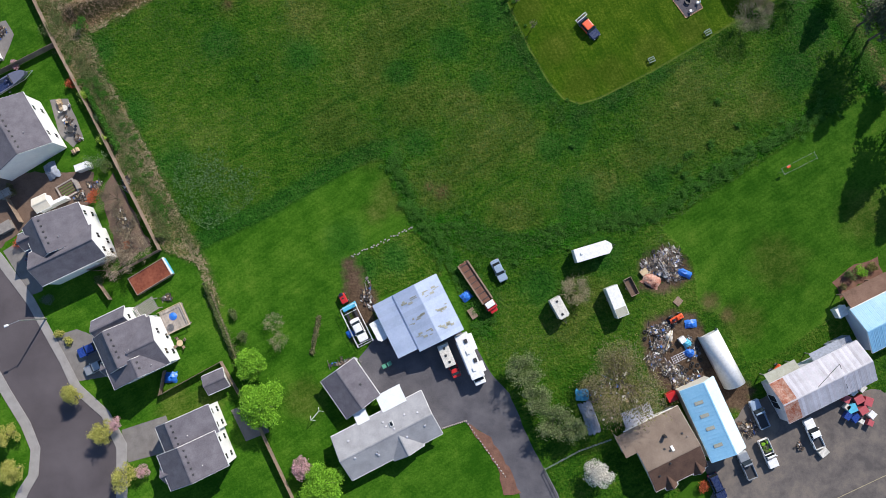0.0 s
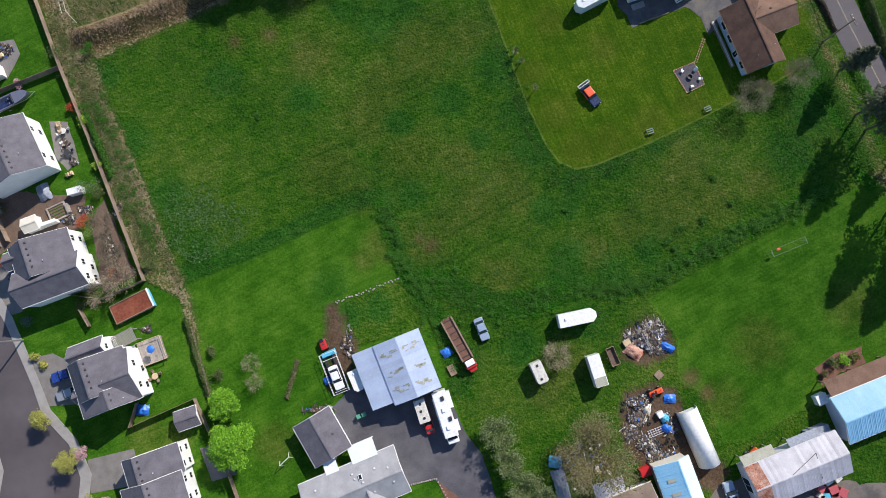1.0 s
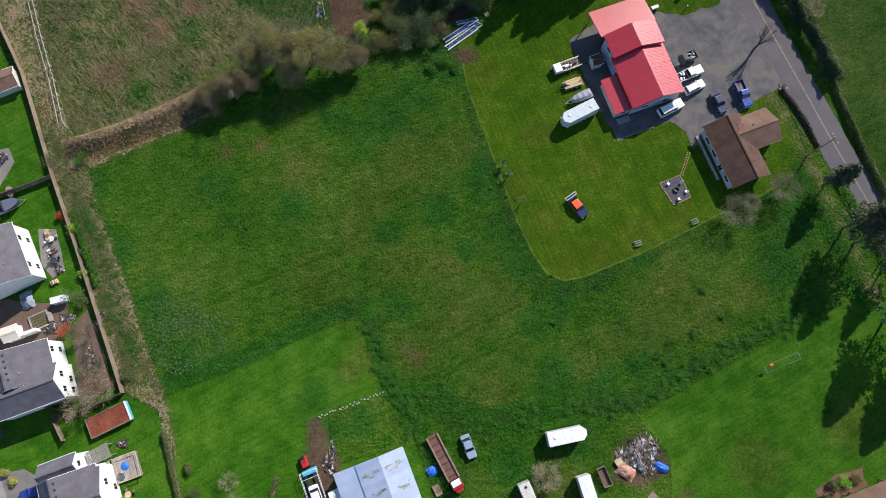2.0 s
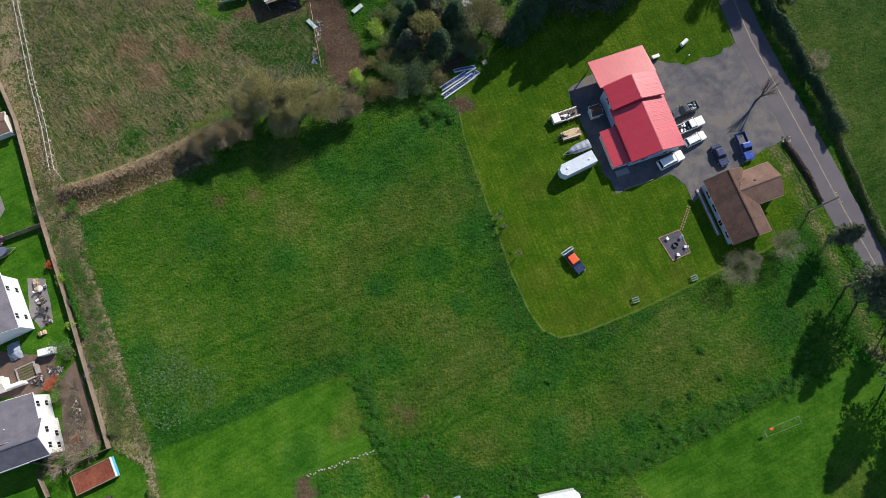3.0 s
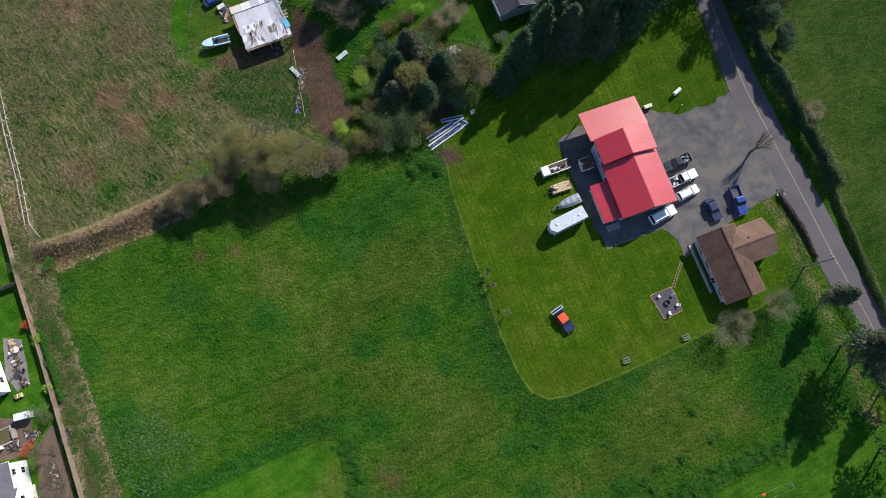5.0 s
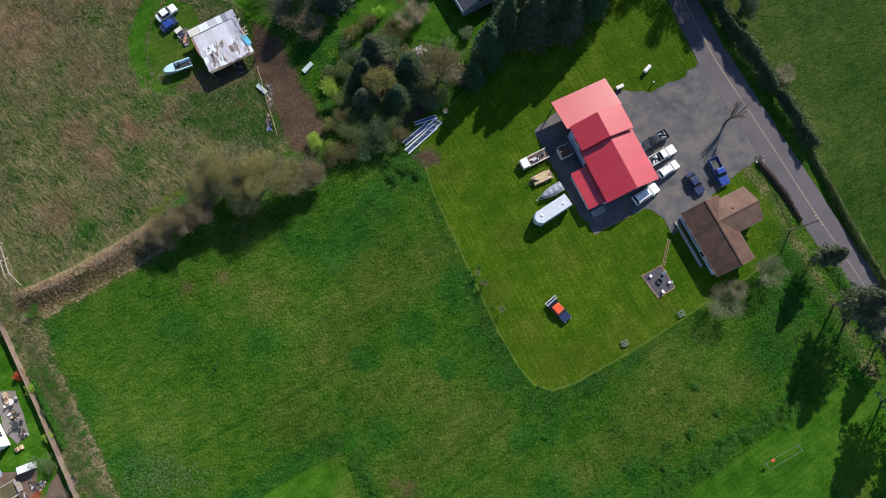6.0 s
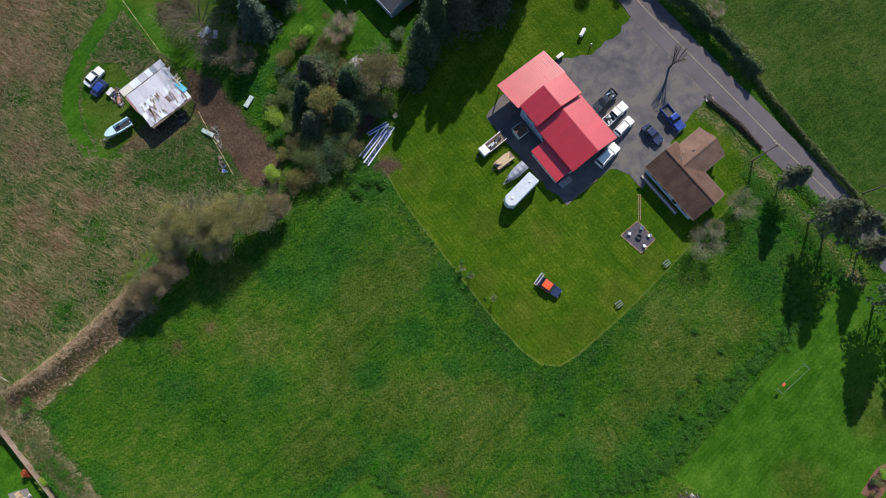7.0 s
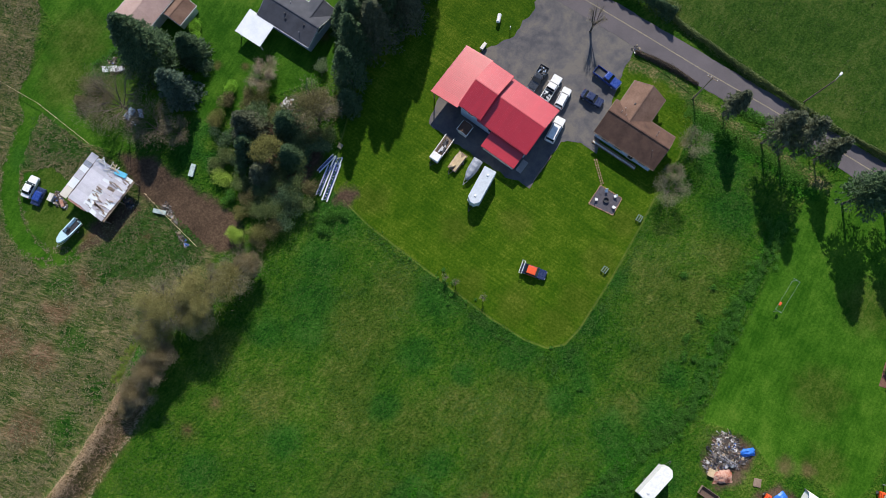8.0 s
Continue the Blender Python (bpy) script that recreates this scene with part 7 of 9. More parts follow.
for i, (x, y, h, rr, m, lab) in enumerate([(-82.7, 11.3, 1.6, 1.5, "leaf_blue", "silvery blue-green garden shrub"), (-81.6, 4.2, 1.2, 1.2, "leaf_yellow", "rounded yellow-green shrub by the street"), (-80.0, 2.9, 1.1, 1.2, "leaf_yellow", "rounded yellow-green shrub by the street"),
                                           (-70.5, 35.7, 2.8, 2.8, "leaf_grey", "grey-green evergreen shrub by the fence"), (-68.9, 34.0, 2.2, 1.6, "leaf_olive", "olive green shrub by the fence"), (-73.8, 51.2, 2.0, 1.2, "leaf_red", "orange-red shrub by the fence"),
                                           (-72.1, 48.2, 2.0, 1.5, "leaf_bright", "bright green shrub by the fence"), (-69.4, 39.6, 1.8, 1.2, "leaf_bright", "bright green shrub by the fence"), (-70.0, 43.6, 1.4, 1.2, "leaf_dark", "dark little shrub at the fence"),
                                           (-71.8, 29.0, 2.0, 1.7, "leaf_red", "rust-red shrub in a garden"), (-87.0, 22.6, 2.0, 1.6, "leaf_red", "rust-red shrub by the street"), (-67.2, 19.0, 1.2, 1.0, "leaf_red", "small orange garden shrub"),
                                           (-60.5, 20.0, 1.4, 1.1, "leaf_olive", "scrub at the field edge"), (-72.8, 13.5, 1.3, 1.2, "leaf_olive", "olive shrub behind the pool"), (-77.2, 61.8, 2.4, 2.2, "leaf_olive", "olive scrub at the fence corner"),
                                           (-70.7, 62.3, 2.0, 1.6, "leaf_weed", "dark green bush at the ditch corner"), (-83.9, 56.4, 1.2, 1.1, "blossom_pink", "low pink-flowering shrub by the fence"), (-22.6, 84.2, 1.6, 1.4, "leaf_brown", "brown scrub at the hedge end"), (-48.9, 3.4, 1.5, 1.2, "leaf_olive", "scrubby bush on the boundary"), (-47.8, -1.0, 1.5, 1.2, "leaf_olive", "scrubby bush on the boundary")]):
    shrub(x, y, h, rr, MAT[m], lab, 60 + i, 420)

# hedge of willows between field and meadow
for i, (x, y, h, rr, m) in enumerate([(-48.4, 71.4, 3.2, 1.9, "willow_brown"), (-45.2, 72.6, 5.6, 2.9, "willow_brown"), (-41.4, 73.8, 7.8, 3.4, "willow_brown"), (-37.8, 75.0, 7.2, 3.1, "willow_brown"), (-36.0, 79.4, 8.6, 3.9, "willow"),
                                      (-32.0, 80.6, 11.0, 5.2, "willow"), (-25.6, 79.6, 10.8, 5.4, "willow"), (-20.4, 78.6, 8.0, 4.2, "willow"), (-16.6, 79.4, 5.8, 3.0, "willow_brown"), (-29.0, 77.0, 8.6, 4.4, "willow")]):
    leafy_tree(x, y, h, rr, MAT[m], "rounded olive-grey willow in the hedge" if m == "willow" else "low brown leafless willow in the hedge", 80 + i, int(1700 * rr), 0.095, "willow")
    bare_tree(x + 0.4, y + 0.3, h * 0.98, rr * 0.9, MAT["twig_grey" if m == "willow" else "twig_brown"], "spindly leafless willow stems in the hedge", 700 + i, int(300 * rr), "willow_sapling", width=0.012, length=0.6)
hedge_lime = [(-48.6, 76.6), (-45.6, 78.2), (-41.4, 80.4), (-38.4, 82.4)]
shrub(-15.4, 86.0, 3.4, 2.1, MAT["leaf_bright"], "bright yellow-green bush at the hedge end", 95, 1300, 0.12, "bush", "bush")
THICKET = {"leaf_dark": "dense dark evergreen thicket bush", "leaf_olive": "tangled olive-green thicket bush", "leaf_brown": "brownish budding thicket bush", "leaf_bright": "yellow-green bramble thicket bush", "leaf_green": "fresh green garden bush",
           "leaf_grey": "grey-green fronded thicket bush", "leaf_gold": "golden-olive budding thicket bush", "leaf_weed": "low leafy green bush"}
for i, (x, y, h, rr, m) in enumerate([(-11.6, 84.6, 3.0, 2.6, "leaf_gold"), (-7.4, 87.0, 5.0, 3.4, "leaf_olive"), (-4.2, 85.8, 5.4, 3.2, "leaf_dark"), (-10.4, 88.4, 2.4, 2.2, "leaf_olive"), (-1.2, 86.6, 6.0, 2.8, "leaf_olive"),
                                      (1.8, 89.4, 5.4, 2.6, "leaf_olive"), (-5.6, 90.6, 3.4, 2.8, "leaf_dark"), (-2.6, 89.2, 6.0, 2.8, "leaf_olive"), (5.2, 91.6, 4.2, 2.8, "leaf_dark"), (3.9, 94.6, 5.2, 2.8, "leaf_grey"),
                                      (7.6, 92.0, 3.8, 2.4, "leaf_olive"), (-11.8, 96.4, 1.8, 2.2, "leaf_bright"), (-12.4, 93.2, 1.5, 1.6, "leaf_weed")] + [(-10.8, 99.4, 1.6, 1.8, "leaf_olive"), (-5.1, 107.4, 3.0, 2.4, "leaf_gold"),
                                      (0.5, 110.6, 2.2, 1.6, "leaf_green"), (-1.6, 108.4, 2.6, 2.0, "leaf_brown"), (1.6, 106.8, 2.4, 2.2, "leaf_brown"), (4.4, 105.6, 2.8, 2.4, "leaf_gold"), (1.6, 102.8, 3.4, 2.6, "leaf_grey"),
                                      (4.8, 101.2, 1.6, 2.0, "leaf_brown"), (13.2, 98.8, 2.6, 2.2, "leaf_brown"), (16.6, 103.6, 2.0, 1.8, "leaf_grey"), (13.6, 95.4, 2.8, 2.4, "leaf_brown"), (2.2, 125.2, 1.8, 1.6, "leaf_green"),
                                      # bushes from (-8.4, 93.4) to (-6.2, 103.2) and (7.0, 89.4): added to darken
                                      # shaded ground
                                      (0.6, 123.6, 1.6, 1.4, "leaf_green")] + [(-22.0, 127.0, 2.4, 2.2, "leaf_brown"), (-24.2, 125.6, 2.0, 1.6, "leaf_brown"), (-1.8, 117.2, 2.2, 1.8, "leaf_dark"), (0.6, 78.6, 0.9, 1.8, "leaf_weed"), (-9.2, 83.2, 3.2, 2.6, "leaf_brown"), (-5.4, 83.0, 3.8, 2.6, "leaf_dark"), (-1.8, 83.4, 4.2, 2.4, "leaf_olive"), (1.2, 84.6, 4.0, 2.0, "leaf_brown"), (-12.6, 82.4, 2.6, 1.9, "leaf_brown"), (-8.4, 93.4, 3.4, 2.4, "leaf_olive"), (-9.2, 90.4, 3.0, 2.2, "leaf_brown"), (-6.6, 96.4, 3.6, 2.4, "leaf_dark"), (-7.6, 99.8, 3.0, 2.2, "leaf_olive"), (-6.2, 103.2, 3.4, 2.4, "leaf_dark"), (-12.6, 88.8, 2.2, 1.8, "leaf_gold"), (7.0, 89.4, 5.0, 2.0, "leaf_dark"), (9.6, 91.4, 3.0, 2.0, "leaf_olive"), (-1.6, 76.8, 0.8, 1.6, "leaf_weed"), (2.4, 77.2, 0.7, 1.4, "leaf_weed")]):
    shrub(x, y, h, rr * 1.15, MAT[m], THICKET[m], 100 + i, int(520 * rr), 0.12, "thicket", "bush")
leafy_tree(-1.1, 94.2, 9.4, 3.5, MAT["leaf_gold"], "golden-olive tree coming into bud", 125, 3600, 0.12)
leafy_tree(10.3, 95.4, 10.0, 4.4, MAT["leaf_brown"], "broad brown-olive tree coming into bud", 126, 4400, 0.11)
bare_tree(10.3, 95.2, 10.4, 4.4, MAT["twig_pale"], "pale leafless limbs over the olive tree", 132, 900, width=0.014)
leafy_tree(4.6, 98.4, 5.0, 2.6, MAT["leaf_olive"], "small olive thicket tree", 127, 2000, 0.11)
conifer(-8.2, 123.8, 19.0, 6.4, MAT["leaf_dark"], "huge broad dark evergreen beside the pink-roofed house", 140, 520, "conifer", 0.06, 0.25, 0.2)
conifer(-1.4, 120.6, 9.0, 3.6, MAT["leaf_dark"], "dark evergreen beside the larger one", 141, 300, "conifer", 0.06, 0.25, 0.18)
for i, (x, y, h, rr) in enumerate([(-18.2, 119.2, 9.5, 6.4), (-15.6, 111.8, 6.5, 4.4), (-20.5, 123.8, 4.0, 3.0), (6.2, 107.6, 4.2, 2.4), (-12.8, 108.6, 4.6, 2.6)]):
    bare_tree(x, y, h, rr, MAT["twig_brown" if i != 3 else "twig_pale"], "leafless tree at the edge of the yard", 130 + i, int(820 * rr))
bare_tree(8.0, 109.4, 2.6, 2.0, MAT["twig_pale"], "pale pinkish leafless shrub on the grass", 139, 1500, "bare_shrub")
for i, (x, y, h, rr) in enumerate([(-1.6, 100.8, 10.5, 4.0), (-3.8, 97.6, 8.4, 3.2), (4.6, 96.4, 9.6, 3.6), (1.6, 91.2, 8.6, 3.2), (-4.6, 91.8, 7.6, 3.2),
                                   (19.7, 97.4, 15.0, 3.8), (16.6, 93.6, 8.0, 2.6), (24.0, 101.2, 16.0, 4.4), (28.6, 100.6, 17.0, 4.8), (33.8, 103.4, 21.0, 5.2), (38.4, 106.4, 23.0, 5.4)] + [(30.5, 110.0, 13.0, 3.8), (43.4, 110.6, 24.0, 5.4), (47.6, 115.6, 25.0, 5.4),
                                   (31.0, 105.4, 17.0, 5.0), (26.4, 103.6, 16.0, 4.6), (36.0, 100.8, 14.0, 4.0), (41.6, 105.0, 18.0, 4.6), (46.2, 109.6, 21.0, 5.0), (51.0, 114.6, 23.0, 5.0), (53.0, 120.5, 24.0, 5.2), (57.0, 125.0, 20.0, 5.0), (49.6, 121.0, 18.0, 4.6), (25.6, 107.0, 10.0, 3.4)]):
    conifer(x, y, h, rr, MAT["leaf_dark"] if i % 4 else MAT["leaf_pine"], "dark evergreen conifer on the boundary", 150 + i, 230)
conifer(-7.9, 115.0, 12.0, 4.3, MAT["leaf_blue"], "blue-green spruce at the edge of the dirt yard", 149, 300, "spruce", 0.05, 0.35, 0.18)
shrub(27.2, 104.2, 3.4, 2.0, MAT["leaf_red"], "rust-brown shrub below the conifers", 170, 500)
# tall ragged pines by the road
for i, (x, y, h, rr) in enumerate([(72.9, 48.3, 11.5, 2.6), (75.0, 39.6, 16.0, 4.0), (76.6, 36.6, 17.0, 4.4), (80.8, 31.0, 12.0, 2.8), (79.2, 21.4, 17.5, 5.0), (84.5, 15.5, 17.0, 5.2), (88, 6, 15, 5)]):
    conifer(x, y, h, rr, MAT["leaf_pine"] if i < 4 else MAT["leaf_dark"], "tall ragged pine beside the road", 180 + i, 130 if i < 4 else 260, "pine", 0.40, 0.7 if i < 4 else 0.4, 0.2)
for i, (x, y, h, rr) in enumerate([(54.0, 43.2, 4.8, 3.0), (57.4, 45.4, 2.4, 1.5), (63.4, 47.4, 4.8, 2.6)]):
    bare_tree(x, y, h, rr, MAT["twig_grey"], "airy leafless grey shrub along the lawn edge", 190 + i, 2600, "bare_shrub", width=0.009)
bare_tree(63.6, 77.4, 8.0, 1.7, MAT["twig_brown"], "slender leafless tree in the gravel yard", 199, 420, width=0.012)
for i, (x, y) in enumerate([(10.9, 55.9), (11.9, 54.0), (14.1, 48.6)]):
    bare_tree(x, y, 2.6, 0.5, MAT["twig_grey"], "young staked sapling on the lawn edge", 200 + i, 90, "sapling", width=0.009)
bare_tree(-41.5, 0.8, 2.4, 1.6, MAT["twig_pale"], "small bare orchard sapling", 204, 300, "sapling")
bare_tree(-41.2, -2.6, 2.4, 1.5, MAT["twig_pale"], "small bare orchard sapling", 205, 300, "sapling")
for i, (x, y, rr) in enumerate([(49.1, 24.3, 0.9), (43.8, 21.3, 1.1), (46.5, 29.3, 1.0), (39.1, 20.4, 1.2), (36.6, 18.0, 1.3), (38.4, 16.6, 1.0), (18.0, 25.0, 0.6), (-38.9, 47.1, 0.7)]):
    shrub(x, y, 0.45, rr, MAT["leaf_weed"], "low green weed clump in the field", 210 + i, 260, 0.1, "weed_clump", "weeds")
for i, (x, y, h, rr) in enumerate([(70.0, 117, 11, 4.4), (67.0, 125, 12, 4.6), (74, 122, 10, 4), (72.6, 109, 6.5, 3.4)]):
    leafy_tree(x, y, h, rr, MAT["leaf_dark"] if i % 2 == 0 else MAT["leaf_olive"], "dark tree in the roadside belt", 230 + i, 2600, 0.14)
bare_tree(76.8, 85.0, 2.4, 1.8, MAT["twig_pale"], "pale leafless shrub behind the road hedge", 220, 900, "bare_shrub")
for i, (x, y, h, rr) in enumerate([(67.4, 103.0, 10.0, 3.2), (69.6, 109.5, 14.0, 4.0), (65.8, 113.0, 17.0, 4.2), (73.4, 116.4, 15.0, 4.6), (78.0, 124.0, 14.0, 4.6), (62.8, 121.0, 19.0, 4.4), (72.0, 99.6, 6.0, 2.8), (61.4, 127.5, 20.0, 4.4)]):
    leafy_tree(x, y, h, rr, MAT["leaf_olive" if i % 2 else "leaf_dark"], "dark tree in the roadside belt", 240 + i, 4200, 0.13)


MAT["grass_field"] = leaf_mat("field_grass", (0.014, 0.060, 0.004), (0.064, 0.122, 0.014), 0.12)
MAT["grass_straw"] = leaf_mat("straw_grass", (0.034, 0.070, 0.014), (0.275, 0.220, 0.126), 0.12)
MAT["grass_dry"] = leaf_mat("dry_weeds", (0.034, 0.074, 0.013), (0.24, 0.205, 0.105), 0.12)
MAT["grass_lush"] = leaf_mat("lush_grass", (0.012, 0.058, 0.005), (0.056, 0.148, 0.014), 0.12)


def hedge_row(line, width, height, mat, label, seed, per_metre=110, size=0.13, name="hedge", taper=0.0):
    """An uneven run of brambles along a line."""
    r = np.random.default_rng(seed)
    pts = np.array(line, dtype=float)
    seg = np.linalg.norm(np.diff(pts, axis=0), axis=1)
    n = int(seg.sum() * per_metre)
    s = r.random(n) * seg.sum()
    k = np.minimum(np.searchsorted(np.cumsum(seg), s), len(seg) - 1)
    f = (s - np.concatenate([[0], np.cumsum(seg)])[k]) / seg[k]
    c = pts[k] * (1 - f)[:, None] + pts[k + 1] * f[:, None]
    d = (pts[k + 1] - pts[k]) / seg[k][:, None]
    o = r.normal(size=n) * 0.45 * (0.45 + 1.1 * value_noise(c[:, 0], c[:, 1], 3.1, seed + 5))
    c = c + np.stack([-d[:, 1], d[:, 0]], 1) * (o * width)[:, None]
    bumpy = 0.6 + 0.35 * value_noise(c[:, 0], c[:, 1], 1.3, seed) + 0.35 * value_noise(c[:, 0], c[:, 1], 5.1, seed + 9)
    z = height * bumpy * np.exp(-o * o * 1.2) * r.uniform(0.35, 1.0, n) + 0.05 + ground_height(c[:, 0], c[:, 1])
    a, b = random_axes(n, r)
    sz = size * r.uniform(0.6, 1.5, n)
    v, q = quads_from(np.column_stack([c, z]), a * sz[:, None], b * (sz * 0.6)[:, None])
    return tagged(part(name, fast_mesh(name, v, q), mat), label, "hedge", kind="stuff")


hedge_row([(59, 128), (63.4, 112), (67.5, 98), (70.7, 90.7), (73.4, 83.7), (76.0, 76.6), (78.2, 69.6)], 1.0, 4.0, MAT["leaf_dark"], "tall dark hedge shading the road", 301, 900, 0.10)
hedge_row([(78.2, 69.6), (80.0, 61.5), (82.4, 51.8), (84.8, 43), (88.4, 31.5), (92.2, 22), (99, 5)], 0.9, 1.5, MAT["leaf_olive"], "olive bramble hedge beside the road", 309, 420, 0.09)
hedge_row([(61, 128), (65.6, 112), (69.6, 98), (73, 90.7), (75.6, 83.7), (78.2, 76.6), (80, 70)], 1.6, 1.3, MAT["leaf_olive"], "olive brambles behind the road hedge", 302, 300, 0.09)
# low dark leaf row added in place of the dark ditch and its rubble
hedge_row([(67.8, 68.6), (69.7, 65.2), (71.4, 61.4), (73.1, 56.0)], 0.55, 0.7, leaf_mat("dark_ditch_strip", (0.030, 0.024, 0.018), (0.120, 0.092, 0.066), 0.1), "dark leafy row standing in for the roadside ditch", 308, 600, 0.07, "brambles")
hedge_row(LUSH_C, 2.2, 0.28, MAT["leaf_lush"], "lush green nettles and brambles by the ditch", 303, 460, 0.055, "brambles")
hedge_row([(75.2, 50), (77.5, 44.5), (80.2, 38), (83.6, 27.5)], 1.4, 0.6, MAT["leaf_lush"], "green verge growth beside the road", 304, 300, 0.085, "brambles")


def clump_row(line, width, per_metre, rmin, rmax, mat, label, seed, name="weeds", patchy=0.3):
    """Rounded weed clumps of uneven size scattered along a line."""
    r = np.random.default_rng(seed)
    pts = np.array(line, dtype=float)
    lobes = []
    for a, b in zip(pts[:-1], pts[1:]):
        ln = np.linalg.norm(b - a)
        d = (b - a) / ln
        for _ in range(int(ln * per_metre)):
            p = a + (b - a) * r.random() + np.array([-d[1], d[0]]) * r.normal() * width
            if value_noise(p[:1], p[1:], 4, seed)[0] < patchy:
                continue
            q = r.uniform(rmin, rmax)
            lobes.append((p[0], p[1], q * 0.45, q))
    v, q = leaf_cloud(lobes, len(lobes) * 90, 0.085, seed, 0.3, 0.7, 1.6)
    return tagged(part(name, fast_mesh(name, v, q), mat), label, "weeds", kind="stuff")


hedge_row([(-77.6, 70), (-73.6, 58.6), (-68.4, 45), (-65.0, 35.6), (-59.4, 20)], 1.6, 0.5, MAT["leaf_olive"], "olive brambles along the board fence", 310, 110, 0.06, "brambles")
hedge_row([(-71.4, 59), (-68.6, 51), (-66.4, 44), (-62.8, 35.6), (-57.6, 22.4), (-54.4, 16)], 1.9, 0.3, MAT["grass_dry"], "dry straw-coloured weeds beside the field", 311, 130, 0.055, "weeds")
hedge_row([(-71.4, 50), (-68.4, 42), (-66.6, 37)], 0.8, 1.2, MAT["leaf_weed"], "green brambles along the board fence", 312, 160, 0.1, "brambles")
hedge_row([(-53.6, 10), (-51.6, 2), (-49.4, -6)], 0.7, 1.2, MAT["leaf_olive"], "scrub along the boundary fence", 313, 170, 0.1, "brambles")
hedge_row([(-33.4, 0.8), (-34.6, -2.6), (-35.8, -6.2)], 0.5, 0.4, MAT["grass_dry"], "weedy overgrown garden bed in the lawn", 316, 150, 0.08, "weeds")
clump_row([(-77.4, 69), (-73.4, 58), (-68.6, 45), (-65.2, 35.4), (-59.6, 19.6)], 1.2, 3.0, 0.35, 1.1, MAT["leaf_olive"], "olive scrub clumps between fence and field", 317, "scrub")
clump_row([(-72.2, 57), (-67.2, 44), (-63.8, 34.4), (-58.4, 20.6)], 1.5, 4.5, 0.25, 0.9, MAT["leaf_weed"], "green weed clumps between fence and field", 318)
clump_row([(-20.5, 127.4), (-18.5, 129.4), (-15, 131), (-12.6, 129)], 0.9, 7, 0.3, 0.8, MAT["leaf_weed"], "dark green nettles round the scrap", 320, patchy=0.0)
clump_row([(-25.5, 124.5), (-22.5, 125.8), (-19.5, 124)], 1.0, 5, 0.3, 0.7, MAT["leaf_brown"], "brown dead brambles near the bare tree", 321, "brambles", patchy=0.0)
clump_row(hedge_lime, 0.6, 9, 0.3, 0.7, leaf_mat("lime_brambles", (0.050, 0.110, 0.010), (0.190, 0.250, 0.030), 0.15), "yellow-green bramble fringe along the willow hedge", 319, "brambles", patchy=0.0)
clump_row(LUSH_A, 1.2, 7, 0.3, 0.85, MAT["leaf_weed"], "ragged green weed clumps along the mown edge", 305)
clump_row(LUSH_B, 1.0, 6.5, 0.3, 0.85, MAT["leaf_weed"], "ragged green weed clumps along the lawn edge", 306)
clump_row(LUSH_D, 1.6, 4, 0.25, 0.7, MAT["leaf_weed"], "green weed clumps in the rough grass", 314)
clump_row([(19, 31), (13.2, 42), (9.6, 54), (4.6, 74)], 1.3, 0.7, 0.15, 0.45, MAT["leaf_weed"], "low weed clumps beside the mown edge", 315)
def tufts(name, label, outlines, holes, per_m2, height, spread, mat, seed, bias=None, wide=1.0):
    """Grass tufts: three leaning blades each, scattered inside the outlines."""
    r = np.random.default_rng(seed)
    p = np.array([q for o in outlines for q in o])
    lo, hi = p.min(0), p.max(0)
    n = int((hi - lo).prod() * per_m2)
    x, y = r.uniform(lo[0], hi[0], n), r.uniform(lo[1], hi[1], n)
    keep = np.maximum.reduce([signed_distance(o, x, y) for o in outlines]) > 0
    for h in holes:
        keep &= signed_distance(h, x, y) < 0.25
    keep &= value_noise(x, y, 1.6, seed + 1) * 0.6 + value_noise(x, y, 9, seed + 2) * 0.4 + r.uniform(-0.25, 0.25, n) > 0.42
    x, y = x[keep], y[keep]
    n = len(x)
    big = 0.6 + 0.8 * value_noise(x, y, 5, seed + 3)
    vs = []
    for k in range(3):
        a = r.uniform(0, 2 * math.pi, n) if bias is None else radians(bias) + r.normal(size=n) * 0.7
        w = r.uniform(0.025, 0.06, n) * big * wide
        h = height * r.uniform(0.5, 1.2, n) * big
        s = spread * r.uniform(0.4, 1.2, n) * big
        bx, by = x + r.uniform(-0.1, 0.1, n), y + r.uniform(-0.1, 0.1, n)
        vs.append(np.stack([np.column_stack([bx - np.sin(a) * w, by + np.cos(a) * w, np.zeros(n)]), np.column_stack([bx + np.sin(a) * w, by - np.cos(a) * w, np.zeros(n)]),
                            np.column_stack([bx + np.cos(a) * s, by + np.sin(a) * s, h])], 1).reshape(-1, 3))
    v = np.concatenate(vs)
    v[:, 2] += ground_height(v[:, 0], v[:, 1])
    ob = part(name, fast_mesh(name, v, np.arange(len(v)).reshape(-1, 3)), mat)
    return tagged(ob, label, "grass", kind="stuff")


FIELD = [(-54.3, 16), (-58.6, 21), (-65.2, 39), (-70.5, 59), (-66, 63), (-50, 69), (-40, 70), (-20, 77), (-5, 82), (4, 82), (15, 33), (60, 47), (72, 42), (76, 28), (58, 19), (32, 7), (30, -6), (22, -12), (0, -20), (-5, -8), (-8, 4), (-15, 22), (-18, 28), (-28, 25)]
tufts("field_grass", "rough tussocky green field grass", [FIELD], [MOWN, LAWN_W, LAWN_E], 6, 0.09, 0.28, MAT["grass_field"], 401)
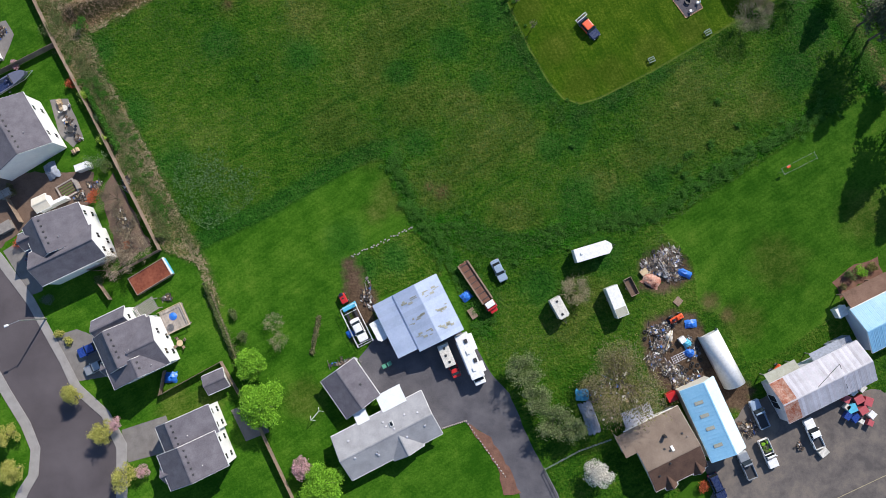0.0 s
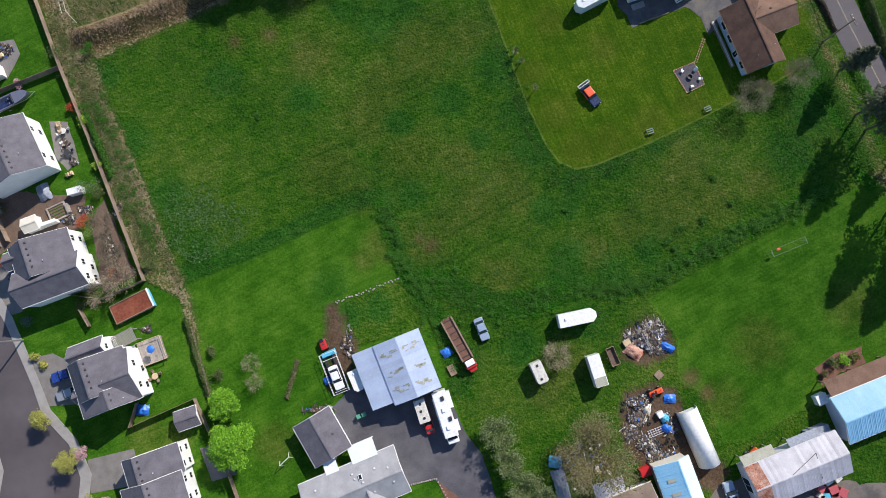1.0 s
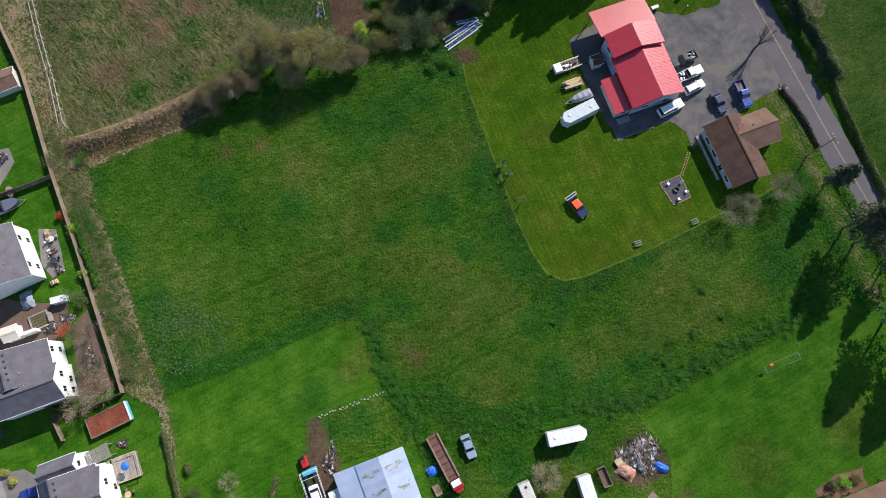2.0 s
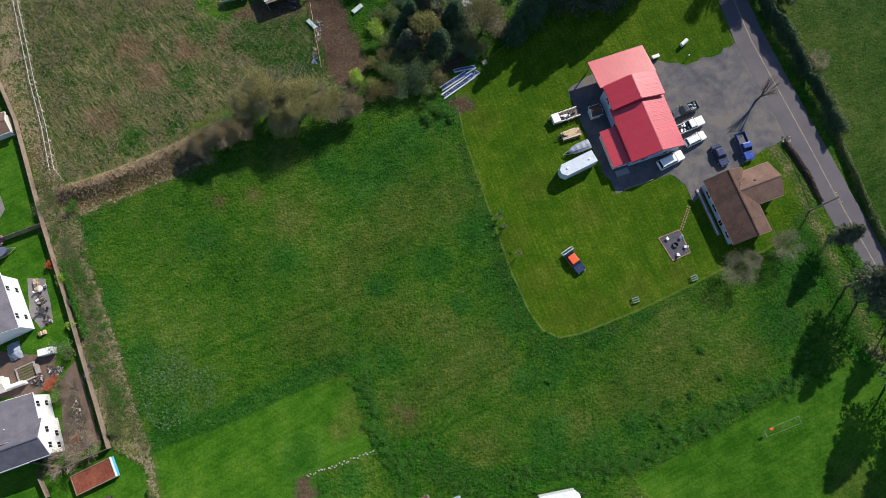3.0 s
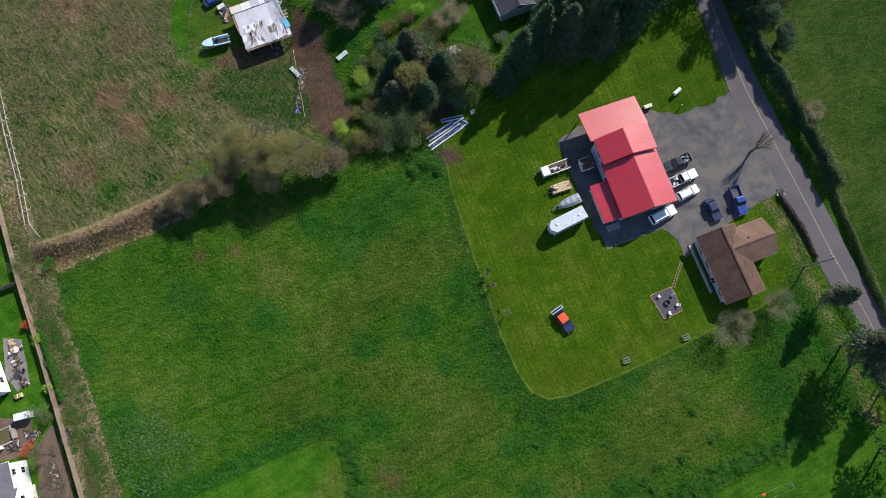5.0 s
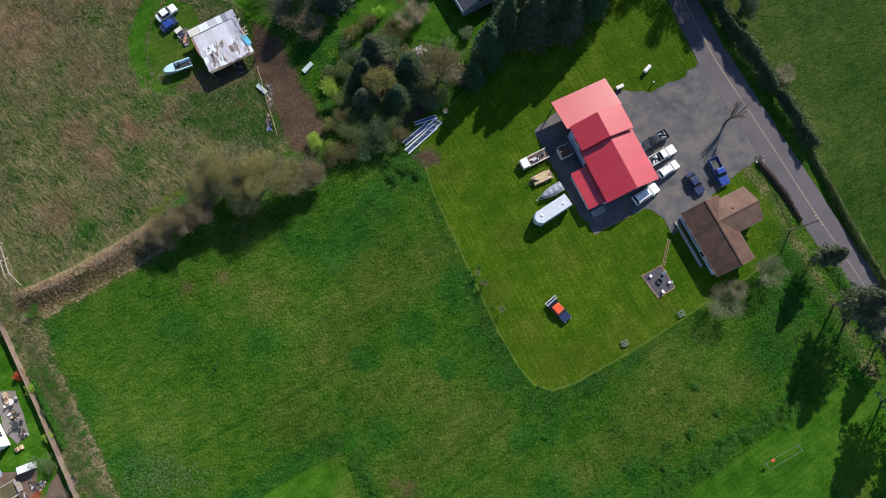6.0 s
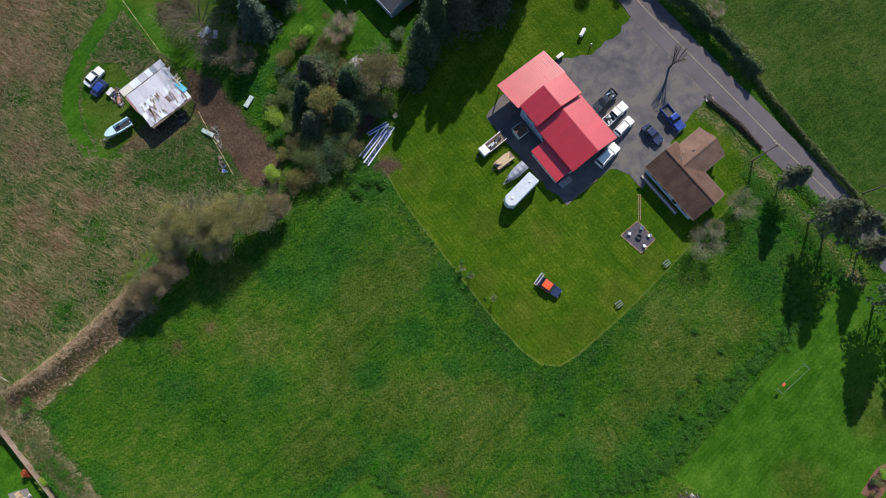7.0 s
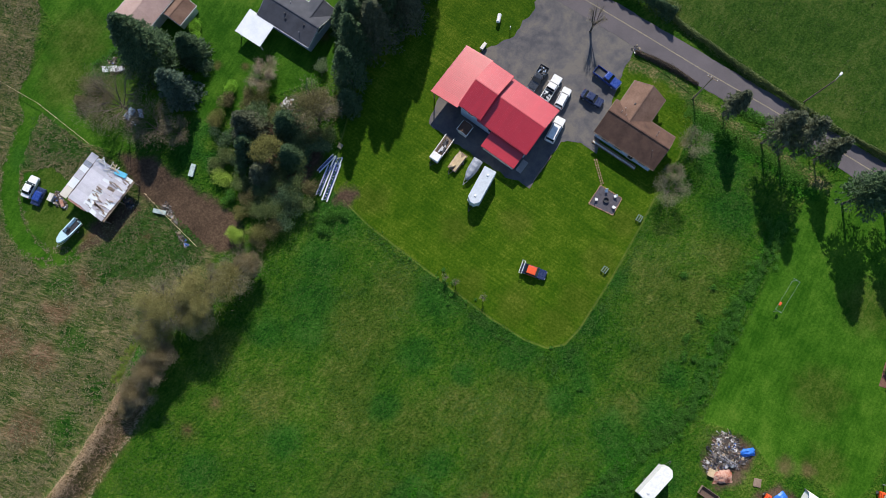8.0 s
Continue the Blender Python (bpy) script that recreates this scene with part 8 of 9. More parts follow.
LOOP_BAND = [(x - 1.6, y + 0.8) for x, y in LOOP_NW] + [(x + 1.6, y - 0.8) for x, y in reversed(LOOP_NW)]
LUSH_NW = [(-41, 98), (-37, 92), (-30, 88), (-21, 87), (-23, 100), (-28, 101), (-36, 99.5)]
tufts("rank_grass", "rank dark green grass beside the patched shed", [LUSH_NW, [(-33.5, 130), (-28.6, 119), (-28, 114), (-35, 119), (-40, 122)]], [], 14, 0.3, 0.5, MAT["grass_lush"], 406)
tufts("meadow_grass", "dead straw-coloured meadow grass combed by wind", [MEADOW], [GREEN_NW, YARD_NW, LOOP_BAND, DIRT_N], 11.0, 0.26, 0.55, MAT["grass_straw"], 402, -40, 1.3)
tufts("verge_grass", "rough pasture grass beyond the road", [[(64, 128), (72, 92), (79, 70), (88, 46), (95, 24), (130, 24), (130, 128)]], [], 2.5, 0.22, 0.24, leaf_mat("pasture_grass", (0.020, 0.055, 0.006), (0.095, 0.125, 0.035), 0.12), 403)

DITCH_BANK = [(-75, 62.5), (-73.4, 66.4), (-69.9, 67.0), (-61.5, 69.4), (-53.7, 72.6), (-46.4, 76.0), (-44.6, 71), (-51.4, 67.6), (-60.4, 64.2), (-69, 61.4)]
tufts("dry_weeds", "dry straw-coloured weeds along the fence and ditch", [STRIP], [DITCH_BANK], 6, 0.18, 0.45, MAT["grass_dry"], 404)
tufts("straw_tussocks", "bleached straw tussocks between fence and field", [STRIP], [DITCH_BANK], 10, 0.18, 0.6, leaf_mat("bleached_straw", (0.150, 0.115, 0.060), (0.44, 0.36, 0.225), 0.12), 407, None, 1.5)
tufts("ditch_weeds", "brown dead weeds on the ditch bank", [DITCH_BANK], [], 15, 0.3, 0.45, leaf_mat("dead_stalks", (0.105, 0.064, 0.036), (0.42, 0.285, 0.175), 0.12), 405)
tufts("crest_grass", "bleached tan grass on the crest of the bank", [[(-75, 64.6), (-69, 65.4), (-62, 67.2), (-56, 69.6), (-50.3, 72.2), (-47, 74), (-47.6, 75.4), (-51, 74), (-56.6, 71.6), (-62.4, 69), (-69.2, 67.1), (-75, 66.2)]], [], 26, 0.3, 0.5, leaf_mat("tan_grass", (0.20, 0.135, 0.075), (0.52, 0.385, 0.245), 0.12), 408)
for k, (line, w) in enumerate(((LUSH_A, 1.6), (LUSH_B, 1.7), (LUSH_D, 2.4), ([(17, 30), (13, 42), (9.4, 54), (4.8, 72)], 1.6), ([(19, 30.5), (34, 34.5), (46, 39.5)], 1.0))):
    a = [(x - w * 0.6, y - w) for x, y in line] + [(x + w * 0.6, y + w) for x, y in reversed(line)]
    tufts("lush_grass", "lush dark green grass along a mown edge", [a], [MOWN, LAWN_W, LAWN_E], 16, 0.28, 0.36, MAT["grass_lush"], 410 + k)
tufts("pale_weeds", "pale silvery weeds in the field corner", [[(-57, 24), (-52, 19.5), (-46, 22), (-42, 24.6), (-38.6, 28), (-43, 31.4), (-46, 30), (-47.6, 36.6), (-52, 34), (-55, 35.6), (-57.4, 30)]], [LAWN_W], 13, 0.16, 0.22, leaf_mat("silvery_weeds", (0.022, 0.085, 0.018), (0.115, 0.190, 0.075), 0.12), 420, None, 1.6)


# ---- fences ----
def fence(line, height, mat, label, name="board_fence", bay=2.4, kind="board"):
    x0, y0 = line[0]
    t = thing(name, x0, y0, 0, label, "fence")
    pw = 0.11 if kind == "board" else 0.08
    post = Geo().box(0, 0, 0, pw, pw, height + 0.08).mesh("post")
    post.materials.append(mat)
    for (ax, ay), (bx, by) in zip(line[:-1], line[1:]):
        length = math.hypot(bx - ax, by - ay)
        k = max(1, round(length / bay))
        w = length / k
        ang = math.degrees(math.atan2(by - ay, bx - ax))
        rail = Geo().box(w / 2, 0, 0, w, 0.045, 0.09).mesh("rail")
        rail.materials.append(mat)
        sheet = Geo().box(w / 2, 0.02, 0.06, w - 0.12, 0.022, height - 0.04).mesh("panel")
        sheet.materials.append(mat)
        for i in range(k):
            f = i / k
            px, py = ax + (bx - ax) * f - x0, ay + (by - ay) * f - y0
            if kind == "board":
                part("panel", sheet, None, t, at=pose(px, py, 0, 0, 0, ang))
            for z in ((height * 0.3, height * 0.97) if kind == "board" else ((0.95,) if kind == "wire" else (0.45, 0.95))):
                part("rail", rail, None, t, at=pose(px, py, z, 0, 0, ang))
            part("post", post, None, t, at=pose(px, py, 0, 0, 0, ang))
    return t


fence([(-98, 112), (-83, 80.6), (-79.7, 70.6), (-75.9, 59), (-70.8, 45.2), (-67.5, 35.7), (-61, 17.2)], 1.6, MAT["wood_dark"], "long weathered brown board fence behind the houses")
fence([(-75.9, 59), (-88.1, 54.8), (-98, 51)], 1.6, MAT["wood_dark"], "weathered board fence between two yards")
fence([(-61, 17.2), (-69, 14.3), (-75, 15.6)], 1.6, MAT["wood_dark"], "weathered board fence beside the pool")
fence([(-88.8, 32.6), (-86.0, 26.2)], 1.4, MAT["wood_dark"], "short weathered board fence between two gardens")
fence([(-72.9, 12.6), (-71.2, 9.4)], 1.4, MAT["wood_dark"], "short weathered board fence")
fence([(-49.7, -11.5), (-52.4, -4.9), (-64.2, -9.2), (-62.8, -4.9)], 1.6, MAT["wood_dark"], "weathered board fence round the shed yard")
fence([(-48.4, -13.3), (-42.8, -30.7), (-38, -50)], 1.6, MAT["wood_dark"], "pale weathered board fence by the bungalow garden")
fence([(-52.6, 8), (-50.6, 0), (-48.6, -9)], 1.2, MAT["wood_dark"], "low weathered field fence", "field_fence", kind="rail")
fence([(-34.9, 139.5), (-31.2, 130.7), (-27.7, 117.7)], 1.0, MAT["wood_pale"], "pale rail fence beside the meadow", "rail_fence", kind="wire")
fence([(-24.6, 103), (-23.6, 96), (-22.4, 88.5)], 1.0, MAT["wood_pale"], "pale rail fence beside the dirt yard", "rail_fence", kind="wire")
fence([(-90, 118), (-85.5, 109.7), (-79.8, 88.6), (-76.8, 79.1), (-74.5, 69.9), (-72.4, 67.4)], 1.0, MAT["offwhite"], "double line of white rail fencing in the meadow", "rail_fence", 3.0, "wire")
fence([(-91, 117.6), (-86.3, 109.3), (-80.6, 88.2), (-77.6, 78.8), (-75.3, 69.6)], 1.0, MAT["offwhite"], "double line of white rail fencing in the meadow", "rail_fence", 3.0, "wire")
fence([(5.6, -40), (3.4, -32.9), (10, -30.6), (16.2, -29.4)], 1.1, MAT["steel"], "thin grey wire fence by the driveway", "wire_fence", 3.0, "rail")


# ---- poles ----
def utility_pole(x, y, h, label, lamp=False, lean=0.0, arm=0.0, arm_dir=0.0, name="utility_pole", mat=None):
    t = thing(name, x, y, arm_dir, label, "pole")
    part("pole", Geo().tube((0, 0, 0), (lean, 0, h), 0.17, 0.11, 8), mat or MAT["wood_dark"], t)
    if not lamp:
        part("crossarm", Geo().box(lean, 0, h - 0.6, 0.12, 2.2, 0.14), MAT["wood_dark"], t)
        for s in (-1, 0.4, 1):
            part("insulator", Geo().tube((lean, s * 0.95, h - 0.46), (lean, s * 0.95, h - 0.2), 0.06, n=6), MAT["lamp"], t)
    else:
        part("arm", Geo().tube((lean, 0, h - 0.3), (lean + arm, 0, h + 0.1), 0.06), MAT["steel"], t)
        part("lamp_head", soft_box(0.8, 0.4, 0.2, 0.06, 1), MAT["lamp"], t, "pale lamp head", pose(lean + arm, 0, h))
    return t


utility_pole(70.7, 54.5, 9.6, "weathered timber utility pole by the road", arm_dir=20)
utility_pole(87.3, 40.8, 10.2, "timber pole with a pale yard lamp", True, arm=1.5, arm_dir=10)
utility_pole(-83.9, 7.8, 7.8, "grey street lamp with a curved arm over the street", True, arm=2.2, arm_dir=195, name="street_lamp", mat=MAT["steel"])


# ---- yard things ----
def fire_pit():
    slab("fire_pit_patch", [(41.1, 50.6), (45.2, 52.0), (46.8, 47.5), (43.3, 46.1)], 0.04, MAT["pitgravel"], "square of grey gravel round the fire pit", "patio")
    edge = thing("brick_edging", 41.1, 50.6, 0, "reddish brick edging round the gravel square", "edging")
    brick = Geo().box(0, 0, 0, 0.36, 0.2, 0.1, top=0.94).mesh("brick")
    brick.materials.append(MAT["brick"])
    cor = [(41.1, 50.6), (45.2, 52.0), (46.8, 47.5), (43.3, 46.1)]
    for i in range(4):
        a, b = Vector(cor[i]), Vector(cor[(i + 1) % 4])
        k = int((b - a).length / 0.4)
        for j in range(k):
            q = a.lerp(b, (j + 0.5) / k)
            part("brick", brick, None, edge, at=pose(q.x - 41.1, q.y - 50.6, 0, 0, 0, math.degrees(math.atan2(b.y - a.y, b.x - a.x)) + 3 * math.sin(j)))
    walkway = thing("brick_path", 45.5, 51.8, 0, "stepping bricks from the house to the fire pit", "path")
    for j in range(10):
        for o in (-0.22, 0.22):
            part("brick", brick, None, walkway, at=pose(0.15 + j * 0.22 + o * 0.8, 0.3 + j * 0.48 - o * 0.4, 0, 0, 0, 60 + 8 * math.sin(j * 3 + o)))
    ring = thing("fire_pit", 44.1, 49.1, 0, "round dark metal fire pit with ash", "fire pit")
    rings = [[(rr * math.cos(2 * math.pi * k / 16), rr * math.sin(2 * math.pi * k / 16), z) for k in range(16)] for rr, z in ((0.55, 0), (0.55, 0.4), (0.45, 0.4), (0.45, 0.1))]
    part("ring", Geo().loft(rings), MAT["dark_metal"], ring)
    for k, (cx, cy) in enumerate([(42.7, 50.3), (45.2, 50.4), (45.9, 48.6), (44.3, 47.2)]):
        c = thing("garden_chair", cx, cy, math.degrees(math.atan2(49.1 - cy, 44.1 - cx)), "white plastic garden chair facing the fire pit", "chair", "chairs round the fire pit")
        part("seat", soft_box(0.5, 0.5, 0.05, 0.02, 1), MAT["white"], c, "", pose(0, 0, 0.42))
        part("backrest", soft_box(0.06, 0.5, 0.5, 0.02, 1), MAT["white"], c, "", pose(-0.25, 0, 0.46, 0, -12))
        for sx in (-1, 1):
            for sy in (-1, 1):
                part("leg", Geo().box(sx * 0.2, sy * 0.2, 0, 0.05, 0.05, 0.42), MAT["white"], c)


fire_pit()
sleeper = thing("timber_edging", 36.2, 60.6, 17, "weathered grey sleepers edging the gravel yard", "edging")
for k in range(4):
    part("sleeper", soft_box(1.5, 0.22, 0.2, 0.03, 1), MAT["wood"], sleeper, "", pose(k * 1.56, 0.05 * math.sin(k * 2.1), 0, 0, 0, 2 * math.sin(k * 3)))


def picnic_bench(x, y, rz, label):
    t = thing("picnic_bench", x, y, rz, label, "bench")
    for o in (-0.42, 0.42):
        part("seat_plank", Geo().box(0, o, 0.42, 1.25, 0.2, 0.05), MAT["bench_green"], t)
    for s in (-1, 1):
        part("leg_frame", Geo().box(s * 0.58, 0, 0.36, 0.1, 1.0, 0.06).box(s * 0.58, 0.42, 0, 0.1, 0.1, 0.38).box(s * 0.58, -0.42, 0, 0.1, 0.1, 0.38), MAT["bench_green"], t)
    part("top_plank", Geo().box(0, 0, 0.66, 1.2, 0.16, 0.05), MAT["bench_green"], t)
    part("leg", Geo().box(0, 0, 0, 0.1, 0.1, 0.66), MAT["bench_green"], t)
    return t


MAT["bench_green"] = paint("bench_green", (0.13, 0.19, 0.14), 0.6)
picnic_bench(35.4, 39.0, 15, "dark green weathered picnic bench on the lawn")
picnic_bench(46.8, 42.6, 20, "dark green weathered picnic bench at the lawn edge")
mb = thing("gas_tank", 50.7, 90.4, 40, "white gas tank on feet beside the yard", "tank")
part("tank", Geo().loft([[(xx, rr * math.cos(2 * math.pi * k / 12), 0.75 + rr * math.sin(2 * math.pi * k / 12)) for k in range(12)] for xx, rr in ((-1.0, 0.15), (-0.85, 0.4), (0.85, 0.4), (1.0, 0.15))]), MAT["white"], mb)
part("foot", Geo().box(-0.6, 0, 0, 0.15, 0.6, 0.4), MAT["concrete"], mb)
part("foot", Geo().box(0.6, 0, 0, 0.15, 0.6, 0.4), MAT["concrete"], mb)
mp = thing("marker_post", 51.2, 87.4, 0, "short post with white cap in the grass", "post")
part("post", Geo().box(0, 0, 0, 0.12, 0.12, 1.1), MAT["wood_dark"], mp)
part("cap", soft_box(0.26, 0.26, 0.14, 0.04, 1), MAT["white"], mp, "", pose(0, 0, 1.1))
bx = thing("garden_box", 44.6, 87.6, 17, "pale cream garden storage box on legs", "box")
part("box", soft_box(1.6, 0.7, 0.5, 0.04, 1), MAT["offwhite"], bx, "", pose(0, 0, 0.5))
for sx in (-0.6, 0.6):
    part("leg", Geo().box(sx, 0, 0, 0.1, 0.5, 0.5), MAT["wood"], bx)

cl = thing("clothes_line", 58.4, 15.2, 18, "white clothes line with T-shaped posts on the lawn", "clothes line")
for s in (-1, 1):
    part("post", Geo().tube((s * 3.4, 0, 0), (s * 3.4, 0, 1.9), 0.035), MAT["steel"], cl)
    part("cross_bar", Geo().tube((s * 3.4, -0.7, 1.9), (s * 3.4, 0.7, 1.9), 0.03), MAT["steel"], cl)
for o in (-0.6, 0.6):
    part("line", Geo().tube((-3.4, o, 1.9), (3.4, o, 1.9), 0.015, n=4), MAT["steel"], cl)
part("cloth", soft_box(0.7, 0.4, 0.3, 0.08, 2), MAT["orange"], cl, "orange cloth on the line", pose(-2.0, 0.3, 1.55))


def junk_material():
    m, nt, ln, p = node_mat("mixed_scrap")
    rnd = nt.new("ShaderNodeNewGeometry").outputs["Random Per Island"]
    r = ramp(nt, ln, rnd, [(0.0, (0.24, 0.215, 0.195)), (0.08, (0.10, 0.070, 0.050)), (0.29, (0.62, 0.61, 0.60)), (0.35, (0.028, 0.028, 0.032)), (0.58, (0.17, 0.095, 0.06)), (0.66, (0.42, 0.33, 0.21)), (0.75, (0.05, 0.15, 0.48)),
                           (0.78, (0.20, 0.18, 0.17)), (0.88, (0.085, 0.070, 0.060)), (0.96, (0.74, 0.73, 0.72))])
    r.color_ramp.interpolation = "CONSTANT"
    n = noise_node(nt, ln, 4, 4, 0.6, nt.new("ShaderNodeNewGeometry").outputs["Position"])
    ln.new(mix_col(nt, ln, 0.35, r.outputs[0], n.outputs[1], "MULTIPLY"), p.inputs["Base Color"])
    p.inputs["Roughness"].default_value = 0.7
    return m


MAT["junk"] = junk_material()


def crate(x, y, rz, sx, sy, sz, mat, label, name="crate", category="crate", group=""):
    t = thing(name, x, y, rz, label, category, group)
    part("box", soft_box(sx, sy, sz, 0.04, 1), mat, t)
    part("lid", soft_box(sx * 1.04, sy * 1.04, 0.08, 0.02, 1), mat, t, "", pose(0, 0, sz))
    return t


def junk_heap(x, y, rx, ry, n, h, seed, label, long_bits=0.35, name="scrap_heap"):
    r = random.Random(seed)
    g = Geo()
    lay = r.uniform(60, 150)
    for i in range(int(n * 3.4)):
        a, q = r.uniform(0, 2 * math.pi), math.sqrt(r.random())
        q *= 0.75 + 0.25 * math.sin(3 * a + seed)
        px, py = rx * q * math.cos(a), ry * q * math.sin(a)
        z = h * 0.6 * (1 - q) * r.random()
        kind = r.random()
        if kind < long_bits:
            le, th = r.uniform(0.5, min(2.6, rx)), r.uniform(0.04, 0.14)
            g.box(px, py, z, le, th, 0.06, r.gauss(lay, 35), 1, r.uniform(-8, 8), r.uniform(-6, 6))
        elif kind < long_bits + 0.1:
            k = r.uniform(0.12, 0.3)
            g.tube((px, py, z), (px, py, z + 0.2), k, k * 0.96, 10)
        elif kind < long_bits + 0.22:
            g.box(px, py, z + 0.1, r.uniform(0.4, 0.9), r.uniform(0.2, 0.5), 0.04, r.uniform(0, 180), 1, r.uniform(-14, 14), r.uniform(-14, 14))
        else:
            g.box(px, py, z, r.uniform(0.12, 0.42), r.uniform(0.08, 0.28), r.uniform(0.1, 0.3), r.uniform(0, 180), r.uniform(0.7, 1), r.uniform(-12, 12), r.uniform(-12, 12))
    ob = part(name, g, MAT["junk"], at=pose(x, y, 0))
    return tagged(ob, label, "scrap", kind="stuff")


junk_heap(31.4, 0.4, 4.6, 3.4, 430, 1.2, 501, "round heap of scrap wood, pipes and sheet metal", 0.5)
junk_heap(28.6, -11.4, 2.6, 2.0, 170, 1.0, 502, "heap of black and white scrap on dirt", 0.15)
junk_heap(28.0, -14.2, 2.4, 1.6, 110, 0.7, 503, "grey rubble and scrap on dirt", 0.2)
junk_heap(26.4, -16.6, 1.8, 1.8, 60, 0.4, 522, "brown brush and timber on dirt", 0.6)
junk_heap(31.2, -21.0, 3.6, 1.8, 120, 0.7, 504, "scrap and buckets along the workshop", 0.3)
junk_heap(33.6, -15.6, 1.6, 2.6, 70, 0.8, 505, "dark heap of crates and sheeting", 0.2)
junk_heap(29.0, -18.6, 2.4, 1.6, 60, 0.5, 523, "scattered scrap between heap and workshop", 0.5)
junk_heap(18.0, -20.5, 5.0, 4.0, 60, 0.4, 506, "clutter scattered under the bare tree", 0.3, "yard_clutter")
junk_heap(-24.0, 3.0, 1.4, 3.6, 46, 0.5, 507, "pots and stones beside the barn", 0.2, "yard_clutter")
junk_heap(-30.0, -8.6, 3.4, 0.6, 44, 0.3, 508, "pots and rubble along the garage wall", 0.2, "yard_clutter")
junk_heap(41.4, -31.2, 2.6, 1.6, 70, 0.9, 509, "machine parts beside the pickups", 0.4)
junk_heap(-75.6, 44.2, 1.0, 1.4, 40, 0.6, 510, "garden clutter on a patio", 0.5, "yard_clutter")
junk_heap(-73.9, 40.6, 0.8, 0.8, 40, 0.7, 511, "patio furniture and pots by the house", 0.3, "yard_clutter")
junk_heap(-67.6, 23.5, 1.6, 3.0, 40, 0.4, 512, "clutter in a dirt garden", 0.4, "yard_clutter")
junk_heap(-75.0, 29.6, 1.6, 1.2, 26, 0.6, 513, "clutter between two sheds", 0.4, "yard_clutter")
junk_heap(-38.4, 112.2, 1.3, 2.2, 60, 0.9, 514, "scrap beside the patched shed", 0.5)
junk_heap(-28.2, 103.6, 1.0, 1.6, 30, 0.5, 524, "boards at the corner of the patched shed", 0.6)
junk_heap(-24.0, 91.4, 0.7, 2.6, 26, 0.3, 525, "rubble and boards at the end of the fence", 0.5, "rubble")
for i, (x, y, rz, sx, sy, sz, m, lab) in enumerate([(-24.4, 98.6, -50, 2.4, 0.8, 0.4, "panel_pale", "pale blue-white panel leaning by the fence"), (-16.4, 128.6, -35, 2.8, 1.2, 0.3, "white_metal", "dirty white panels stacked in rough grass"),
                                                    (-14.8, 127.4, -20, 1.8, 0.9, 0.3, "galv", "grey sheet metal lying in rough grass"), (-18.2, 118.4, 20, 2.2, 1.3, 0.5, "bluegrey", "blue-grey sheeting under the bare tree"),
                                                    (-16.6, 117.2, 65, 1.7, 0.8, 0.4, "galv", "grey sheet metal under the bare tree"), (-39.2, 113.4, 30, 1.5, 0.9, 0.7, "offwhite", "off-white box beside the patched shed"),
                                                    (-38.2, 111.2, 75, 1.4, 0.5, 0.5, "rust", "rusty sheet box beside the patched shed")]):
    crate(x, y, rz, sx, sy, sz, MAT[m], lab, "panel_stack" if i < 5 else "crate", "panel" if i < 5 else "crate")
junk_heap(-23.0, 97.6, 0.8, 3.0, 34, 0.5, 515, "boards and sheets along the fence", 0.6, "yard_clutter")
junk_heap(7.1, 101.4, 1.6, 1.3, 40, 0.7, 516, "heap of white scrap in the garden", 0.6)
scrap_pile = thing("pipe_bundle", 7.1, 101.5, 25, "tangle of white plastic pipes on bare soil", "pipes")
r_pipe = random.Random(61)
for k in range(18):
    a, le = r_pipe.gauss(0, 40), r_pipe.uniform(0.8, 1.6)
    px, py, pz = r_pipe.uniform(-0.8, 0.8), r_pipe.uniform(-0.6, 0.6), 0.45 + 0.03 * k
    dx, dy = math.cos(radians(a)) * le / 2, math.sin(radians(a)) * le / 2
    part("pipe", Geo().tube((px - dx, py - dy, pz - 0.1), (px + dx, py + dy, pz + 0.06), 0.06, 0.06, 7), MAT["white"], scrap_pile)
junk_heap(-18.4, 117.6, 2.2, 2.0, 36, 0.8, 517, "dark scrap under the bare tree", 0.4)
junk_heap(10.6, 98.0, 1.4, 1.0, 18, 0.5, 518, "pale boards in the shade of the conifers", 0.7, "yard_clutter")
junk_heap(49.8, -36.0, 0.9, 0.9, 20, 0.6, 519, "dark machine parts on the forecourt", 0.3)
junk_heap(-15.5, 129.8, 2.0, 0.8, 26, 0.5, 520, "white panels and scrap in rough grass", 0.4)
junk_heap(68.4, 68.6, 0.8, 1.6, 30, 0.4, 521, "broken concrete at the yard corner", 0.2, "rubble")


def tarp_heap(x, y, sx, sy, h, mat, label, seed, name="tarpaulin"):
    """A crumpled sheet over a low heap."""
    r = np.random.default_rng(seed)
    n = 13
    u = np.linspace(-1, 1, n)
    U, V = np.meshgrid(u, u)
    z = h * np.clip(1 - (U ** 2 + V ** 2) * 0.7, 0.04, 1) * r.uniform(0.6, 1.1, U.shape)
    pts = np.stack([(U * sx / 2 + r.normal(size=U.shape) * sx * 0.02).ravel(), (V * sy / 2 + r.normal(size=U.shape) * sy * 0.02).ravel(), z.ravel() + 0.03], 1)
    i = np.arange(n * n).reshape(n, n)
    q = np.stack([i[:-1, :-1].ravel(), i[:-1, 1:].ravel(), i[1:, 1:].ravel(), i[1:, :-1].ravel()], 1)
    t = thing(name, x, y, seed * 29 % 180 + (11 if seed == 0 else 0), label, "tarpaulin")
    part("sheet", fast_mesh("sheet", pts, q), mat, t)
    return t


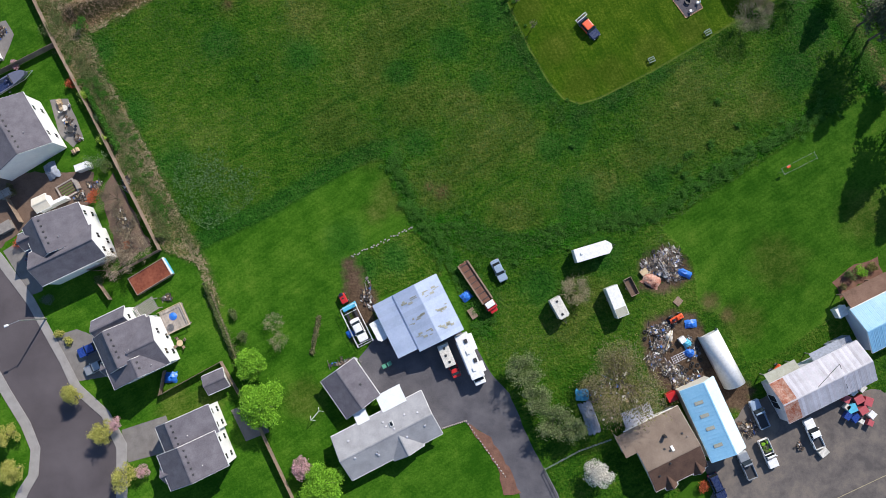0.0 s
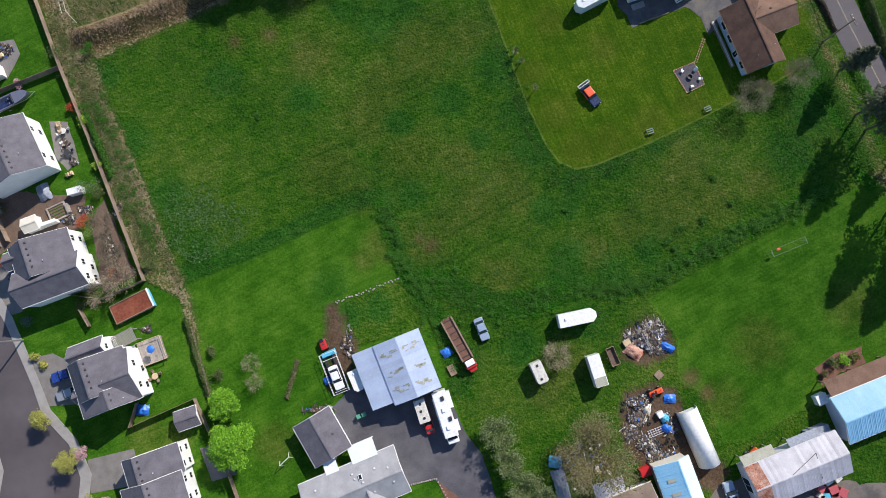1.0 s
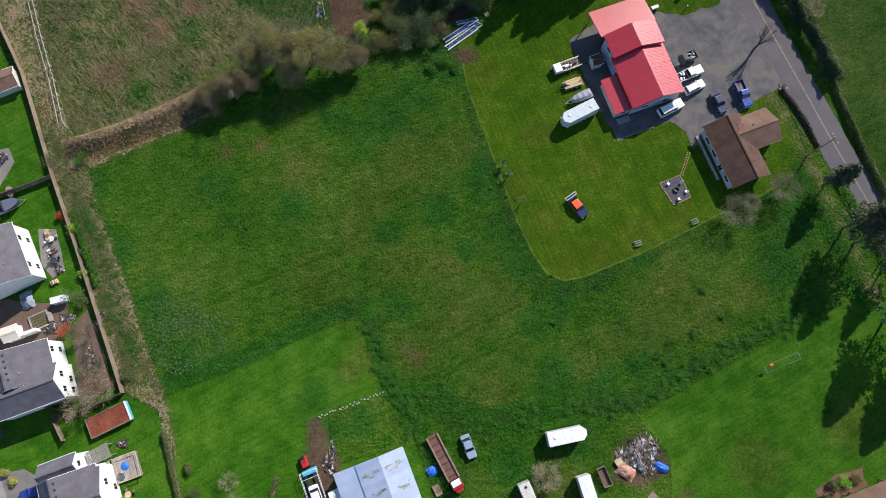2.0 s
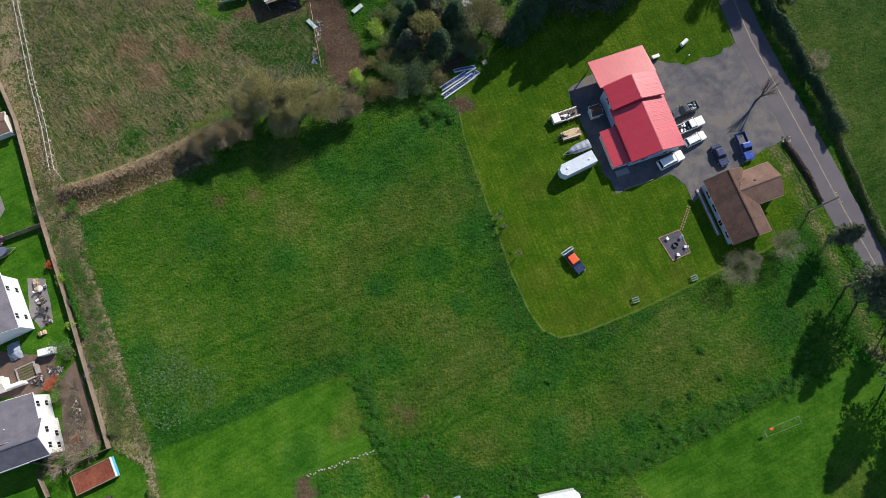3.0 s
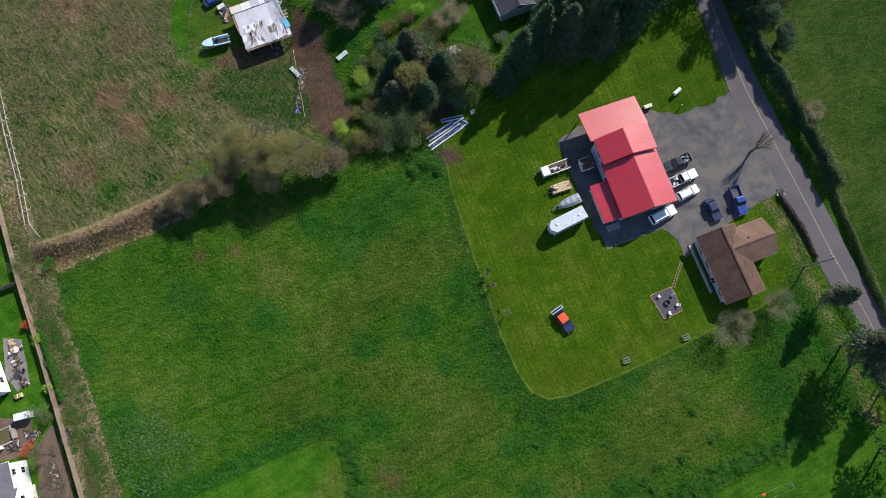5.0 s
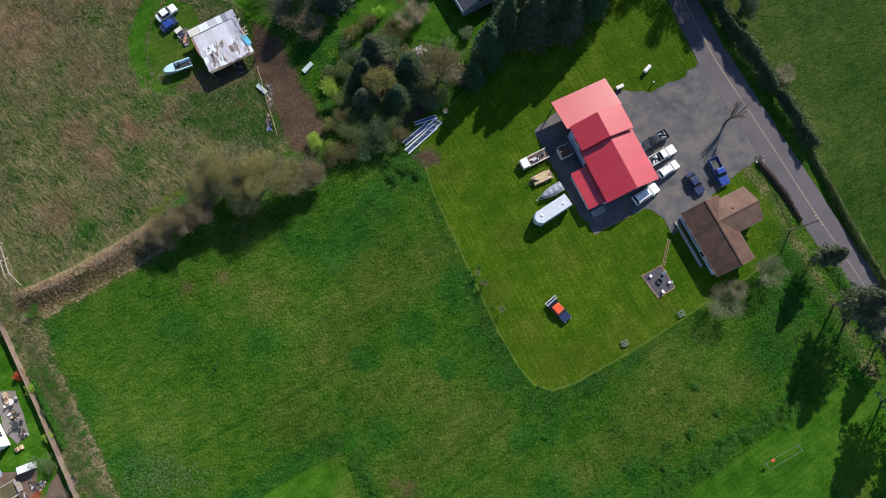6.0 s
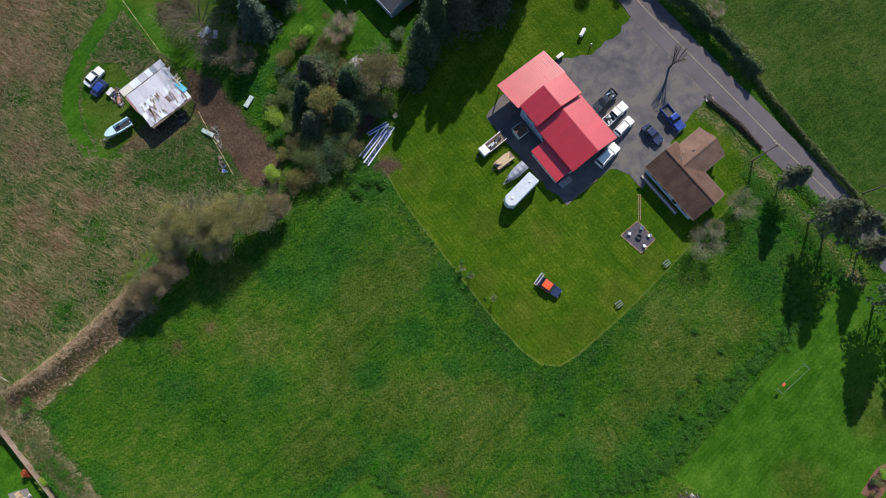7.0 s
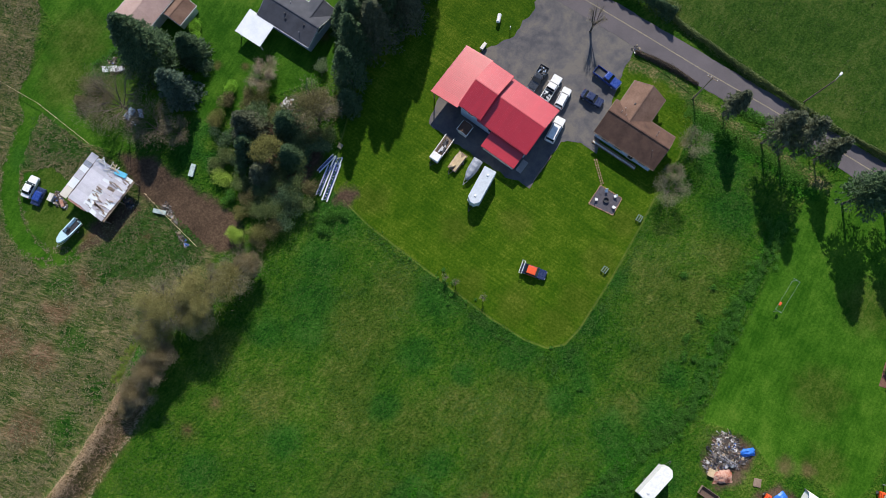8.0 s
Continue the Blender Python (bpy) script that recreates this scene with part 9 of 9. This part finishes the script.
tarp_heap(-6.0, 0.2, 2.0, 1.7, 0.7, MAT["tarp_blue"], "crumpled bright blue tarpaulin in the grass", 1)
tarp_heap(34.6, -1.6, 1.4, 2.8, 0.9, MAT["tarp_blue"], "blue tarpaulin on the scrap heap", 2)
tarp_heap(34.2, -11.0, 1.5, 2.2, 0.6, MAT["tarp_blue"], "bright blue tarpaulin on the ground", 3)
tarp_heap(32.9, -14.5, 1.7, 1.6, 0.8, MAT["cyan"], "pale blue tarpaulin among scrap", 4)
tarp_heap(33.1, -16.2, 1.7, 1.9, 0.9, MAT["tarp_blue"], "crumpled blue tarpaulin among scrap", 14)
tarp_heap(29.8, -12.6, 1.5, 2.0, 0.7, MAT["offwhite"], "crumpled beige sheet on the scrap", 12)
tarp_heap(28.4, -2.0, 3.4, 2.4, 0.8, MAT["rust"], "rusty red sheeting on the scrap heap", 5, "rusty_sheet")
tarp_heap(-62.2, -6.4, 2.4, 2.0, 0.8, MAT["tarp_blue"], "blue tarpaulin heap in a back yard", 6)
tarp_heap(-28.2, -3.4, 1.4, 1.4, 0.7, MAT["tarp_blue"], "blue sheet beside the hauler", 7)
tarp_heap(13.0, -25.1, 2.5, 6.0, 1.5, MAT["tarp_grey"], "long heap under a pale grey tarpaulin", 0)
tarp_heap(12.3, -20.8, 2.2, 2.4, 1.0, MAT["cyan"], "pale blue sheeting heap in the yard", 9)
tarp_heap(-79.6, 35.2, 3.2, 2.4, 1.5, MAT["tarp_grey"], "grey-covered heap beside the house", 10)
rb = thing("raised_bed", -77.0, 31.2, 22, "pale-edged raised garden bed with weedy soil", "garden bed")
for s in (-1, 1):
    part("side_board", Geo().box(0, s * 1.35, 0, 3.6, 0.26, 0.45), MAT["stone"], rb)
    part("end_board", Geo().box(s * 1.67, 0, 0, 0.26, 2.44, 0.45), MAT["stone"], rb)
part("soil", Geo().box(0, 0, 0, 3.08, 2.44, 0.32), MAT["soil"], rb, "dark garden soil")
for k in range(4):
    part("planting_row", Geo().box(0, -0.8 + 0.54 * k, 0.32, 2.6, 0.2, 0.1), MAT["leaf_olive"], rb, "row of low olive seedlings")
crate(-78.8, 28.9, 17, 4.2, 0.6, 1.7, MAT["siding_white"], "long white garden cupboard against a house wall", "cupboard", "cupboard")
crate(-75.0, 31.8, 110, 1.8, 0.5, 0.8, MAT["stone"], "pale stone planter beside the raised bed", "planter", "planter")
crate(-88.2, 32.0, 20, 2.2, 1.4, 1.3, MAT["wood_grey"], "weathered grey garden store", "garden_store", "shed")
crate(-89.2, 25.8, 20, 2.6, 1.8, 0.9, MAT["wood_grey"], "weathered grey planter box on soil", "planter", "planter")
shrub(-87.1, 32.7, 1.6, 1.4, MAT["leaf_brown"], "brownish garden shrub by the house", 76, 380)
shedroof = thing("open_shelter", 21.2, -25.6, 14, "open shelter with a pale grey sheet roof", "shelter")
part("roof", Geo().box(0, 0, 2.3, 5.6, 3.2, 0.08, rx=4), MAT["galv"], shedroof)
for sx in (-2.6, 2.6):
    for sy in (-1.4, 1.4):
        part("post", Geo().box(sx, sy, 0, 0.12, 0.12, 2.4), MAT["wood"], shedroof)


def small_machine(name, label, category, x, y, rz, L, W, body_mat, seat=True):
    t = thing(name, x, y, rz, label, category)
    part("chassis", soft_box(L, W * 0.6, 0.5, 0.08, 2, 0.35), body_mat, t)
    part("bonnet", soft_box(L * 0.45, W * 0.5, 0.4, 0.1, 2, 0.8), body_mat, t, "", pose(L * 0.22, 0, 0))
    if seat:
        part("seat", soft_box(0.5, 0.5, 0.35, 0.1, 2, 0.85), MAT["black"], t, "", pose(-L * 0.25, 0, 0))
    part("exhaust", Geo().tube((L * 0.3, 0.15, 1.1), (L * 0.3, 0.15, 1.7), 0.04), MAT["dark_metal"], t)
    wheels(t, (-L * 0.3,), W / 2, 0.5, 0.3)
    wheels(t, (L * 0.35,), W / 2 - 0.1, 0.34, 0.2)
    return t


small_machine("tractor", "orange compact tractor on bare dirt", "tractor", 31.6, -9.6, 20, 2.6, 1.5, MAT["orange"])
small_machine("tractor", "small orange-red tractor behind the machine shed", "tractor", 48.0, -21.6, 40, 2.4, 1.5, MAT["orange"])


for i, (x, y, m, sx, sy) in enumerate([(60.2, -30.4, "cyan", 1.7, 1.4), (61.8, -29.0, "red", 1.6, 1.3), (62.2, -31.0, "red", 1.5, 1.3), (60.6, -32.2, "blue", 1.4, 1.2), (61.0, -27.4, "offwhite", 1.3, 1.2), (62.7, -27.0, "offwhite", 1.3, 1.2),
                                       (63.6, -32.0, "white", 1.2, 1.2), (59.4, -30.0, "offwhite", 0.9, 0.9), (59.2, -31.6, "blue", 1.3, 1.0), (61.4, -32.8, "offwhite", 0.8, 1.1), (63.0, -33.4, "red", 1.0, 1.0), (59.6, -28.6, "red", 1.3, 1.1), (63.4, -29.6, "red", 1.5, 1.4)]):
    crate(x, y, 15 + 4 * i, sx, sy, 0.9, MAT["red_faded" if m == "red" else m], {"cyan": "pale blue storage crate on gravel", "red": "faded red storage crate on gravel", "blue": "dark blue storage crate on gravel", "offwhite": "off-white storage crate on gravel", "white": "clean white storage crate on gravel"}[m], group="crates beside the machine shed")
crate(61.3, -12.8, 20, 2.0, 1.8, 1.5, MAT["white"], "white box trailer with blue side", "water_tank", "tank")
crate(53.8, -37.4, 30, 1.6, 1.2, 0.7, MAT["offwhite"], "small white box on the forecourt")
crate(59.8, -18.6, 17, 4.0, 1.8, 1.9, MAT["tarp_grey"], "grey covered store behind the machine shed", "store", "store")
crate(-5.3, -3.1, -65, 1.9, 1.2, 0.3, MAT["wood"], "weathered wooden pallet in the grass", "pallet", "pallet")
crate(-73.2, 34.8, 12, 2.6, 1.2, 1.6, MAT["white"], "white garden cabinet behind a house", "cabinet", "cabinet")
crate(-15.0, 101.6, 40, 2.4, 0.9, 0.4, MAT["panel_pale"], "pale blue-green panel crate on dirt", "panel_stack", "panel")
crate(32.6, -6.6, 40, 1.4, 1.3, 0.1, MAT["wood"], "weathered plywood sheet on grass", "board", "board")
crate(32.0, -13.6, 25, 1.1, 1.1, 0.8, MAT["white"], "white appliance among scrap", "appliance", "appliance")
crate(27.2, -0.3, 30, 1.3, 1.0, 0.5, MAT["wood_pale"], "pale timber crate on the scrap heap")
crate(28.2, -23.4, 17, 1.8, 1.6, 1.2, MAT["red"], "dark red box beside the workshop", "tool_chest", "chest")
for i, (x, y, sx) in enumerate([(18.9, -18.9, 0.6), (20.7, -18.1, 0.9), (19.7, -22.5, 1.0), (21.8, -23.3, 0.8), (16.8, -25.7, 0.6), (15.4, -25.8, 0.4)]):
    crate(x, y, 40 * i, sx, sx * 0.6, 0.35, MAT["offwhite"], "pale plastic tub under the bare tree", "tub", "tub")
ring_rows = [[(rr * math.cos(2 * math.pi * k / 14), rr * math.sin(2 * math.pi * k / 14), z) for k in range(14)] for rr, z in ((0.2, 0.02), (0.33, 0.0), (0.36, 0.11), (0.33, 0.22), (0.2, 0.2))]
tyre_mesh = Geo().loft(ring_rows + [ring_rows[0]], cap=False).mesh("old_tyre", True)
tyre_mesh.materials.append(MAT["rubber"])
for k, (x, y, z, tilt) in enumerate([(31.2, -18.6, 0, 0), (32.0, -19.2, 0, 0), (31.5, -19.6, 0.1, 12), (32.9, -18.8, 0, 0), (33.5, -19.5, 0, 0), (33.2, -18.2, 0.1, 20), (34.1, -18.6, 0, 0), (34.6, -19.6, 0, 0), (30.4, -19.8, 0, 0), (34.9, -17.8, 0, 0),
                                     (30.0, -15.2, 0, 0), (25.6, -11.2, 0, 0), (25.4, -12.4, 0.1, 10), (33.9, 2.0, 0.2, 15), (34.6, 1.0, 0.1, 0), (29.6, 3.2, 0.1, 10), (35.6, -2.4, 0, 0)]):
    tyre = part("tyre", tyre_mesh, None, at=pose(x, y, z, tilt, 0, 25 * k))
    tagged(tyre, "worn black tyre lying on the dirt", "tyre", "old tyres in the scrap yard")
rack = thing("steel_rack", 31.6, -16.6, 17, "pale steel lattice rack lying on dirt", "rack")
for k in range(4):
    part("rail", Geo().box(0, -0.6 + 0.4 * k, 0.1, 4.0, 0.07, 0.08), MAT["galv"], rack)
for k in range(9):
    part("bar", Geo().box(-1.9 + k * 0.475, 0, 0.02, 0.06, 1.3, 0.08), MAT["galv"], rack)
spar = thing("timber_pole", 29.6, -13.2, 62, "long weathered timber pole on the scrap", "timber")
part("pole", Geo().tube((-1.9, 0, 0.75), (1.9, 0, 0.55), 0.08, 0.06, 8), MAT["wood_pale"], spar)
ladder = thing("ladder", 30.8, -0.3, 112, "pale aluminium ladder on the scrap heap", "ladder", z=0.9)
for s in (-1, 1):
    part("rail", Geo().box(0, s * 0.22, 0, 3.4, 0.08, 0.06), MAT["steel"], ladder)
for k in range(10):
    part("rung", Geo().box(-1.5 + k * 0.33, 0, 0.01, 0.05, 0.4, 0.04), MAT["steel"], ladder)
slab("flower_bed", [(61.4, -7.4), (66.4, -4.6), (70.4, -4.2), (70.8, -7.2), (66.2, -8.6), (62.4, -10.4)], 0.04, MAT["mulch"], "reddish soil bed with shrubs beside the blue house", "flower bed", 0.3, 16)
for i, (x, y, rr, m) in enumerate([(64.4, -6.6, 1.3, "leaf_olive"), (66.8, -5.8, 1.5, "leaf_green"), (68.8, -5.6, 1.2, "leaf_gold"), (62.8, -8.4, 0.8, "leaf_brown")]):
    shrub(x, y, 1.3, rr, MAT[m], "rounded shrub in the bed beside the blue house", 175 + i, 420)
shrub(31.4, -40.3, 1.8, 1.4, MAT["leaf_red"], "deep red shrub beside the house", 171, 420)
slab("front_lawn", [(26.0, -41.4), (28.6, -38.6), (32.2, -37.6), (33.4, -40.6), (31, -44)], 0.03, MAT["turf"], "small front lawn beside the brown house", "lawn", 0.3, 15)

# blue and blue-grey bars put the bluish shade on the trusses into the colour
for i, (x0, y0, ang, le, wd) in enumerate([(4.8, 83.6, 34, 7.8, 1.0), (3.9, 84.7, 32, 6.2, 0.8), (6.2, 87.2, 10, 4.4, 0.5), (7.6, 86.0, 30, 3.0, 1.4)]):
    t = thing("truss_section", x0, y0, ang, "blue-white steel truss section with a bluish shade tint painted in", "truss", "steel trusses")
    for s in (-1, 1):
        part("chord", Geo().box(0, s * wd / 2, 0.1, le, 0.22, 0.16), MAT["white"], t)
        part("chord", Geo().box(0, s * wd / 4, 0.3, le * 0.9, 0.12, 0.12), MAT["blue"], t)
    for k in range(int(le / 0.6)):
        part("lacing", Geo().box(-le / 2 + 0.3 + k * 0.6, 0, 0.2, wd * 1.15, 0.1, 0.1, 60 if k % 2 else -60), MAT["white" if k % 3 else "bluegrey"], t)
crate(10.3, 88.3, 20, 0.9, 0.8, 0.5, MAT["yellow_line"], "small ochre yellow box on the grass")
crate(15.2, 93.8, -50, 2.0, 0.9, 0.4, MAT["white_metal"], "dirty white panel box in the shade", "panel_stack", "panel")

# pool, deck and patio behind the street houses
pl = thing("above_ground_pool", -63.3, 12.6, 23, "above-ground pool with rusty brown water and pale rim", "pool")
for s in (-1, 1):
    part("wall", Geo().box(0, s * 1.75, 0, 7.6, 0.12, 1.1), MAT["wood_dark"], pl)
    part("wall", Geo().box(s * 3.74, 0, 0, 0.12, 3.4, 1.1), MAT["wood_dark"] if s < 0 else MAT["cyan"], pl)
part("water", Geo().box(0, 0, 0, 7.36, 3.4, 0.95), MAT["pool"], pl, "rusty brown water")
part("rim", Geo().box(3.74, 0, 1.1, 0.35, 3.6, 0.06), MAT["trim"], pl, "white pool rim")
dk = thing("deck", -59.9, 4.2, 17, "grey plank deck behind a house", "deck")
for k in range(16):
    part("plank", Geo().box(-2.2 + k * 0.29, 0, 0.5, 0.27, 4.4, 0.05), MAT["stone"], dk)
for s in (-1, 1):
    part("rail", Geo().box(0, s * 2.2, 1.3, 4.7, 0.08, 0.08), MAT["wood_pale"], dk)
part("rail", Geo().box(2.35, 0, 1.3, 0.08, 4.4, 0.08), MAT["wood_pale"], dk)
part("joist", Geo().box(0, 1.9, 0, 4.6, 0.15, 0.5).box(0, -1.9, 0, 4.6, 0.15, 0.5), MAT["wood"], dk)
par = thing("parasol", -59.4, 4.6, 0, "folded-out round blue parasol on the deck", "parasol", z=0.55)
part("canopy", Geo().loft([[(rr * math.cos(2 * math.pi * k / 10), rr * math.sin(2 * math.pi * k / 10), z) for k in range(10)] for rr, z in ((0.75, 1.9), (0.4, 2.1), (0.03, 2.2))]), MAT["tarp_blue"], par)
part("pole", Geo().tube((0, 0, 0), (0, 0, 2.15), 0.03), MAT["steel"], par)
slab("patio", [(-78.5, 48.8), (-75.1, 48.6), (-73.1, 40.8), (-75.2, 39.1), (-77.6, 42)], 0.05, MAT["drive_concrete"], "grey concrete patio behind a house", "patio", 0.1, 3)
slab("garden_dirt", [(-71, 29), (-68.4, 33.4), (-63.0, 18.5), (-69.0, 15.4)], 0.03, MAT["soil"], "bare brown garden soil behind a house", "garden", 0.3, 4)
slab("garden_dirt", [(-93, 37), (-84, 35.6), (-72, 34), (-72.5, 28), (-84, 26.4), (-93, 21)], 0.02, MAT["soil"], "bare brown soil between the houses", "garden", 0.3, 14)
pergola = thing("pergola", -64.2, 6.8, 24, "weathered grey slatted pergola against a house", "pergola")
for sx in (-1.8, 1.8):
    for sy in (-1.0, 1.0):
        part("post", Geo().box(sx, sy, 0, 0.12, 0.12, 2.1), MAT["wood_grey"], pergola)
for sy in (-1.1, 1.1):
    part("beam", Geo().box(0, sy, 2.1, 4.1, 0.1, 0.16), MAT["wood_grey"], pergola)
for k in range(17):
    part("slat", Geo().box(-1.92 + k * 0.24, 0, 2.26, 0.15, 2.6, 0.05), MAT["wood_grey"], pergola)


def garden_table(x, y, rz, mat, label, r=0.6):
    t = thing("garden_table", x, y, rz, label, "table")
    part("tabletop", Geo().tube((0, 0, 0.7), (0, 0, 0.74), r, r, 18), mat, t)
    for k in range(4):
        a = radians(45 + 90 * k)
        part("leg", Geo().tube((math.cos(a) * r * 0.75, math.sin(a) * r * 0.75, 0), (math.cos(a) * r * 0.55, math.sin(a) * r * 0.55, 0.7), 0.02), MAT["dark_metal"], t)


def garden_chair(x, y, rz, mat, label):
    t = thing("garden_chair", x, y, rz, label, "chair", "garden chairs on the patios")
    part("seat", soft_box(0.5, 0.5, 0.06, 0.02, 1, 0.42), mat, t)
    part("backrest", soft_box(0.06, 0.5, 0.5, 0.02, 1), mat, t, "", pose(-0.26, 0, 0.44, 0, -12))
    for sx in (-0.2, 0.2):
        for sy in (-0.2, 0.2):
            part("leg", Geo().tube((sx, sy, 0), (sx, sy, 0.43), 0.018), MAT["dark_metal"], t)


for cx, cy, tm, cm, n, lab in ((-74.9, 42.4, "dark_metal", "black", 4, "dark round garden table on a concrete patio"), (-59.5, -0.4, "wood_pale", "wood", 4, "pale round garden table on the grass"), (-75.6, 46.6, "offwhite", "offwhite", 2, "off-white round garden table on a concrete patio")):
    garden_table(cx, cy, 20, MAT[tm], lab)
    for k in range(n):
        a = 30 + 360 / n * k
        garden_chair(cx + 0.95 * math.cos(radians(a)), cy + 0.95 * math.sin(radians(a)), a + 180, MAT[cm], "dark slung garden chair beside a round table" if cm == "black" else "pale weathered garden chair beside a round table")


def log_stack(x, y, rz, L, rows, label):
    """Split firewood stacked end on."""
    t = thing("log_stack", x, y, rz, label, "firewood")
    r = random.Random(77)
    for j in range(rows):
        for k in range(int(L / 0.24)):
            q = r.uniform(0.09, 0.125)
            part("log", Geo().tube((-L / 2 + 0.12 + k * 0.24, -0.35 + r.uniform(-0.08, 0.08), 0.11 + j * 0.2), (-L / 2 + 0.12 + k * 0.24, 0.35 + r.uniform(-0.08, 0.08), 0.11 + j * 0.2), q, q, 7), MAT["wood_pale" if r.random() < 0.7 else "wood"], t)


slab("patio", [(-83.9, 62.6), (-85.2, 65.5), (-89.4, 65), (-90, 59), (-86.4, 57.6)], 0.05, MAT["drive_concrete"], "grey concrete patio with clutter", "patio", 0.1, 7)
junk_heap(-86.6, 63.4, 1.6, 1.6, 40, 0.6, 529, "garden clutter and boards on a patio", 0.5, "yard_clutter")
crate(-87.6, 58.8, 20, 1.6, 2.4, 1.6, MAT["siding_white"], "white garden cabinet on a patio", "cabinet", "cabinet")
log_stack(-88.0, 62.0, 20, 2.4, 4, "stack of split firewood on a patio")
gable_building("garden_shed", "garden shed with a reddish brown shingle roof by the fence", "shed", -86.2, 78.8, 20, 5.0, 4.0, 2.0, 2.8, MAT["siding_cream"], MAT["shingle_tan"], 0.2, seed=31)
log_stack(-76.4, 47.4, 105, 2.6, 4, "stack of split tan firewood on a patio")
log_stack(-74.6, 38.3, 20, 1.6, 3, "low stack of split firewood beside the house")
junk_heap(-61.0, 8.2, 1.2, 0.8, 20, 0.4, 526, "pots and toys behind the house", 0.3, "yard_clutter")
junk_heap(-66.0, 30.6, 0.9, 2.2, 30, 0.4, 527, "branches and pots along the board fence", 0.6, "yard_clutter")
junk_heap(-72.0, 31.4, 1.6, 1.0, 30, 0.5, 528, "planks and pots on bare garden soil", 0.5, "yard_clutter")
# boundary stones
stone_mesh = soft_box(0.32, 0.26, 0.16, 0.06, 1)
sm = bpy.data.meshes.new("stone")
stone_mesh.to_mesh(sm)
stone_mesh.free()
sm.materials.append(MAT["stone"])
border = thing("stone_border", -26, 10.6, 0, "row of pale stones along the unmown patch", "edging")
for k in range(30):
    f = k / 29
    part("stone", sm, None, border, at=pose(12 * f + rng.uniform(-0.2, 0.2), 3.8 * f + rng.uniform(-0.25, 0.25), 0, 0, 0, rng.uniform(0, 180)))
rock = thing("stone_border", -9.6, -22.5, 0, "row of stones round the front lawn", "edging")
for k in range(34):
    f = k / 33
    part("stone", sm, None, rock, at=pose(-5.2 + 12.6 * f if f < 0.42 else 0.1 + 5.6 * (f - 0.42) / 0.58 * 1.0, -0.7 + 0.9 * f / 0.42 if f < 0.42 else 0.2 - 11 * (f - 0.42) / 0.58, 0, 0, 0, rng.uniform(0, 180)))
swing = thing("swing_frame", -36.4, -17.0, 40, "white wooden garden swing frame on the lawn", "swing")
part("beam", Geo().box(0, 0, 1.7, 2.2, 0.1, 0.1), MAT["trim"], swing)
for s in (-1, 1):
    part("leg", Geo().tube((s * 1.1, -0.6, 0), (s * 1.1, 0, 1.75), 0.05).tube((s * 1.1, 0.6, 0), (s * 1.1, 0, 1.75), 0.05), MAT["trim"], swing)
crate(-21.8, -9.9, 20, 0.7, 0.7, 1.0, MAT["plastic_green"], "green wheeled bin on the driveway", "wheeled_bin", "bin")
crate(-22.8, -10.2, 20, 0.7, 0.7, 1.0, MAT["plastic_green"], "green wheeled bin on the driveway", "wheeled_bin", "bin")
